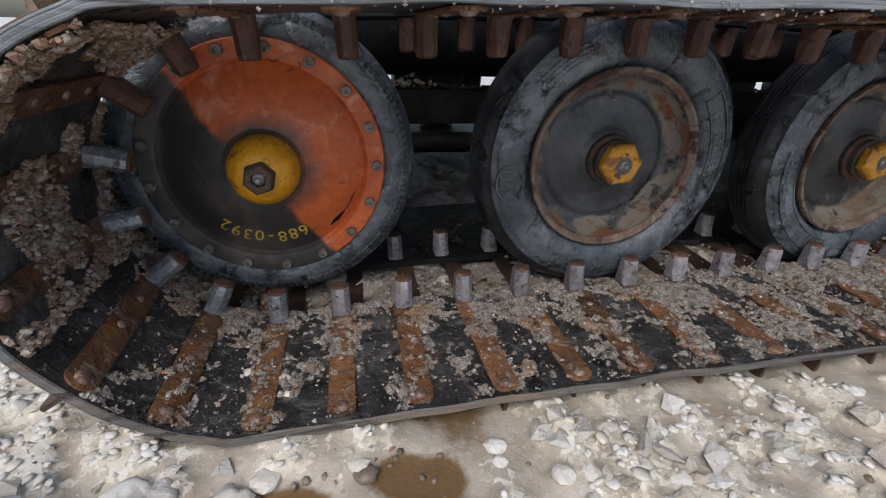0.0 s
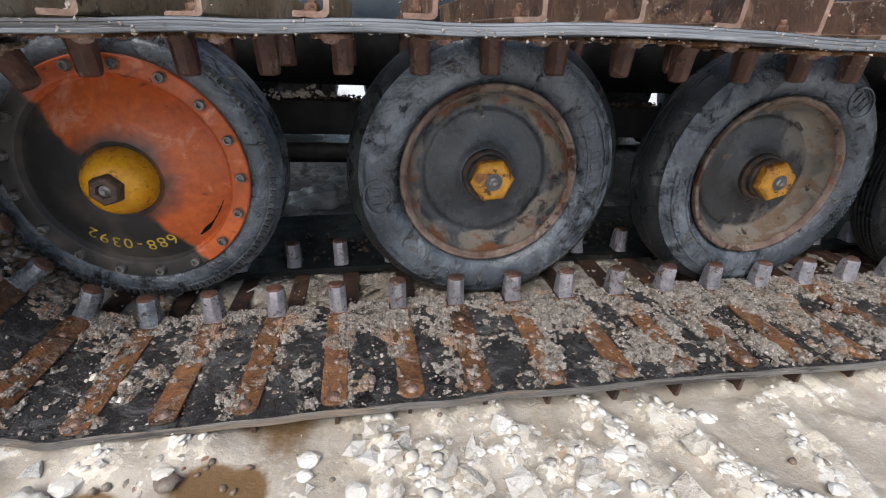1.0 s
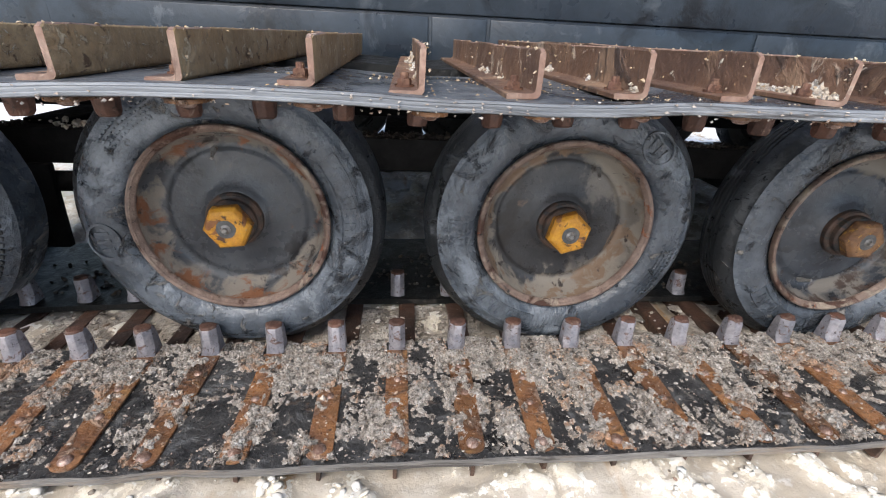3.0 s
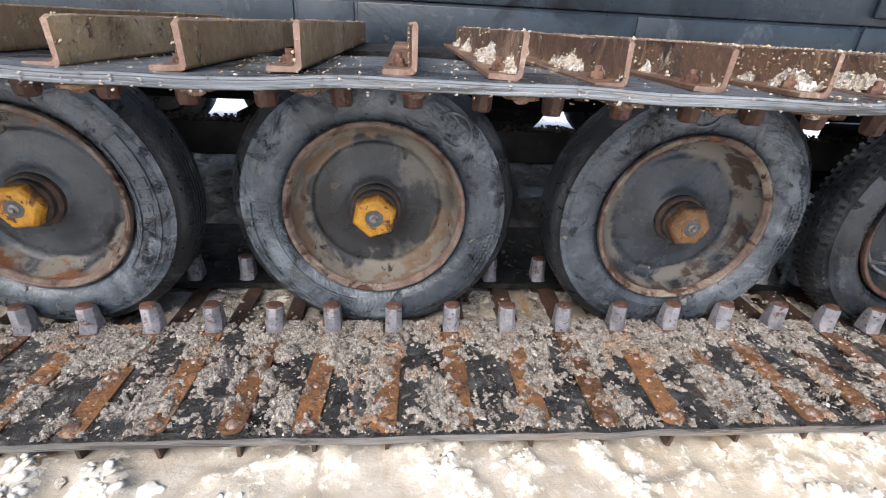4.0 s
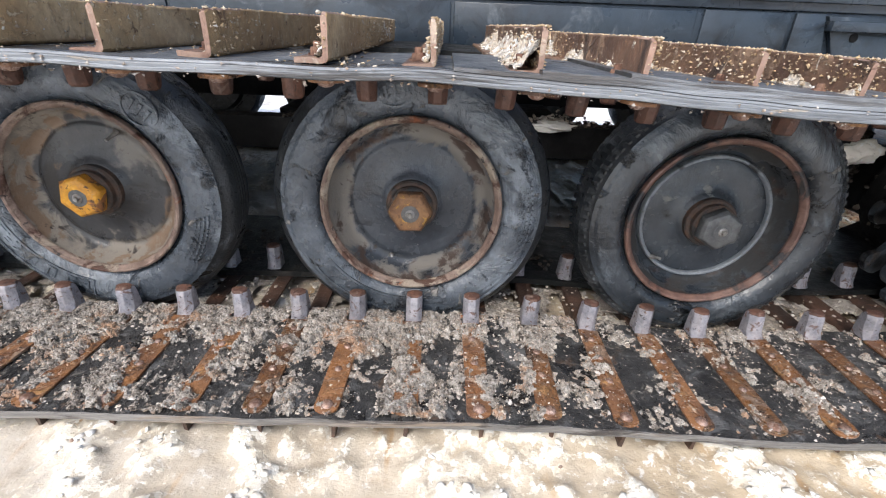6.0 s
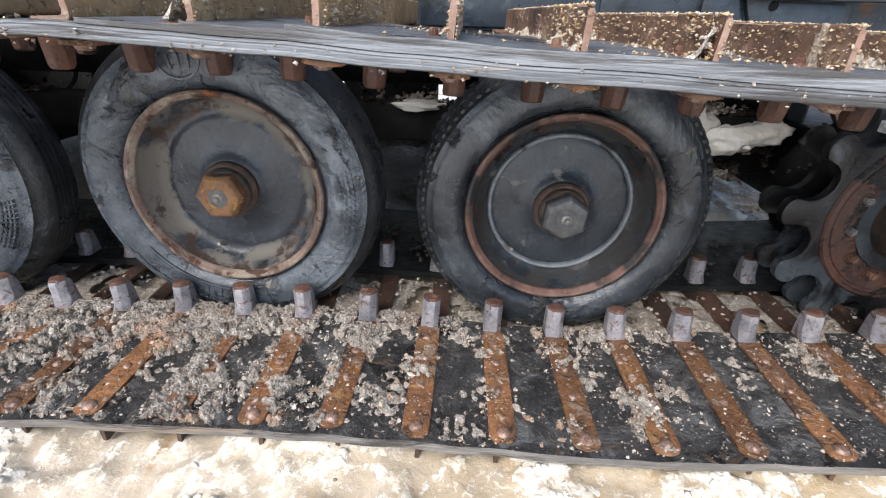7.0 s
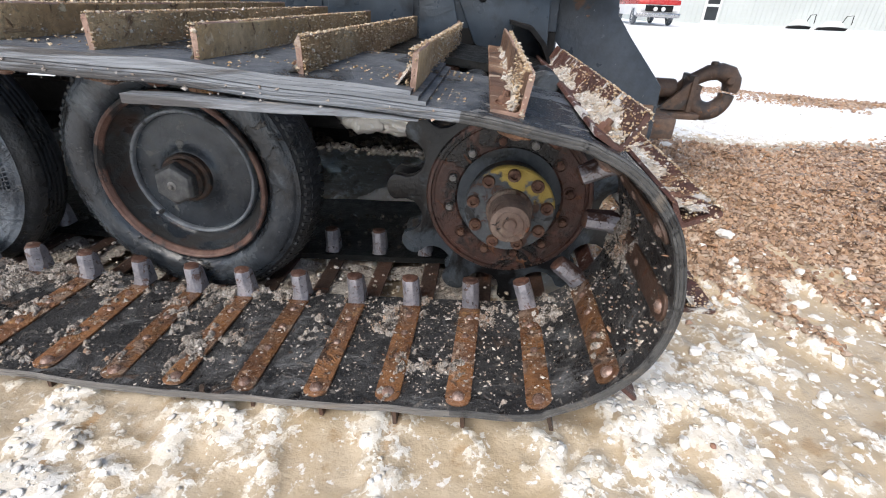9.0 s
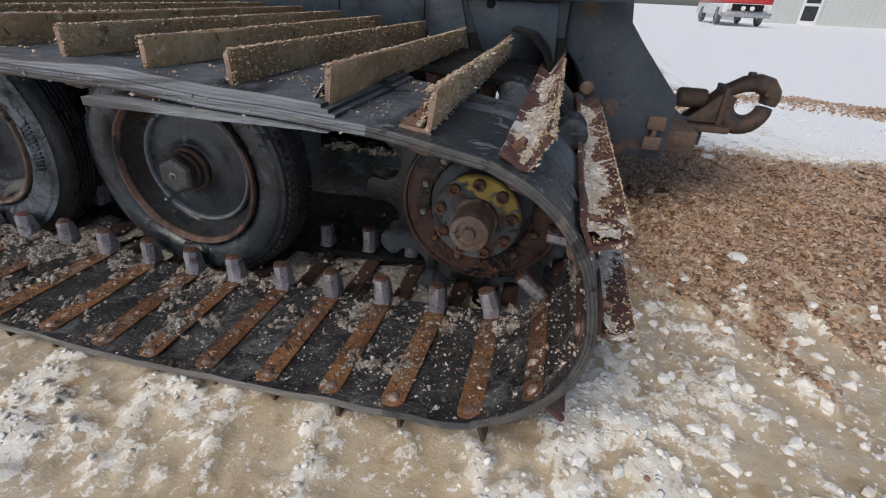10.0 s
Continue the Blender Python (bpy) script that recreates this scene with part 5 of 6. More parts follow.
def grouser_mesh(seed, material):
    """A bent angle bar across the whole track, with nicked edges."""
    ys = [-0.320, -0.311, -0.26, -0.20, -0.10, 0.0, 0.1, 0.2, 0.3, 0.42, 0.56, 0.72]
    V, F, k = [], [], len(ang)
    for i, y in enumerate(ys):
        for j, (x, z) in enumerate(ang):
            up = z / 0.064
            dx = 0.005 * up * noise.noise(Vector((y * 5, seed, 2.0)))
            dz = (0.0035 * noise.noise(Vector((y * 17, seed * 3.1, 8.0))) if z > 0.05 else 0)
            if i == 0 and z > 0.05:
                dz -= 0.004 + 0.004 * noise.noise(Vector((seed, 1, 1)))
            dy = 0.004 * noise.noise(Vector((x * 60, z * 40, seed))) if i == 0 else 0
            V.append((x + dx, y + dy, z + dz))
    for i in range(len(ys) - 1):
        a, b = i * k, (i + 1) * k
        F += [(a + j, b + j, b + (j + 1) % k, a + (j + 1) % k) for j in range(k)]
    F += [tuple(range(k)), tuple((len(ys) - 1) * k + j for j in reversed(range(k)))]
    me = mesh_of("grouser", (V, F), material, angle=35)
    if material == M_GROUSER:
        me.materials.append(M_GROUSER_RUST)
        me.materials.append(M_GROUSER_END)
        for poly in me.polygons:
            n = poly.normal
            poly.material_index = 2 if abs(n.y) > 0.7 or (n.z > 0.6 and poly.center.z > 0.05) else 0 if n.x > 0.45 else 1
    return me


def strap_mesh(seed, material):
    """The rusty backing strap on the inner face of the belt, with a rounded outer end."""
    w = 0.0255
    out = [(w, -0.014), (w, -0.310)] + [(w * math.cos(radians(a)), -0.316 - 0.018 * math.sin(radians(a))) for a in range(0, 181, 22)] + [(-w, -0.310), (-w, -0.014)]
    V, F = prism([(x + 0.002 * noise.noise(Vector((y * 9, seed, 0))), y) for x, y in out], -THICK - 0.0065, -THICK - 0.0002, "z")
    return mesh_of("strap", (V, F), material, bevel=0.0014, angle=30)


def rivet(y, r, h, x=0.0):
    v, f = lathe([(0, -h), (r * 0.45, -h * 0.92), (r * 0.8, -h * 0.6), (r, 0.0005)], 14)
    return [(p[0] + x, p[2] + y, -THICK - 0.0065 + p[1]) for p in v], f


end_rivet = mesh_of("rivet", rivet(0.0, 0.0135, 0.0075), M_RIVET, angle=60)
small_rivet = mesh_of("rivet", rivet(0.0, 0.0090, 0.0045), M_RIVET, angle=60)


def guide_mesh(material, yc=0.0, lean=0.0):
    """A wheel guide: a stubby straight-sided horn with flat facets in front, standing on the inner side of the belt."""
    b = -THICK - 0.003
    side = [(-0.016, 0.0), (-0.0145, 0.020), (-0.0125, 0.044), (-0.0110, 0.064), (-0.0085, 0.0715), (-0.003, 0.0755), (0.012, 0.0775), (0.022, 0.0765), (0.029, 0.070), (0.033, 0.054), (0.036, 0.028), (0.038, 0.0)]
    V, F, k = [], [], len(side)
    cuts = (-1.0, -0.90, -0.44, -0.36, 0.36, 0.44, 0.90, 1.0)
    back = (0.017, 0.0125, 0.0008, 0.0, 0.0, 0.0008, 0.0125, 0.017)
    for u, bk in zip(cuts, back):
        for y, h in side:
            x = 0.0212 * u * (1 - 0.02 * min(1.0, h / 0.06) - (0.05 * ((h - 0.066) / 0.012) ** 2 if h > 0.066 else 0))
            yy = y + (bk * min(1.0, 0.35 + h / 0.03) if y < 0.012 else -0.006 * u ** 4)
            V.append((x + lean * h, yc + yy, b - h * (1 - 0.03 * u ** 4)))
    for i in range(len(cuts) - 1):
        F += [(i * k + j, i * k + j + 1, (i + 1) * k + j + 1, (i + 1) * k + j) for j in range(k - 1)]
    F += [tuple(range(k)), tuple((len(cuts) - 1) * k + j for j in reversed(range(k)))]
    me = mesh_of("guide", (V, F), material, angle=24)
    if material is not M_GUIDE_RUST:
        me.materials.append(M_GUIDE_RUST)
        for poly in me.polygons:
            poly.material_index = 1 if poly.center.z < b - 0.0705 or (poly.normal.y > 0.5 and poly.center.z < b - 0.03) else 0
    return me


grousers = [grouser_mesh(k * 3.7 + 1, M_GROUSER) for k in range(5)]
rear_grousers = [grouser_mesh(k * 2.9 + 2, M_GROUSER_DARK) for k in range(3)]
low_grousers = [grouser_mesh(k * 2.1 + 4, M_BAR_DARK) for k in range(3)]
straps = [strap_mesh(k * 2.3, M_BAR) for k in range(3)]
rear_straps = [strap_mesh(k * 1.9, M_BAR_DARK) for k in range(2)]
guides = [guide_mesh(M_STEEL, 0.0, 0.03 * (k - 1)) for k in range(3)]
dark_guides = [guide_mesh(M_GUIDE_DARK, 0.0, 0.03 * (k - 1)) for k in range(3)]
rusty_guides = [guide_mesh(M_GUIDE_RUST, 0.0, 0.03 * (k - 1)) for k in range(3)]
inner_guides = guide_mesh(M_STEEL, 0.268)
inner_shaded = guide_mesh(M_GUIDE_RUST, 0.268)
bolt_mesh = mesh_of("bolt", merged(moved(merged(hexa(0.0105, -0.011, 0.0), lathe([(0, -0.019), (0.005, -0.019), (0.006, -0.017), (0.006, -0.008)], 10), lathe([(0.014, -0.0025), (0.014, 0.0), (0, 0.0)], 14)),
                                  pose(-0.027, -0.268, 0.0078, -90, 0, 0))), M_BOLT_RUST)

low0 = run_length(0.0, True)
top0, TOP_PITCH = run_length(0.498, False), 0.1524
uppers = [top0 + k * TOP_PITCH for k in range(25)]
stations = []
k = 0
while low0 - k * PITCH > uppers[-1] + 0.125:
    stations.append(low0 - k * PITCH)
    k += 1
k = 1
while low0 + k * PITCH < LENGTH - 0.11:
    stations.append(low0 + k * PITCH)
    k += 1
s = top0 - TOP_PITCH
while s > stations[-1] - LENGTH + 0.10:
    uppers.append(s)
    s -= TOP_PITCH
uppers.sort()
pick = random.Random(5)
lowset = set(stations)
for s in stations + uppers:
    m = loop_pose(s)
    j = pose(0, 0, 0, 0, pick.uniform(-3, 3), pick.uniform(-1.4, 1.4))
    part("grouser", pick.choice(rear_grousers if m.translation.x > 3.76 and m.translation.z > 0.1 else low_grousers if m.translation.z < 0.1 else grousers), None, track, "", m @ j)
    part("bolt", bolt_mesh, None, track, "", m @ j)
    jj = pose(pick.uniform(-0.003, 0.003), pick.uniform(-0.003, 0.003), 0, 0, 0, pick.uniform(-1.6, 1.6))
    part("strap", pick.choice(rear_straps if m.translation.x > 3.7 and m.translation.z > 0.24 else straps), None, track, "", m @ jj)
    part("rivet", end_rivet, None, track, "", m @ jj @ pose(0, -0.312, 0))
    for y in ((-0.205, -0.125, -0.055) if pick.random() < 0.55 else (-0.17, -0.08)):
        part("rivet", small_rivet, None, track, "", m @ jj @ pose(pick.uniform(-0.003, 0.003), y, 0))
    part("guide", pick.choice(rusty_guides if m.translation.z > 0.46 else guides if m.translation.x > 3.6 else guides if m.translation.x > -0.22 and m.translation.z < 0.06 else dark_guides), None, track, "", m @ jj)
    # rust tone stands in for shade on inner guides off the lower run
    part("guide", inner_guides if s in lowset and -0.25 < m.translation.x < 3.6 else inner_shaded, None, track, "", m @ jj)

# ---------------------------------------------------------------- hull and frame
HY = 0.780
hull = part("hull", box((-0.95, HY, 0.63), (3.86, HY + 0.03, 0.80)), M_HULL, carrier, "dark slate-blue steel side of the hull", bevel=0.004)
# lower side split off and blackened to stand in for shade
part("side_plate", box((-0.95, HY, 0.455), (3.86, HY + 0.03, 0.629)), M_BLACK, hull, "lower side, near-black for the shade behind the wheels")
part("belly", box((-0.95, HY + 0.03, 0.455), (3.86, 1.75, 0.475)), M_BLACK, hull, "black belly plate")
part("hull_side", box((-0.95, 1.75, 0.455), (3.86, 1.78, 0.80)), M_HULL, hull)
part("deck", box((-1.25, HY - 0.012, 0.80), (4.02, 1.80, 1.30)), M_HULL, hull, "upper body side over the track", bevel=0.006)
part("platform", box((4.022, HY + 0.01, 0.792), (4.60, 1.78, 0.90)), M_BLACK, hull, "dark overhanging rear platform", bevel=0.006)
part("hull_wall", box((3.862, HY + 0.035, 0.36), (3.87, 1.74, 0.79)), M_HULL, hull, "rear wall of the hull")


def plate(name, poly, y0, y1, mat, label="", bevel=0.004):
    return part(name, prism(poly, y0, y1), mat, hull, label, bevel=bevel, angle=30)


for x0, x1 in ((-0.2, 1.012), (1.024, 1.214), (1.226, 2.20), (2.212, 3.05)):
    plate("side_panel", [(x0, 0.64), (x1, 0.64), (x1, 0.79), (x0, 0.79)], HY - 0.007, HY - 0.001, M_HULL, "flat slate-blue hull panel")
plate("side_panel", [(3.07, 0.63), (3.37, 0.63), (3.375, 0.795), (3.075, 0.795)], HY - 0.010, HY - 0.001, M_HULL, "flat slate-blue hull panel")
plate("side_panel", [(3.39, 0.50), (3.56, 0.50), (3.49, 0.795), (3.39, 0.795)], HY - 0.013, HY - 0.001, M_HULL, "flat slate-blue hull panel")
part("raised_panel", box((3.075, HY - 0.03, 0.826), (4.00, HY - 0.013, 1.28)), M_HULL, hull, "raised panel on the upper body", bevel=0.006)
plate("gusset", [(3.495, 0.79), (3.585, 0.585), (3.66, 0.545), (3.838, 0.535), (3.828, 0.735), (3.62, 0.735), (3.60, 0.79)], HY - 0.020, HY - 0.001, M_HULL, "slanted gusset plate with a bolt hole")
part("ledge", box((3.50, HY - 0.045, 0.742), (4.03, HY - 0.001, 0.775)), M_HULL, hull, "narrow ledge with dirt on it", bevel=0.004)
part("hole", lathe([(0, -0.002), (0.012, -0.002), (0.015, 0.0), (0.015, 0.004)], 18), M_BLACK, hull, "round bolt hole", pose(3.605, HY - 0.0215, 0.725))
rear = plate("corner_plate", [(3.846, 0.80), (3.850, 0.62), (3.905, 0.56), (3.955, 0.485), (3.962, 0.40), (4.05, 0.285), (4.118, 0.262), (4.262, 0.250), (4.268, 0.300), (4.262, 0.468), (4.122, 0.622), (4.066, 0.690), (4.050, 0.80)],
             HY + 0.032, HY + 0.062, M_REAR, "heavy rear corner plate with rust along its edge", 0.005)
part("pin_boss", lathe([(0, -0.012), (0.016, -0.012), (0.018, -0.008), (0.022, -0.006), (0.026, 0.0), (0.026, 0.004)], 24), M_HOOK, hull, "rusty pin boss", pose(3.962, HY + 0.032, 0.475))
for z0, z1, mt in ((0.360, 0.405, M_HOOK), (0.290, 0.335, M_HOOK)):
    part("hinge_leaf", box((4.185, HY + 0.008, z0), (4.245, HY + 0.031, z1)), mt, hull, "rusted hinge leaf", bevel=0.003)
part("hinge_pin", lathe([(0, -0.004), (0.009, -0.004), (0.009, 0.050), (0, 0.050)], 12), M_HOOK, hull, "", pose(4.214, HY + 0.018, 0.318, 90, 0, 0))
part("fender_strip", prism([(3.70, 0.655), (3.76, 0.640), (3.80, 0.600), (3.83, 0.545), (3.838, 0.545), (3.815, 0.605), (3.77, 0.650), (3.70, 0.664)], 0.60, HY - 0.02), M_BLACK, hull, "curved black fender strip", bevel=0.0)
part("tow_beam", box((3.872, 0.95, 0.25), (4.40, 1.60, 0.33)), M_HOOK, hull, "rusted rear cross beam", bevel=0.006)

# unseen track and wheels, added to keep light out from under the hull
far_track = part("track", belt_sweep([(1.88, 0.0), (2.80, 0.0), (2.80, -THICK), (1.88, -THICK)]), M_BELT, carrier, "unseen far track, added to block light under the hull", angle=40)
for x in (-0.29, 0.536, 1.328, 2.118, 2.886, 3.72):
    part("wheel", lathe([(0, 0.0), (0.20, 0.0), (0.22, 0.02), (0.31, 0.02), (0.325, 0.05), (0.325, 0.16), (0.31, 0.18), (0, 0.18)], 40), M_TREAD, far_track, "", pose(x, 2.40, 0.31))

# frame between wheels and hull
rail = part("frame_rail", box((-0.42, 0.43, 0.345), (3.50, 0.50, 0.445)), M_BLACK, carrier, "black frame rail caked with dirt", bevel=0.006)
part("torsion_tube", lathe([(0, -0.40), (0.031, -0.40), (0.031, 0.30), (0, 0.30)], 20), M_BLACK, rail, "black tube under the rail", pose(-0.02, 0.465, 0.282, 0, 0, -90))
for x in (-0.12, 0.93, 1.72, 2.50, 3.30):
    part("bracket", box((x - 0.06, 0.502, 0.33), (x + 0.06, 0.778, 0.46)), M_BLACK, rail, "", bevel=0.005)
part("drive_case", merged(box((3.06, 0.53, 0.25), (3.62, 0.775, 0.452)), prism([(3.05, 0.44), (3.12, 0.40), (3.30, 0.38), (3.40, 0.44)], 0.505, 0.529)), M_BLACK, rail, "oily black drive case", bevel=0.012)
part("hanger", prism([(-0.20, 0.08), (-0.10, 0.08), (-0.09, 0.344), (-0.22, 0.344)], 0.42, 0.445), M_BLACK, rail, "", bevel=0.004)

# towing hook at the rear
hook = root("towing_hook", "rusted forged pintle hook bolted to the rear cross beam", "tow hook", pose(4.400, 1.262, 0.350))


def ring_bar(pts, radii, n=14):
    """A round bar along (x, z) points in the plane y = 0."""
    V, F = [], []
    for i, (x, z) in enumerate(pts):
        a, b = pts[max(0, i - 1)], pts[min(len(pts) - 1, i + 1)]
        d = Vector((b[0] - a[0], b[1] - a[1])).normalized()
        for j in range(n):
            t = 2 * math.pi * j / n
            r = radii[i]
            V.append((x - d.y * r * math.cos(t), r * 1.1 * math.sin(t), z + d.x * r * math.cos(t)))
    for i in range(len(pts) - 1):
        for j in range(n):
            F.append((i * n + j, i * n + (j + 1) % n, (i + 1) * n + (j + 1) % n, (i + 1) * n + j))
    F += [tuple(range(n)), tuple((len(pts) - 1) * n + j for j in reversed(range(n)))]
    return V, F


jaw = [(0.225 + 0.075 * math.cos(radians(a)), 0.040 + 0.078 * math.sin(radians(a))) for a in range(150, 375, 15)]
part("hook_jaw", ring_bar(jaw, [0.031 + 0.010 * math.sin(math.pi * i / (len(jaw) - 1)) for i in range(len(jaw))]), M_HOOK, hook, "thick curved lower jaw", rough=0.0015)
latch = [(0.120, 0.085), (0.16, 0.105), (0.20, 0.125), (0.245, 0.132), (0.285, 0.120), (0.305, 0.096), (0.309, 0.070), (0.306, 0.050)]
part("hook_latch", ring_bar(latch, [0.024, 0.029, 0.033, 0.036, 0.039, 0.038, 0.036, 0.031]), M_HOOK, hook, "hinged upper latch", rough=0.0015)
for x, z in ((0.150, 0.045), (0.282, 0.100)):
    part("pivot_bolt", lathe([(0, -0.046), (0.013, -0.046), (0.016, -0.042), (0.016, 0.040), (0, 0.040)], 14), M_HOOK, hook, "", pose(x, 0, z))
part("release_knob", lathe([(0, -0.014), (0.014, -0.014), (0.016, -0.008), (0.016, 0.010), (0, 0.012)], 12), M_HOOK, hook, "", pose(0.215, 0.0, 0.158, -90, 0, 0), bevel=0.002)
part("mounting_bracket", merged(prism([(0.0, -0.03), (0.135, -0.03), (0.130, 0.105)], -0.060, -0.040), prism([(0.0, -0.03), (0.135, -0.03), (0.130, 0.105)], 0.040, 0.060), box((0.118, -0.07, -0.035), (0.140, 0.07, 0.115))), M_HOOK, hook, "triangular welded bracket", bevel=0.004)
part("base_plate", box((-0.06, -0.10, -0.062), (0.17, 0.10, -0.036)), M_HOOK, hook, "rusty shelf plate", bevel=0.005)
part("block", box((-0.035, -0.07, -0.125), (0.08, 0.07, -0.063)), M_HOOK, hook, "rust-brown block below the plate", bevel=0.006)
part("swivel_housing", merged(lathe([(0, -0.05), (0.035, -0.05), (0.040, -0.04), (0.040, 0.05), (0.034, 0.06), (0, 0.06)], 20)), M_HOOK, hook, "", pose(0.02, 0.0, 0.055, 0, 0, 90), rough=0.003)

# ---------------------------------------------------------------- ice, grit and snow lying on the track
def strap_near(x):
    return abs((x + PITCH / 2) % PITCH - PITCH / 2)


r2 = random.Random(11)
def slush_amount(x, y, z):
    """How thickly frozen slush lies at a place of the track's inner face."""
    d = 0.75 * noise.noise(Vector((x * 13, y * 6.5, z * 9))) + 0.55 * noise.noise(Vector((x * 31, y * 24, z * 20))) + 0.50 * noise.noise(Vector((x * 74, y * 66, 3)))
    thin = min(1.0, max(0.0, (x - 2.30) / 0.45))
    d -= 0.34 * thin + 0.02 + 0.13 * min(1.0, max(0.0, (0.80 - x) / 0.5))
    d += 0.46 * max(0.0, (y + 0.12) / 0.13) * (1 - 0.3 * thin)
    off = strap_near(x)
    if off < 0.0235 and y < -0.02:
        d -= 0.10 - 0.13 * min(1.0, max(0.0, (2.3 - x) / 0.6))
    elif off < 0.045:
        d += 0.12 * (1 - 0.6 * thin)
    d += 0.11 * min(1.0, max(0.0, (x - 0.55) / 0.6)) * (1 - thin)
    return d, off


def slush_sheet(s0, s1, y0, y1, step):
    """A thin broken crust that follows the belt and the straps, rising where slush has gathered."""
    n, k = int((s1 - s0) / step), int((y1 - y0) / step)
    V, up, F = [], [], []
    for i in range(n + 1):
        s = s0 + step * i
        p, t, o = loop_at(s)
        for j in range(k + 1):
            y = y0 + step * j
            d, off = slush_amount(p.x, y, p.y)
            h = min(1.0, max(0.0, (d - 0.13) / 0.40))
            if y > -0.03 and off < 0.026:
                h = 0.0
            base = 0.0065 if (off < 0.0225 and y < -0.018) else 0.0
            lift = base - 0.0025 + (0.0025 + (0.0085 + 0.0045 * (p.x > 1.0)) * h ** 0.8 + r2.uniform(-0.0022, 0.0030) if h > 0 else 0.0)
            q = p - o * (THICK + lift)
            V.append((q.x + r2.uniform(-0.0015, 0.0015), y + r2.uniform(-0.0015, 0.0015), q.y))
            up.append(h > 0)
    w = k + 1
    for i in range(n):
        for j in range(k):
            c = (i * w + j, i * w + j + 1, (i + 1) * w + j + 1, (i + 1) * w + j)
            if sum(up[q] for q in c) >= 2:
                F += [(c[0], c[1], c[2]), (c[0], c[2], c[3])] if (i + j) % 2 else [(c[0], c[1], c[3]), (c[1], c[2], c[3])]
    me = bpy.data.meshes.new("frozen_slush")
    me.from_pydata(V, [], F)
    me.materials.append(M_SLUSH)
    return tagged(new("frozen_slush", me), "grey-brown frozen slush crusted over the track belt", "frozen slush", kind="stuff")


s_a, s_b = run_length(3.78, True) - 0.42, run_length(0.0, True) + 0.66
slush_sheet(s_a - 0.05, s_b, -0.340, 0.030, 0.0037)
spots, fine, pale, stained = [], [], [], []
for _ in range(215000):
    s = r2.uniform(s_a - 0.05, s_b)
    y = r2.uniform(-0.338, 0.028) if r2.random() < 0.82 else r2.uniform(-0.08, 0.028)
    p, t, o = loop_at(s)
    x = p.x
    dens, off = slush_amount(x, y, p.y)
    on_strap = off < 0.0225 and y < -0.02
    if y > -0.03 and off < 0.0225:
        continue
    h = min(1.0, max(0.0, (dens - 0.13) / 0.40))
    if dens < r2.uniform(0.04, 0.26):
        if r2.random() > 0.045 + 0.025 * (x > 2.3):
            continue
        rad = 0.0008 + 0.0024 * r2.random() ** 2.2 + (0.0040 * r2.random() if r2.random() < 0.05 else 0)
    elif r2.random() < 0.70:
        rad = 0.0009 + 0.0013 * r2.random()
    else:
        rad = 0.0013 + 0.0034 * r2.random() ** 3.0
    lift = (0.0065 if on_strap else 0.0) + rad * r2.uniform(-0.45, 0.25) + (0.006 + 0.0045 * (x > 1.0)) * h ** 0.8
    q = p - o * (THICK + lift)
    row = (q.x, y, q.y, rad)
    if (on_strap or off < 0.034) and r2.random() < (0.45 if x < 2.4 else 0.2):
        stained.append(row)
    elif (x > 1.1 and r2.random() < 0.30) or r2.random() < 0.07:
        pale.append(row)
    elif rad < 0.0022:
        fine.append(row)
    else:
        spots.append(row)
crumbs("ice_crumbs", spots, M_CRUMB, "grey-brown ice crumbs scattered on the track", "ice crumbs", uneven=0.42, flat=0.7, long=1.5)
crumbs("fine_grit", fine, M_CRUMB, "fine frozen grit scattered on the track", "grit", coarse=True, uneven=0.5, flat=0.5, long=1.6)
crumbs("snow_crumbs", pale, M_CRUMB_PALE, "pale frozen snow crumbs scattered on the track", "snow crumbs", uneven=0.46, flat=0.55, long=1.6, coarse=True)
crumbs("stained_crumbs", stained, M_CRUMB_RUST, "rust-stained frozen mud crumbs on the straps", "frozen mud", uneven=0.46, flat=0.5, long=1.6, coarse=True)

# between the belts: dirty packed snow on the bars
gv, gk, gf = [], [], []
gn, gm = 620, 32
for i in range(gn + 1):
    x = -0.45 + 4.2 * i / gn
    for j in range(gm + 1):
        y = 0.028 + 0.219 * j / gm
        d = clump(x, y, 9.0, 61.0) + 0.5 * clump(x, y, 26.0, 63.0) + 0.3 * clump(x, y, 70.0, 65.0)
        gv.append((x, y, inner_z(x) - THICK - 0.016 + 0.013 * d + r2.uniform(-0.001, 0.001)))
        gk.append(d > -0.30)
for i in range(gn):
    for j in range(gm):
        c = (i * (gm + 1) + j, i * (gm + 1) + j + 1, (i + 1) * (gm + 1) + j + 1, (i + 1) * (gm + 1) + j)
        if sum(gk[q] for q in c) >= 3:
            gf.append(c)
gap_me = bpy.data.meshes.new("gap_snow")
gap_me.from_pydata(gv, [], gf)
gap_me.materials.append(M_GAP)
tagged(new("gap_snow", gap_me), "dirty packed snow filling the gap between the belts", "dirty snow", kind="stuff")
lumps, dirt = [], []
for _ in range(1500):
    x, y = r2.uniform(-0.45, 3.75), r2.uniform(0.03, 0.25)
    d = clump(x, y, 8.0, 61.0)
    if d < -0.05:
        continue
    rad = 0.0015 + 0.0055 * r2.random() ** 2
    lumps.append((x, y, inner_z(x) - THICK - 0.014 + r2.uniform(0, 0.020), rad))
for _ in range(700):
    x, y = r2.uniform(-0.45, 3.6), r2.uniform(0.30, 0.56)
    rad = r2.uniform(0.004, 0.012)
    dirt.append((x, y, inner_z(x) + rad * 0.4, rad * 0.8))
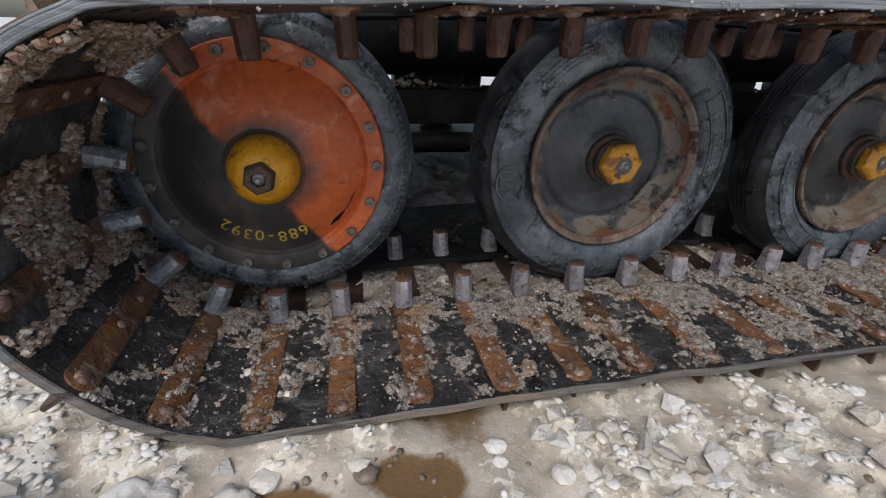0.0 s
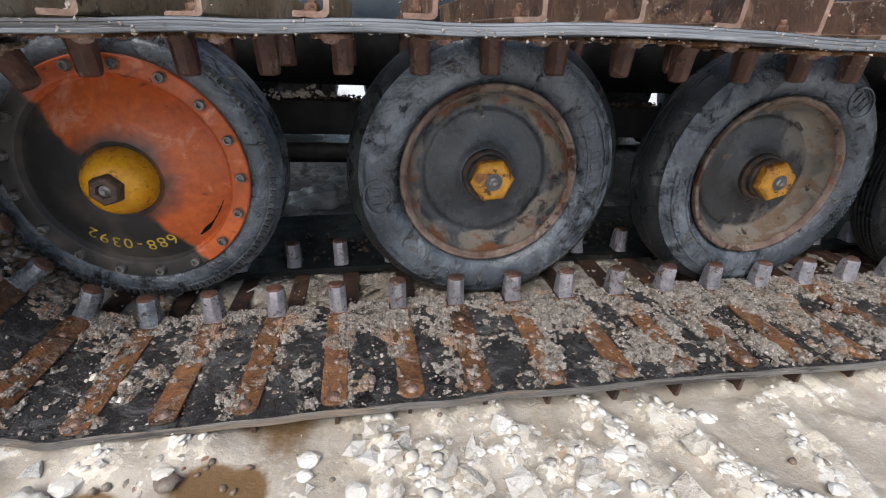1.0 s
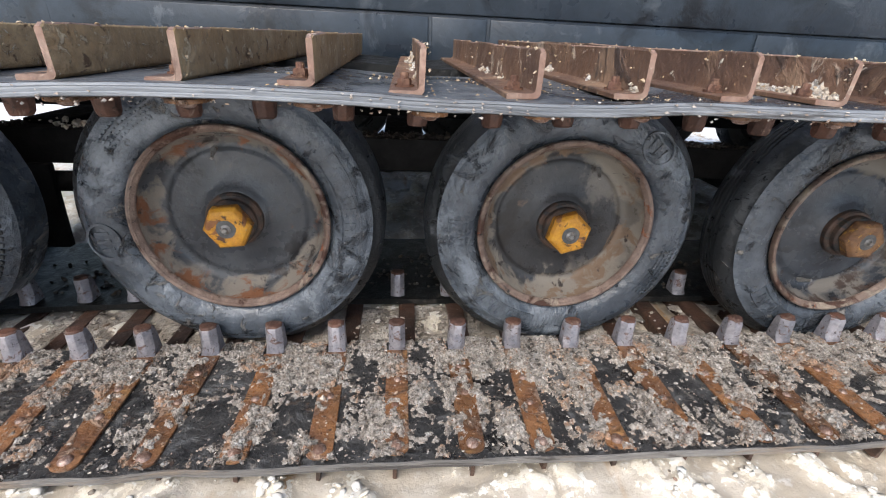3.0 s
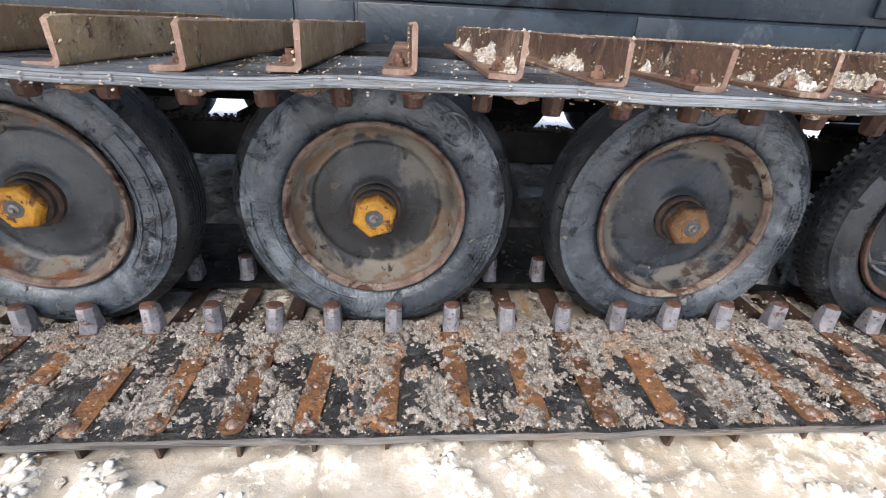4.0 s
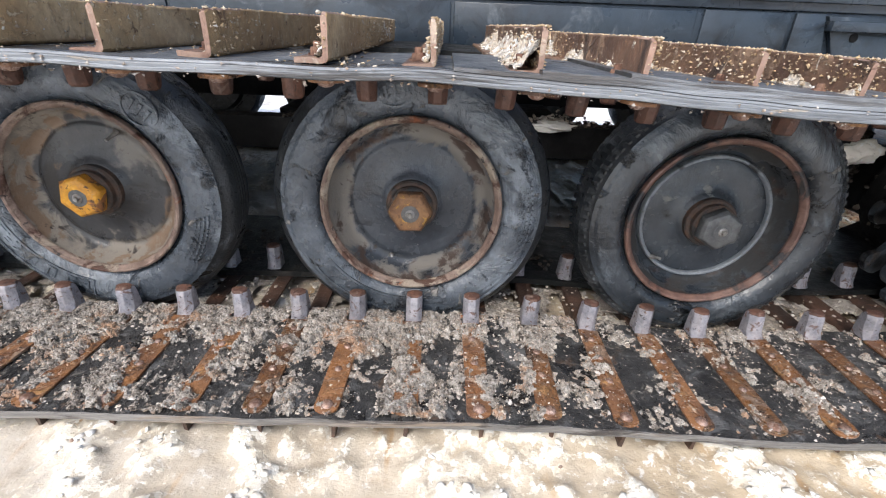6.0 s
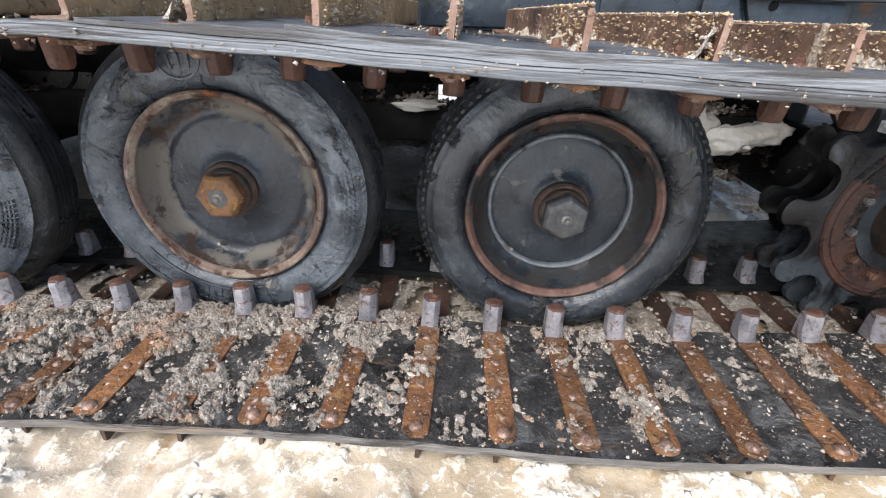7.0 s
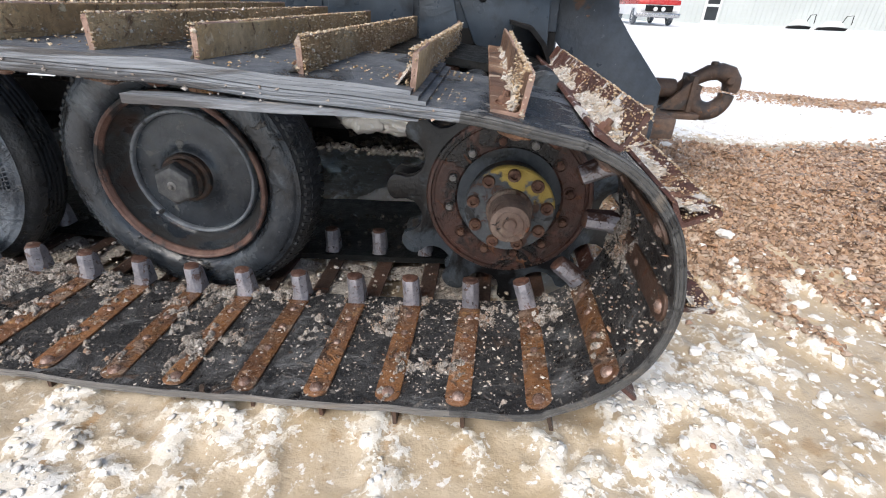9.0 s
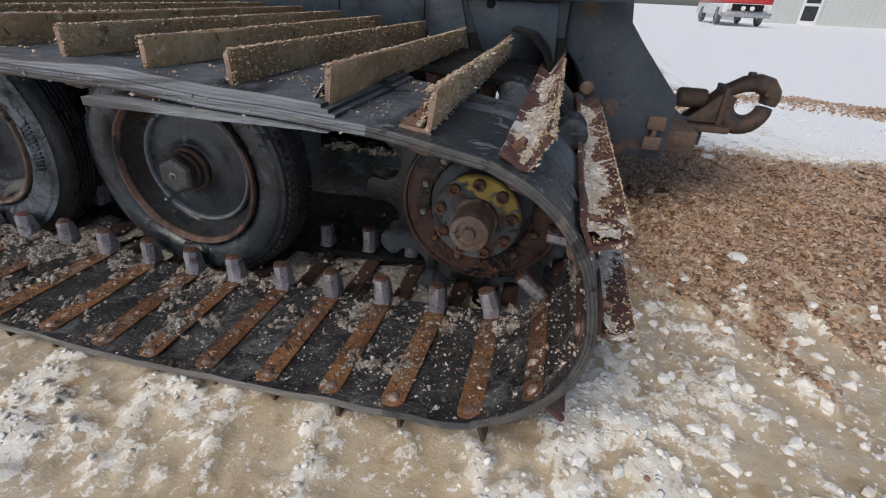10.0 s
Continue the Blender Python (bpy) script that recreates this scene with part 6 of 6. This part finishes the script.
crumbs("packed_snow_bits", lumps, M_CRUMB_PALE, "dirty packed snow between the belts", "dirty snow")

# caked snow and grit on the upper grousers and along the belt edge
cake, cake2, tan, cake_v, cake_f = [], [], [], [], []
for s in sorted(uppers) + [q for q in stations if loop_at(q)[0].y > 0.30 and loop_at(q)[0].x > 3]:
    m = loop_pose(s)
    x = m.translation.x
    amount = 0.25 + 0.75 * min(1.0, max(0.0, (x - 1.0) / 0.8))
    amount *= r2.uniform(0.4, 1.3)
    icy = 1.0 if x > 3.55 else 0.0
    bias = -0.30 + 0.42 * min(1.0, max(0.0, (x - 0.9) / 1.2)) + r2.uniform(-0.22, 0.22) + 0.35 * icy + (0.17 if 1.75 < x < 2.5 else 0.0)
    prev = None
    y = -0.319
    while y < 0.62:
        c = (0.030 if icy else 0.036) * min(1.0, max(0.0, noise.noise(Vector((y * 7, s * 3.1, 5))) + 0.5 * noise.noise(Vector((y * 21, s * 5, 9))) + bias))
        ring = None
        if c > 0.004:
            e = 0.0026 + 0.07 * c
            prof = ((-0.0075 - 0.95 * c, 0.0065), (-0.0075 - 0.72 * c, 0.0080 + 0.22 * c), (-0.0075 - 0.42 * c, 0.0080 + 0.48 * c), (-0.0075 - 0.18 * c, 0.0080 + 0.85 * c), (-0.0065, min(0.066, 0.0080 + 1.25 * c)))
            ring = len(cake_v)
            for lx, lz in prof:
                q = m @ Vector((max(-0.05, lx) + r2.uniform(-e, e), y + r2.uniform(-0.002, 0.002), lz + r2.uniform(-e, e)))
                cake_v.append(tuple(q))
            if prev is not None:
                for _ in range(int(2 + 90 * c)):
                    bx, by, bz = cake_v[ring + r2.randrange(5)]
                    rad = 0.0011 + 0.0030 * r2.random() ** 2.4
                    cake.append((bx + r2.uniform(-0.004, 0.004), by, bz + r2.uniform(-0.003, 0.004), rad))
                for j in range(4):
                    cake_f += [(prev + j, prev + j + 1, ring + j + 1), (prev + j, ring + j + 1, ring + j)]
        prev = ring
        y += 0.0045
    for _ in range(int(170 * amount) + 40 + int(2000 * min(1.0, max(0.0, (x - 1.7) / 1.0)))):
        y = -0.320 + 0.94 * r2.random() ** 1.4
        lx, lz = r2.choice(((-0.0085, r2.uniform(0.01, 0.062)), (0.0015, r2.uniform(0.004, 0.063)), (0.0015, r2.uniform(0.004, 0.063)), (r2.uniform(-0.007, 0.001), 0.0645)))
        q = m @ Vector((lx, y, lz))
        (cake if r2.random() < 0.06 else tan).append((q.x, q.y, q.z, 0.0010 + 0.0026 * r2.random() ** 2.2))
    for _ in range(int(420 * icy)):
        y = r2.uniform(-0.33, 0.2)
        q = m @ Vector((0.001 + abs(r2.gauss(0, 0.003)), y, r2.uniform(0.0, 0.064)))
        cake.append((q.x, q.y, q.z, 0.0012 + 0.0034 * r2.random() ** 2.8))
cake_me = bpy.data.meshes.new("snow_fillets")
cake_me.from_pydata(cake_v, [], cake_f)
cake_me.materials.append(M_CAKE)
tagged(new("snow_fillets", cake_me), "dirty snow caked in the angle of the grousers", "caked snow", kind="stuff")
for _ in range(420):
    x = r2.uniform(-0.3, 3.6)
    p, t, o = loop_at(run_length(x, False))
    if r2.random() < 0.6:
        q = p - o * r2.uniform(0.0, 0.022)
        cake2.append((q.x, Y_OUT - 0.001, q.y, r2.uniform(0.0012, 0.0035)))
    else:
        q = p - o * (THICK + r2.uniform(0.0, 0.008))
        cake2.append((q.x, r2.uniform(-0.345, -0.30), q.y, r2.uniform(0.0015, 0.0035)))
for _ in range(4200):
    x = 3.62 - 2.9 * r2.random() ** 1.2
    y = r2.uniform(-0.335, 0.02)
    if clump(x, y, 8.0, 88.0) + 0.5 * clump(x, y, 30.0, 89.0) < 0.02:
        continue
    p, t, o = loop_at(run_length(x, False))
    rad = 0.0010 + 0.0030 * r2.random() ** 2.6
    q = p + o * ((0.0172 if 2.50 < x < 3.54 else 0.0) + rad * 0.3)
    (cake if r2.random() < 0.08 else tan).append((q.x, y, q.y, rad))
crumbs("caked_snow", cake, M_CRUMB_CAKE, "pale caked snow stuck to the grousers", "caked snow")
crumbs("tan_grit", tan, M_CRUMB_TAN, "tan frozen grit crusted over the grousers", "caked grit", coarse=True, uneven=0.45)
crumbs("caked_grit", cake2, M_CRUMB, "frozen grit stuck to the upper grousers", "caked grit", coarse=True, uneven=0.45)

# frozen mud on the inside of the front bend
clods = []
for _ in range(14000):
    s = run_length(-0.2, True) + r2.uniform(0.48, 1.05)
    p, t, o = loop_at(s)
    y = r2.uniform(-0.34, 0.03)
    d = clump(s, y, 6.0, 71.0) + 0.5 * clump(s, y, 15.0, 73.0)
    if d < 0.05:
        continue
    rad = 0.0018 + 0.0065 * r2.random() ** 2
    q = p - o * (THICK + rad * 0.3 + max(0, d - 0.1) * 0.03)
    clods.append((q.x, y, q.y, rad))
for _ in range(5000):
    s = run_length(-0.2, True) + r2.uniform(0.10, 1.05)
    p, t, o = loop_at(s)
    y = r2.uniform(0.03, 0.25)
    if clump(s, y, 6.0, 77.0) < -0.12:
        continue
    rad = 0.005 + 0.011 * r2.random()
    q = p - o * (r2.uniform(-0.01, 0.012))
    clods.append((q.x, y, q.y, rad))
grease = []
for _ in range(500):
    a = r2.uniform(0, 6.28)
    rr = r2.uniform(0.12, 0.19)
    grease.append((3.722 + rr * math.cos(a), r2.uniform(0.25, 0.40), 0.275 + rr * math.sin(a), r2.uniform(0.004, 0.012)))
crumbs("greasy_dirt", grease, M_GREASE, "greasy black dirt stuck to the final drive", "dirt")
crumbs("frozen_mud", clods, M_MUD, "brown frozen mud caked inside the front bend", "frozen mud")

# dirt and snow on the frame rail, the axles and the belly of the drive
white = []
for _ in range(2600):
    x = r2.uniform(-0.42, 3.5)
    if clump(x, 0.4, 4.0, 81.0) < -0.15:
        continue
    rad = 0.002 + 0.006 * r2.random() ** 2
    dirt.append((x, r2.uniform(0.425, 0.505), 0.446 + r2.uniform(0, 0.008), rad))
for cx, cy, cz, n in ((3.30, 0.465, 0.450, 420), (3.14, 0.465, 0.450, 260), (2.52, 0.465, 0.450, 90), (0.02, 0.455, 0.45, 70)):
    for _ in range(n):
        white.append((cx + r2.gauss(0, 0.055), cy + r2.gauss(0, 0.018), cz + abs(r2.gauss(0, 0.012)), 0.003 + 0.009 * r2.random() ** 2))
for _ in range(1500):
    x, z = r2.uniform(3.07, 3.60), r2.uniform(0.252, 0.45)
    if clump(x, z, 9.0, 85.0) > -0.05:
        dirt.append((x, 0.528 - r2.uniform(0.0, 0.006), z, 0.003 + 0.010 * r2.random() ** 2))
for cx, cz, n in ((3.16, 0.262, 70), (3.30, 0.255, 110), (3.42, 0.258, 90), (3.24, 0.36, 25), (3.50, 0.33, 30)):
    for _ in range(n):
        white.append((cx + r2.gauss(0, 0.035), 0.522 - abs(r2.gauss(0, 0.008)), cz + r2.gauss(0, 0.007), 0.003 + 0.008 * r2.random() ** 2))
crumbs("rail_dirt", dirt, M_GREASE, "dirt crumbs lying on the frame rail", "dirt")
crumbs("rail_snow", white, M_CRUMB_PALE, "lumps of snow lodged on the frame rail", "snow lumps")

# ---------------------------------------------------------------- ice lumps, pebbles and gravel on the ground
ice, grains, pebbles = [], [], []
for _ in range(130000):
    x, y = r2.uniform(-1.3, 4.6), r2.uniform(-0.95, 0.15)
    z, sn, g, mu = ground_h(x, y)
    front = min(1.0, max(0.0, (1.15 - x) / 0.7))
    if r2.random() < 1.2 * max(0.0, sn - 0.48) + 0.002:
        rad = (0.0016 + 0.0085 * r2.random() ** 3.0) * (1 + 0.5 * front)
        grains.append((x, y, z + rad * 0.25, rad))
    if len(ice) < 1700 and mu < 0.3 and y < -0.37 and r2.random() < 0.055 * front * (0.25 + max(0, clump(x, y, 3.0, 91.0)) * 2.0):
        rad = 0.004 + 0.024 * r2.random() ** 2.8
        ice.append((x, y, z + rad * 0.25, rad))
    if r2.random() < 0.008 * max(0.0, mu) + (0.0008 if x < 1.5 else 0.0002):
        rad = r2.uniform(0.003, 0.009)
        pebbles.append((x, y, z + rad * 0.3, rad))
for _ in range(30):
    pebbles.append((r2.gauss(-0.16, 0.07), r2.gauss(-0.405, 0.03), -0.074, r2.uniform(0.006, 0.014)))
crumbs("snow_grains", grains, M_GRAIN, "coarse snow grains on the rutted ice", "snow grains", flat=0.32, uneven=0.28, smooth=True)
crumbs("ice_chunks", ice, M_CRUMB_ICE, "broken grey-white ice chunks lying beside the track", "ice chunks", flat=0.62, uneven=0.5, long=1.4)
crumbs("pebbles", pebbles, M_STONE, "wet brown and grey pebbles in the melt water", "pebbles", flat=0.62, uneven=0.12, smooth=True)

gravel, bits = [], []
tries = 0
while len(gravel) < 62000 and tries < 380000:
    tries += 1
    x = 3.9 + 4.6 * r2.random() ** 1.7
    y = -0.4 + 5.6 * r2.random() ** 1.5
    z, sn, g, mu = ground_h(x, y)
    if g < r2.uniform(0.15, 0.75):
        continue
    d = math.hypot(x - 3.6, y + 0.9)
    rad = (0.0030 + 0.0075 * r2.random() ** 2.0) * (0.85 + 0.15 * d)
    gravel.append((x, y, z + rad * r2.uniform(0.0, 0.5), rad))
for _ in range(2000):
    x, y = r2.uniform(3.9, 7.0), r2.uniform(-0.8, 4.5)
    z, sn, g, mu = ground_h(x, y)
    if r2.random() < 0.5 + 0.5 * sn - 0.5 * g:
        rad = 0.003 + 0.010 * r2.random() ** 2
        bits.append((x, y, z + rad * 0.3, rad))
for _ in range(5200):
    x, y = r2.uniform(4.0, 5.5), r2.uniform(-0.80, 1.1)
    z, sn, g, mu = ground_h(x, y)
    row = math.cos(2 * math.pi * (x + 0.75 * y) / 0.21)
    if g < 0.95 and r2.random() < 0.30 * max(0.0, 0.35 + 0.75 * row) * (1.05 - g) + 0.02:
        rad = 0.003 + 0.015 * r2.random() ** 2.4
        bits.append((x, y, z + rad * 0.3, rad))
near_gravel = [g for g in gravel if g[0] < 5.6 and g[1] < 2.2]
crumbs("gravel", near_gravel, M_GRAVEL, "brown gravel and bark chips behind the track", "gravel", flat=1.0, uneven=0.38, long=1.6, coarse=True)
crumbs("gravel", [g for g in gravel if not (g[0] < 5.6 and g[1] < 2.2)], M_GRAVEL, "brown gravel strewn across the yard", "gravel", flat=0.75, uneven=0.32, long=1.5, coarse=True)
crumbs("snow_bits", bits, M_GRAIN, "scattered snow lumps over the gravel", "snow lumps")


def ice_lump(x, y, r, name="snow_clod"):
    """One larger frozen clod with a pitted surface."""
    bm = bmesh.new()
    bmesh.ops.create_icosphere(bm, subdivisions=4 if r > 0.04 else 2, radius=1.0)
    for v in bm.verts:
        n = noise.noise(v.co * 1.6 + Vector((x * 9, y * 7, 0))) * 0.35 + noise.noise(v.co * 5 + Vector((x, y, 3))) * 0.14
        v.co = v.co * (1 + n)
        v.co.z *= 0.62 if r > 0.04 else 0.48
    me = bpy.data.meshes.new(name)
    bm.to_mesh(me)
    bm.free()
    me.polygons.foreach_set("use_smooth", [r > 0.04 or name == "flat_stone"] * len(me.polygons))
    me.materials.append(M_LUMP)
    ob = new(name, me)
    ob.matrix_basis = pose(x, y, ground_h(x, y)[0] + r * 0.25) @ Matrix.Diagonal((r, r * 0.85, r, 1))
    return tagged(ob, "frozen white snow clod lying on the ground", "snow clod", "snow clods")


for x, y, r in ((-0.64, -0.50, 0.085), (-0.46, -0.43, 0.055), (-0.33, -0.46, 0.050), (-0.55, -0.62, 0.06), (-0.85, -0.42, 0.09), (-0.72, -0.66, 0.07), (4.40, 1.24, 0.045), (4.55, 0.62, 0.03), (4.78, 2.0, 0.04)):
    ice_lump(x, y, r)


def packed_snow(x, y, z, sx, sy, sz):
    """A slab of grey-white packed snow clinging to the frame."""
    bm = bmesh.new()
    bmesh.ops.create_icosphere(bm, subdivisions=4, radius=1.0)
    for v in bm.verts:
        n = noise.noise(v.co * 1.9 + Vector((x * 9, z * 7, 0))) * 0.45 + noise.noise(v.co * 5 + Vector((x, 2, 3))) * 0.18 + noise.noise(v.co * 13) * 0.06
        c = v.co * (1 + n)
        v.co = Vector((c.x * sx, c.y * sy, c.z * sz))
    me = bpy.data.meshes.new("packed_snow")
    bm.to_mesh(me)
    bm.free()
    me.polygons.foreach_set("use_smooth", [True] * len(me.polygons))
    me.materials.append(M_LUMP)
    ob = new("packed_snow", me)
    ob.matrix_basis = pose(x, y, z)
    return tagged(ob, "grey-white packed snow clinging to the frame rail", "packed snow", "packed snow")


for row in ((3.27, 0.425, 0.415, 0.085, 0.030, 0.065), (3.40, 0.43, 0.385, 0.090, 0.026, 0.040), (3.49, 0.43, 0.405, 0.07, 0.028, 0.036), (2.52, 0.43, 0.445, 0.07, 0.03, 0.014)):
    packed_snow(*row)
for row in ((3.28, 0.79, -0.050, 0.13, 0.055, 0.055), (3.48, 0.80, -0.045, 0.14, 0.06, 0.080), (3.68, 0.81, -0.050, 0.12, 0.06, 0.060), (0.02, 0.98, -0.05, 0.12, 0.09, 0.05)):
    ridge = packed_snow(*row)
    ridge.name = "snow_ridge"
    tagged(ridge, "lumpy snow ridge on the ground beyond the belt", "snow ridge", "snow ridges")
r3 = random.Random(23)
for _ in range(38):
    x = -0.8 + 1.9 * r3.random() ** 1.2
    ice_lump(x, r3.uniform(-0.72, -0.375), r3.uniform(0.010, 0.030) * (1.0 if x < 0.3 else 0.7))

pebble = ice_lump(-0.115, -0.425, 0.022, "flat_stone")
pebble.data.materials[0] = M_STONE
tagged(pebble, "flat brown wet stone in melt water", "stone", "stones")
pebble["group"] = "stones"

# ---------------------------------------------------------------- far across the yard
wall_y = 33.0
zg = ground_h(18, wall_y)[0]
shed = root("metal_shed", "long pale grey-green metal shed across the snowy yard", "shed", pose(0, wall_y, zg - 0.05))
wall = part("wall", box((13.2, 0, 0), (46, 9, 4.6)), M_WALL, shed, "vertically ribbed metal siding")
for i in range(108):
    part("rib", box((13.25 + 0.3 * i, -0.035, 0.06), (13.30 + 0.3 * i, -0.002, 4.55)), M_WALL, wall)
part("roof", prism([(-0.4, 4.6), (4.5, 6.0), (9.4, 4.6)], 13.0, 46.2, "x"), M_WHITE, shed, "low snow-covered roof")


def far_door(x, w, glazed):
    d = part("door", box((x, -0.09, 0.05), (x + w, -0.04, 2.15)), M_WHITE, shed, "white framed glass door")
    for z0, z1 in glazed:
        part("pane", box((x + 0.14, -0.115, z0), (x + w - 0.14, -0.092, z1)), M_GLASS, d, "dark window pane")


far_door(16.6, 1.0, ((0.25, 1.0), (1.15, 2.0)))
far_door(13.6, 1.0, ((0.25, 1.0), (1.15, 2.0)))
part("pane", box((27.6, -0.06, 1.2), (28.8, -0.036, 2.2)), M_GLASS, shed, "dark window pane")


def pickup(m):
    """A white and red pickup with snow on its bonnet."""
    car = root("pickup_truck", "parked white and red pickup truck with snow on its bonnet", "pickup truck", m)
    body = part("body", prism([(-2.6, 0.42), (-1.95, 0.42), (-1.85, 0.72), (-1.25, 0.72), (-1.15, 0.42), (1.25, 0.42), (1.35, 0.72), (1.95, 0.72), (2.05, 0.42), (2.55, 0.42), (2.60, 0.88), (-2.65, 0.88)], -0.95, 0.95), M_WHITE, car, "white lower body", bevel=0.03)
    part("body_side", prism([(-2.65, 0.885), (2.60, 0.885), (2.55, 1.08), (1.05, 1.16), (-2.65, 1.16)], -0.94, 0.94), M_RED, body, "red upper body side", bevel=0.03)
    cab = part("cab", prism([(-0.75, 1.165), (1.02, 1.165), (0.45, 1.78), (-0.62, 1.80)], -0.82, 0.82), M_RED, car, "red cab", bevel=0.05)
    part("windscreen", prism([(1.03, 1.20), (0.50, 1.75), (0.47, 1.73), (1.0, 1.185)], -0.72, 0.72), M_GLASS, cab)
    part("side_window", prism([(-0.55, 1.22), (0.80, 1.22), (0.40, 1.70), (-0.50, 1.70)], -0.835, -0.822), M_GLASS, cab)
    part("bonnet_snow", prism([(1.10, 1.165), (2.48, 1.09), (2.45, 1.20), (1.80, 1.29), (1.15, 1.27)], -0.84, 0.84), M_SNOW, car, "thick snow on the bonnet", bevel=0.04)
    part("grille", box((2.602, -0.62, 0.60), (2.64, 0.62, 0.86)), M_BLACK, body, "dark grille")
    for y in (-0.78, 0.62):
        part("headlamp", box((2.602, y, 0.64), (2.65, y + 0.16, 0.82)), M_LAMP_GLASS, body, "square headlamp")
    for y in (-0.25, 0.10):
        part("driving_lamp", lathe([(0, -0.05), (0.07, -0.045), (0.09, -0.02), (0.09, 0.04), (0, 0.05)], 18), M_WHITE, body, "white round lamp", pose(2.72, y + 0.07, 0.70, 0, 0, 90))
    part("bumper", box((2.56, -0.98, 0.36), (2.74, 0.98, 0.55)), M_CHROME, car, "dull chrome bumper", bevel=0.03)
    for x in (-1.55, 1.65):
        for y in (-0.93, 0.76):
            wh = part("wheel", lathe([(0.18, 0.0), (0.30, -0.02), (0.35, 0.02), (0.37, 0.08), (0.35, 0.15), (0.30, 0.19), (0.18, 0.17)], 32), M_TYRE, car, "black tyre", pose(x, y, 0.37))
            part("rim", lathe([(0, 0.02), (0.10, 0.01), (0.17, 0.03), (0.19, 0.0)], 24), M_CHROME, wh)
    return car


tx, ty = 11.2, 26.5
pickup(pose(tx, ty, ground_h(tx, ty)[0], 0, 0, -91))


def snow_implement(x, y, k):
    """A dark plough-like implement with a snow cap, leaning by the shed."""
    ob = root("plough_blade", "dark implement half buried in snow beside the shed", "implement", pose(x, y, ground_h(x, y)[0]), "implements")
    part("blade", prism([(-0.7 * k, 0.0), (0.7 * k, 0.0), (0.80 * k, 0.14), (0.2, 0.18), (-0.55 * k, 0.13)], -0.2, 0.2), M_BLACK, ob, "dark curved blade", bevel=0.03)
    part("snow_cap", prism([(-0.6 * k, 0.18), (0.65 * k, 0.185), (0.3 * k, 0.46), (-0.2 * k, 0.44)], -0.22, 0.18), M_SNOW, ob, "cap of snow", bevel=0.04)
    part("arm", ring_bar([(0.4 * k, 0.1), (0.62 * k, 0.70), (0.95 * k, 0.75), (1.0 * k, 0.30)], [0.022] * 4, 8), M_BLACK, ob, "bent dark arm")
    return ob


snow_implement(20.3, 29.0, 0.8)
snow_implement(21.6, 28.3, 1.0)
snow_implement(26.6, 29.2, 0.9)
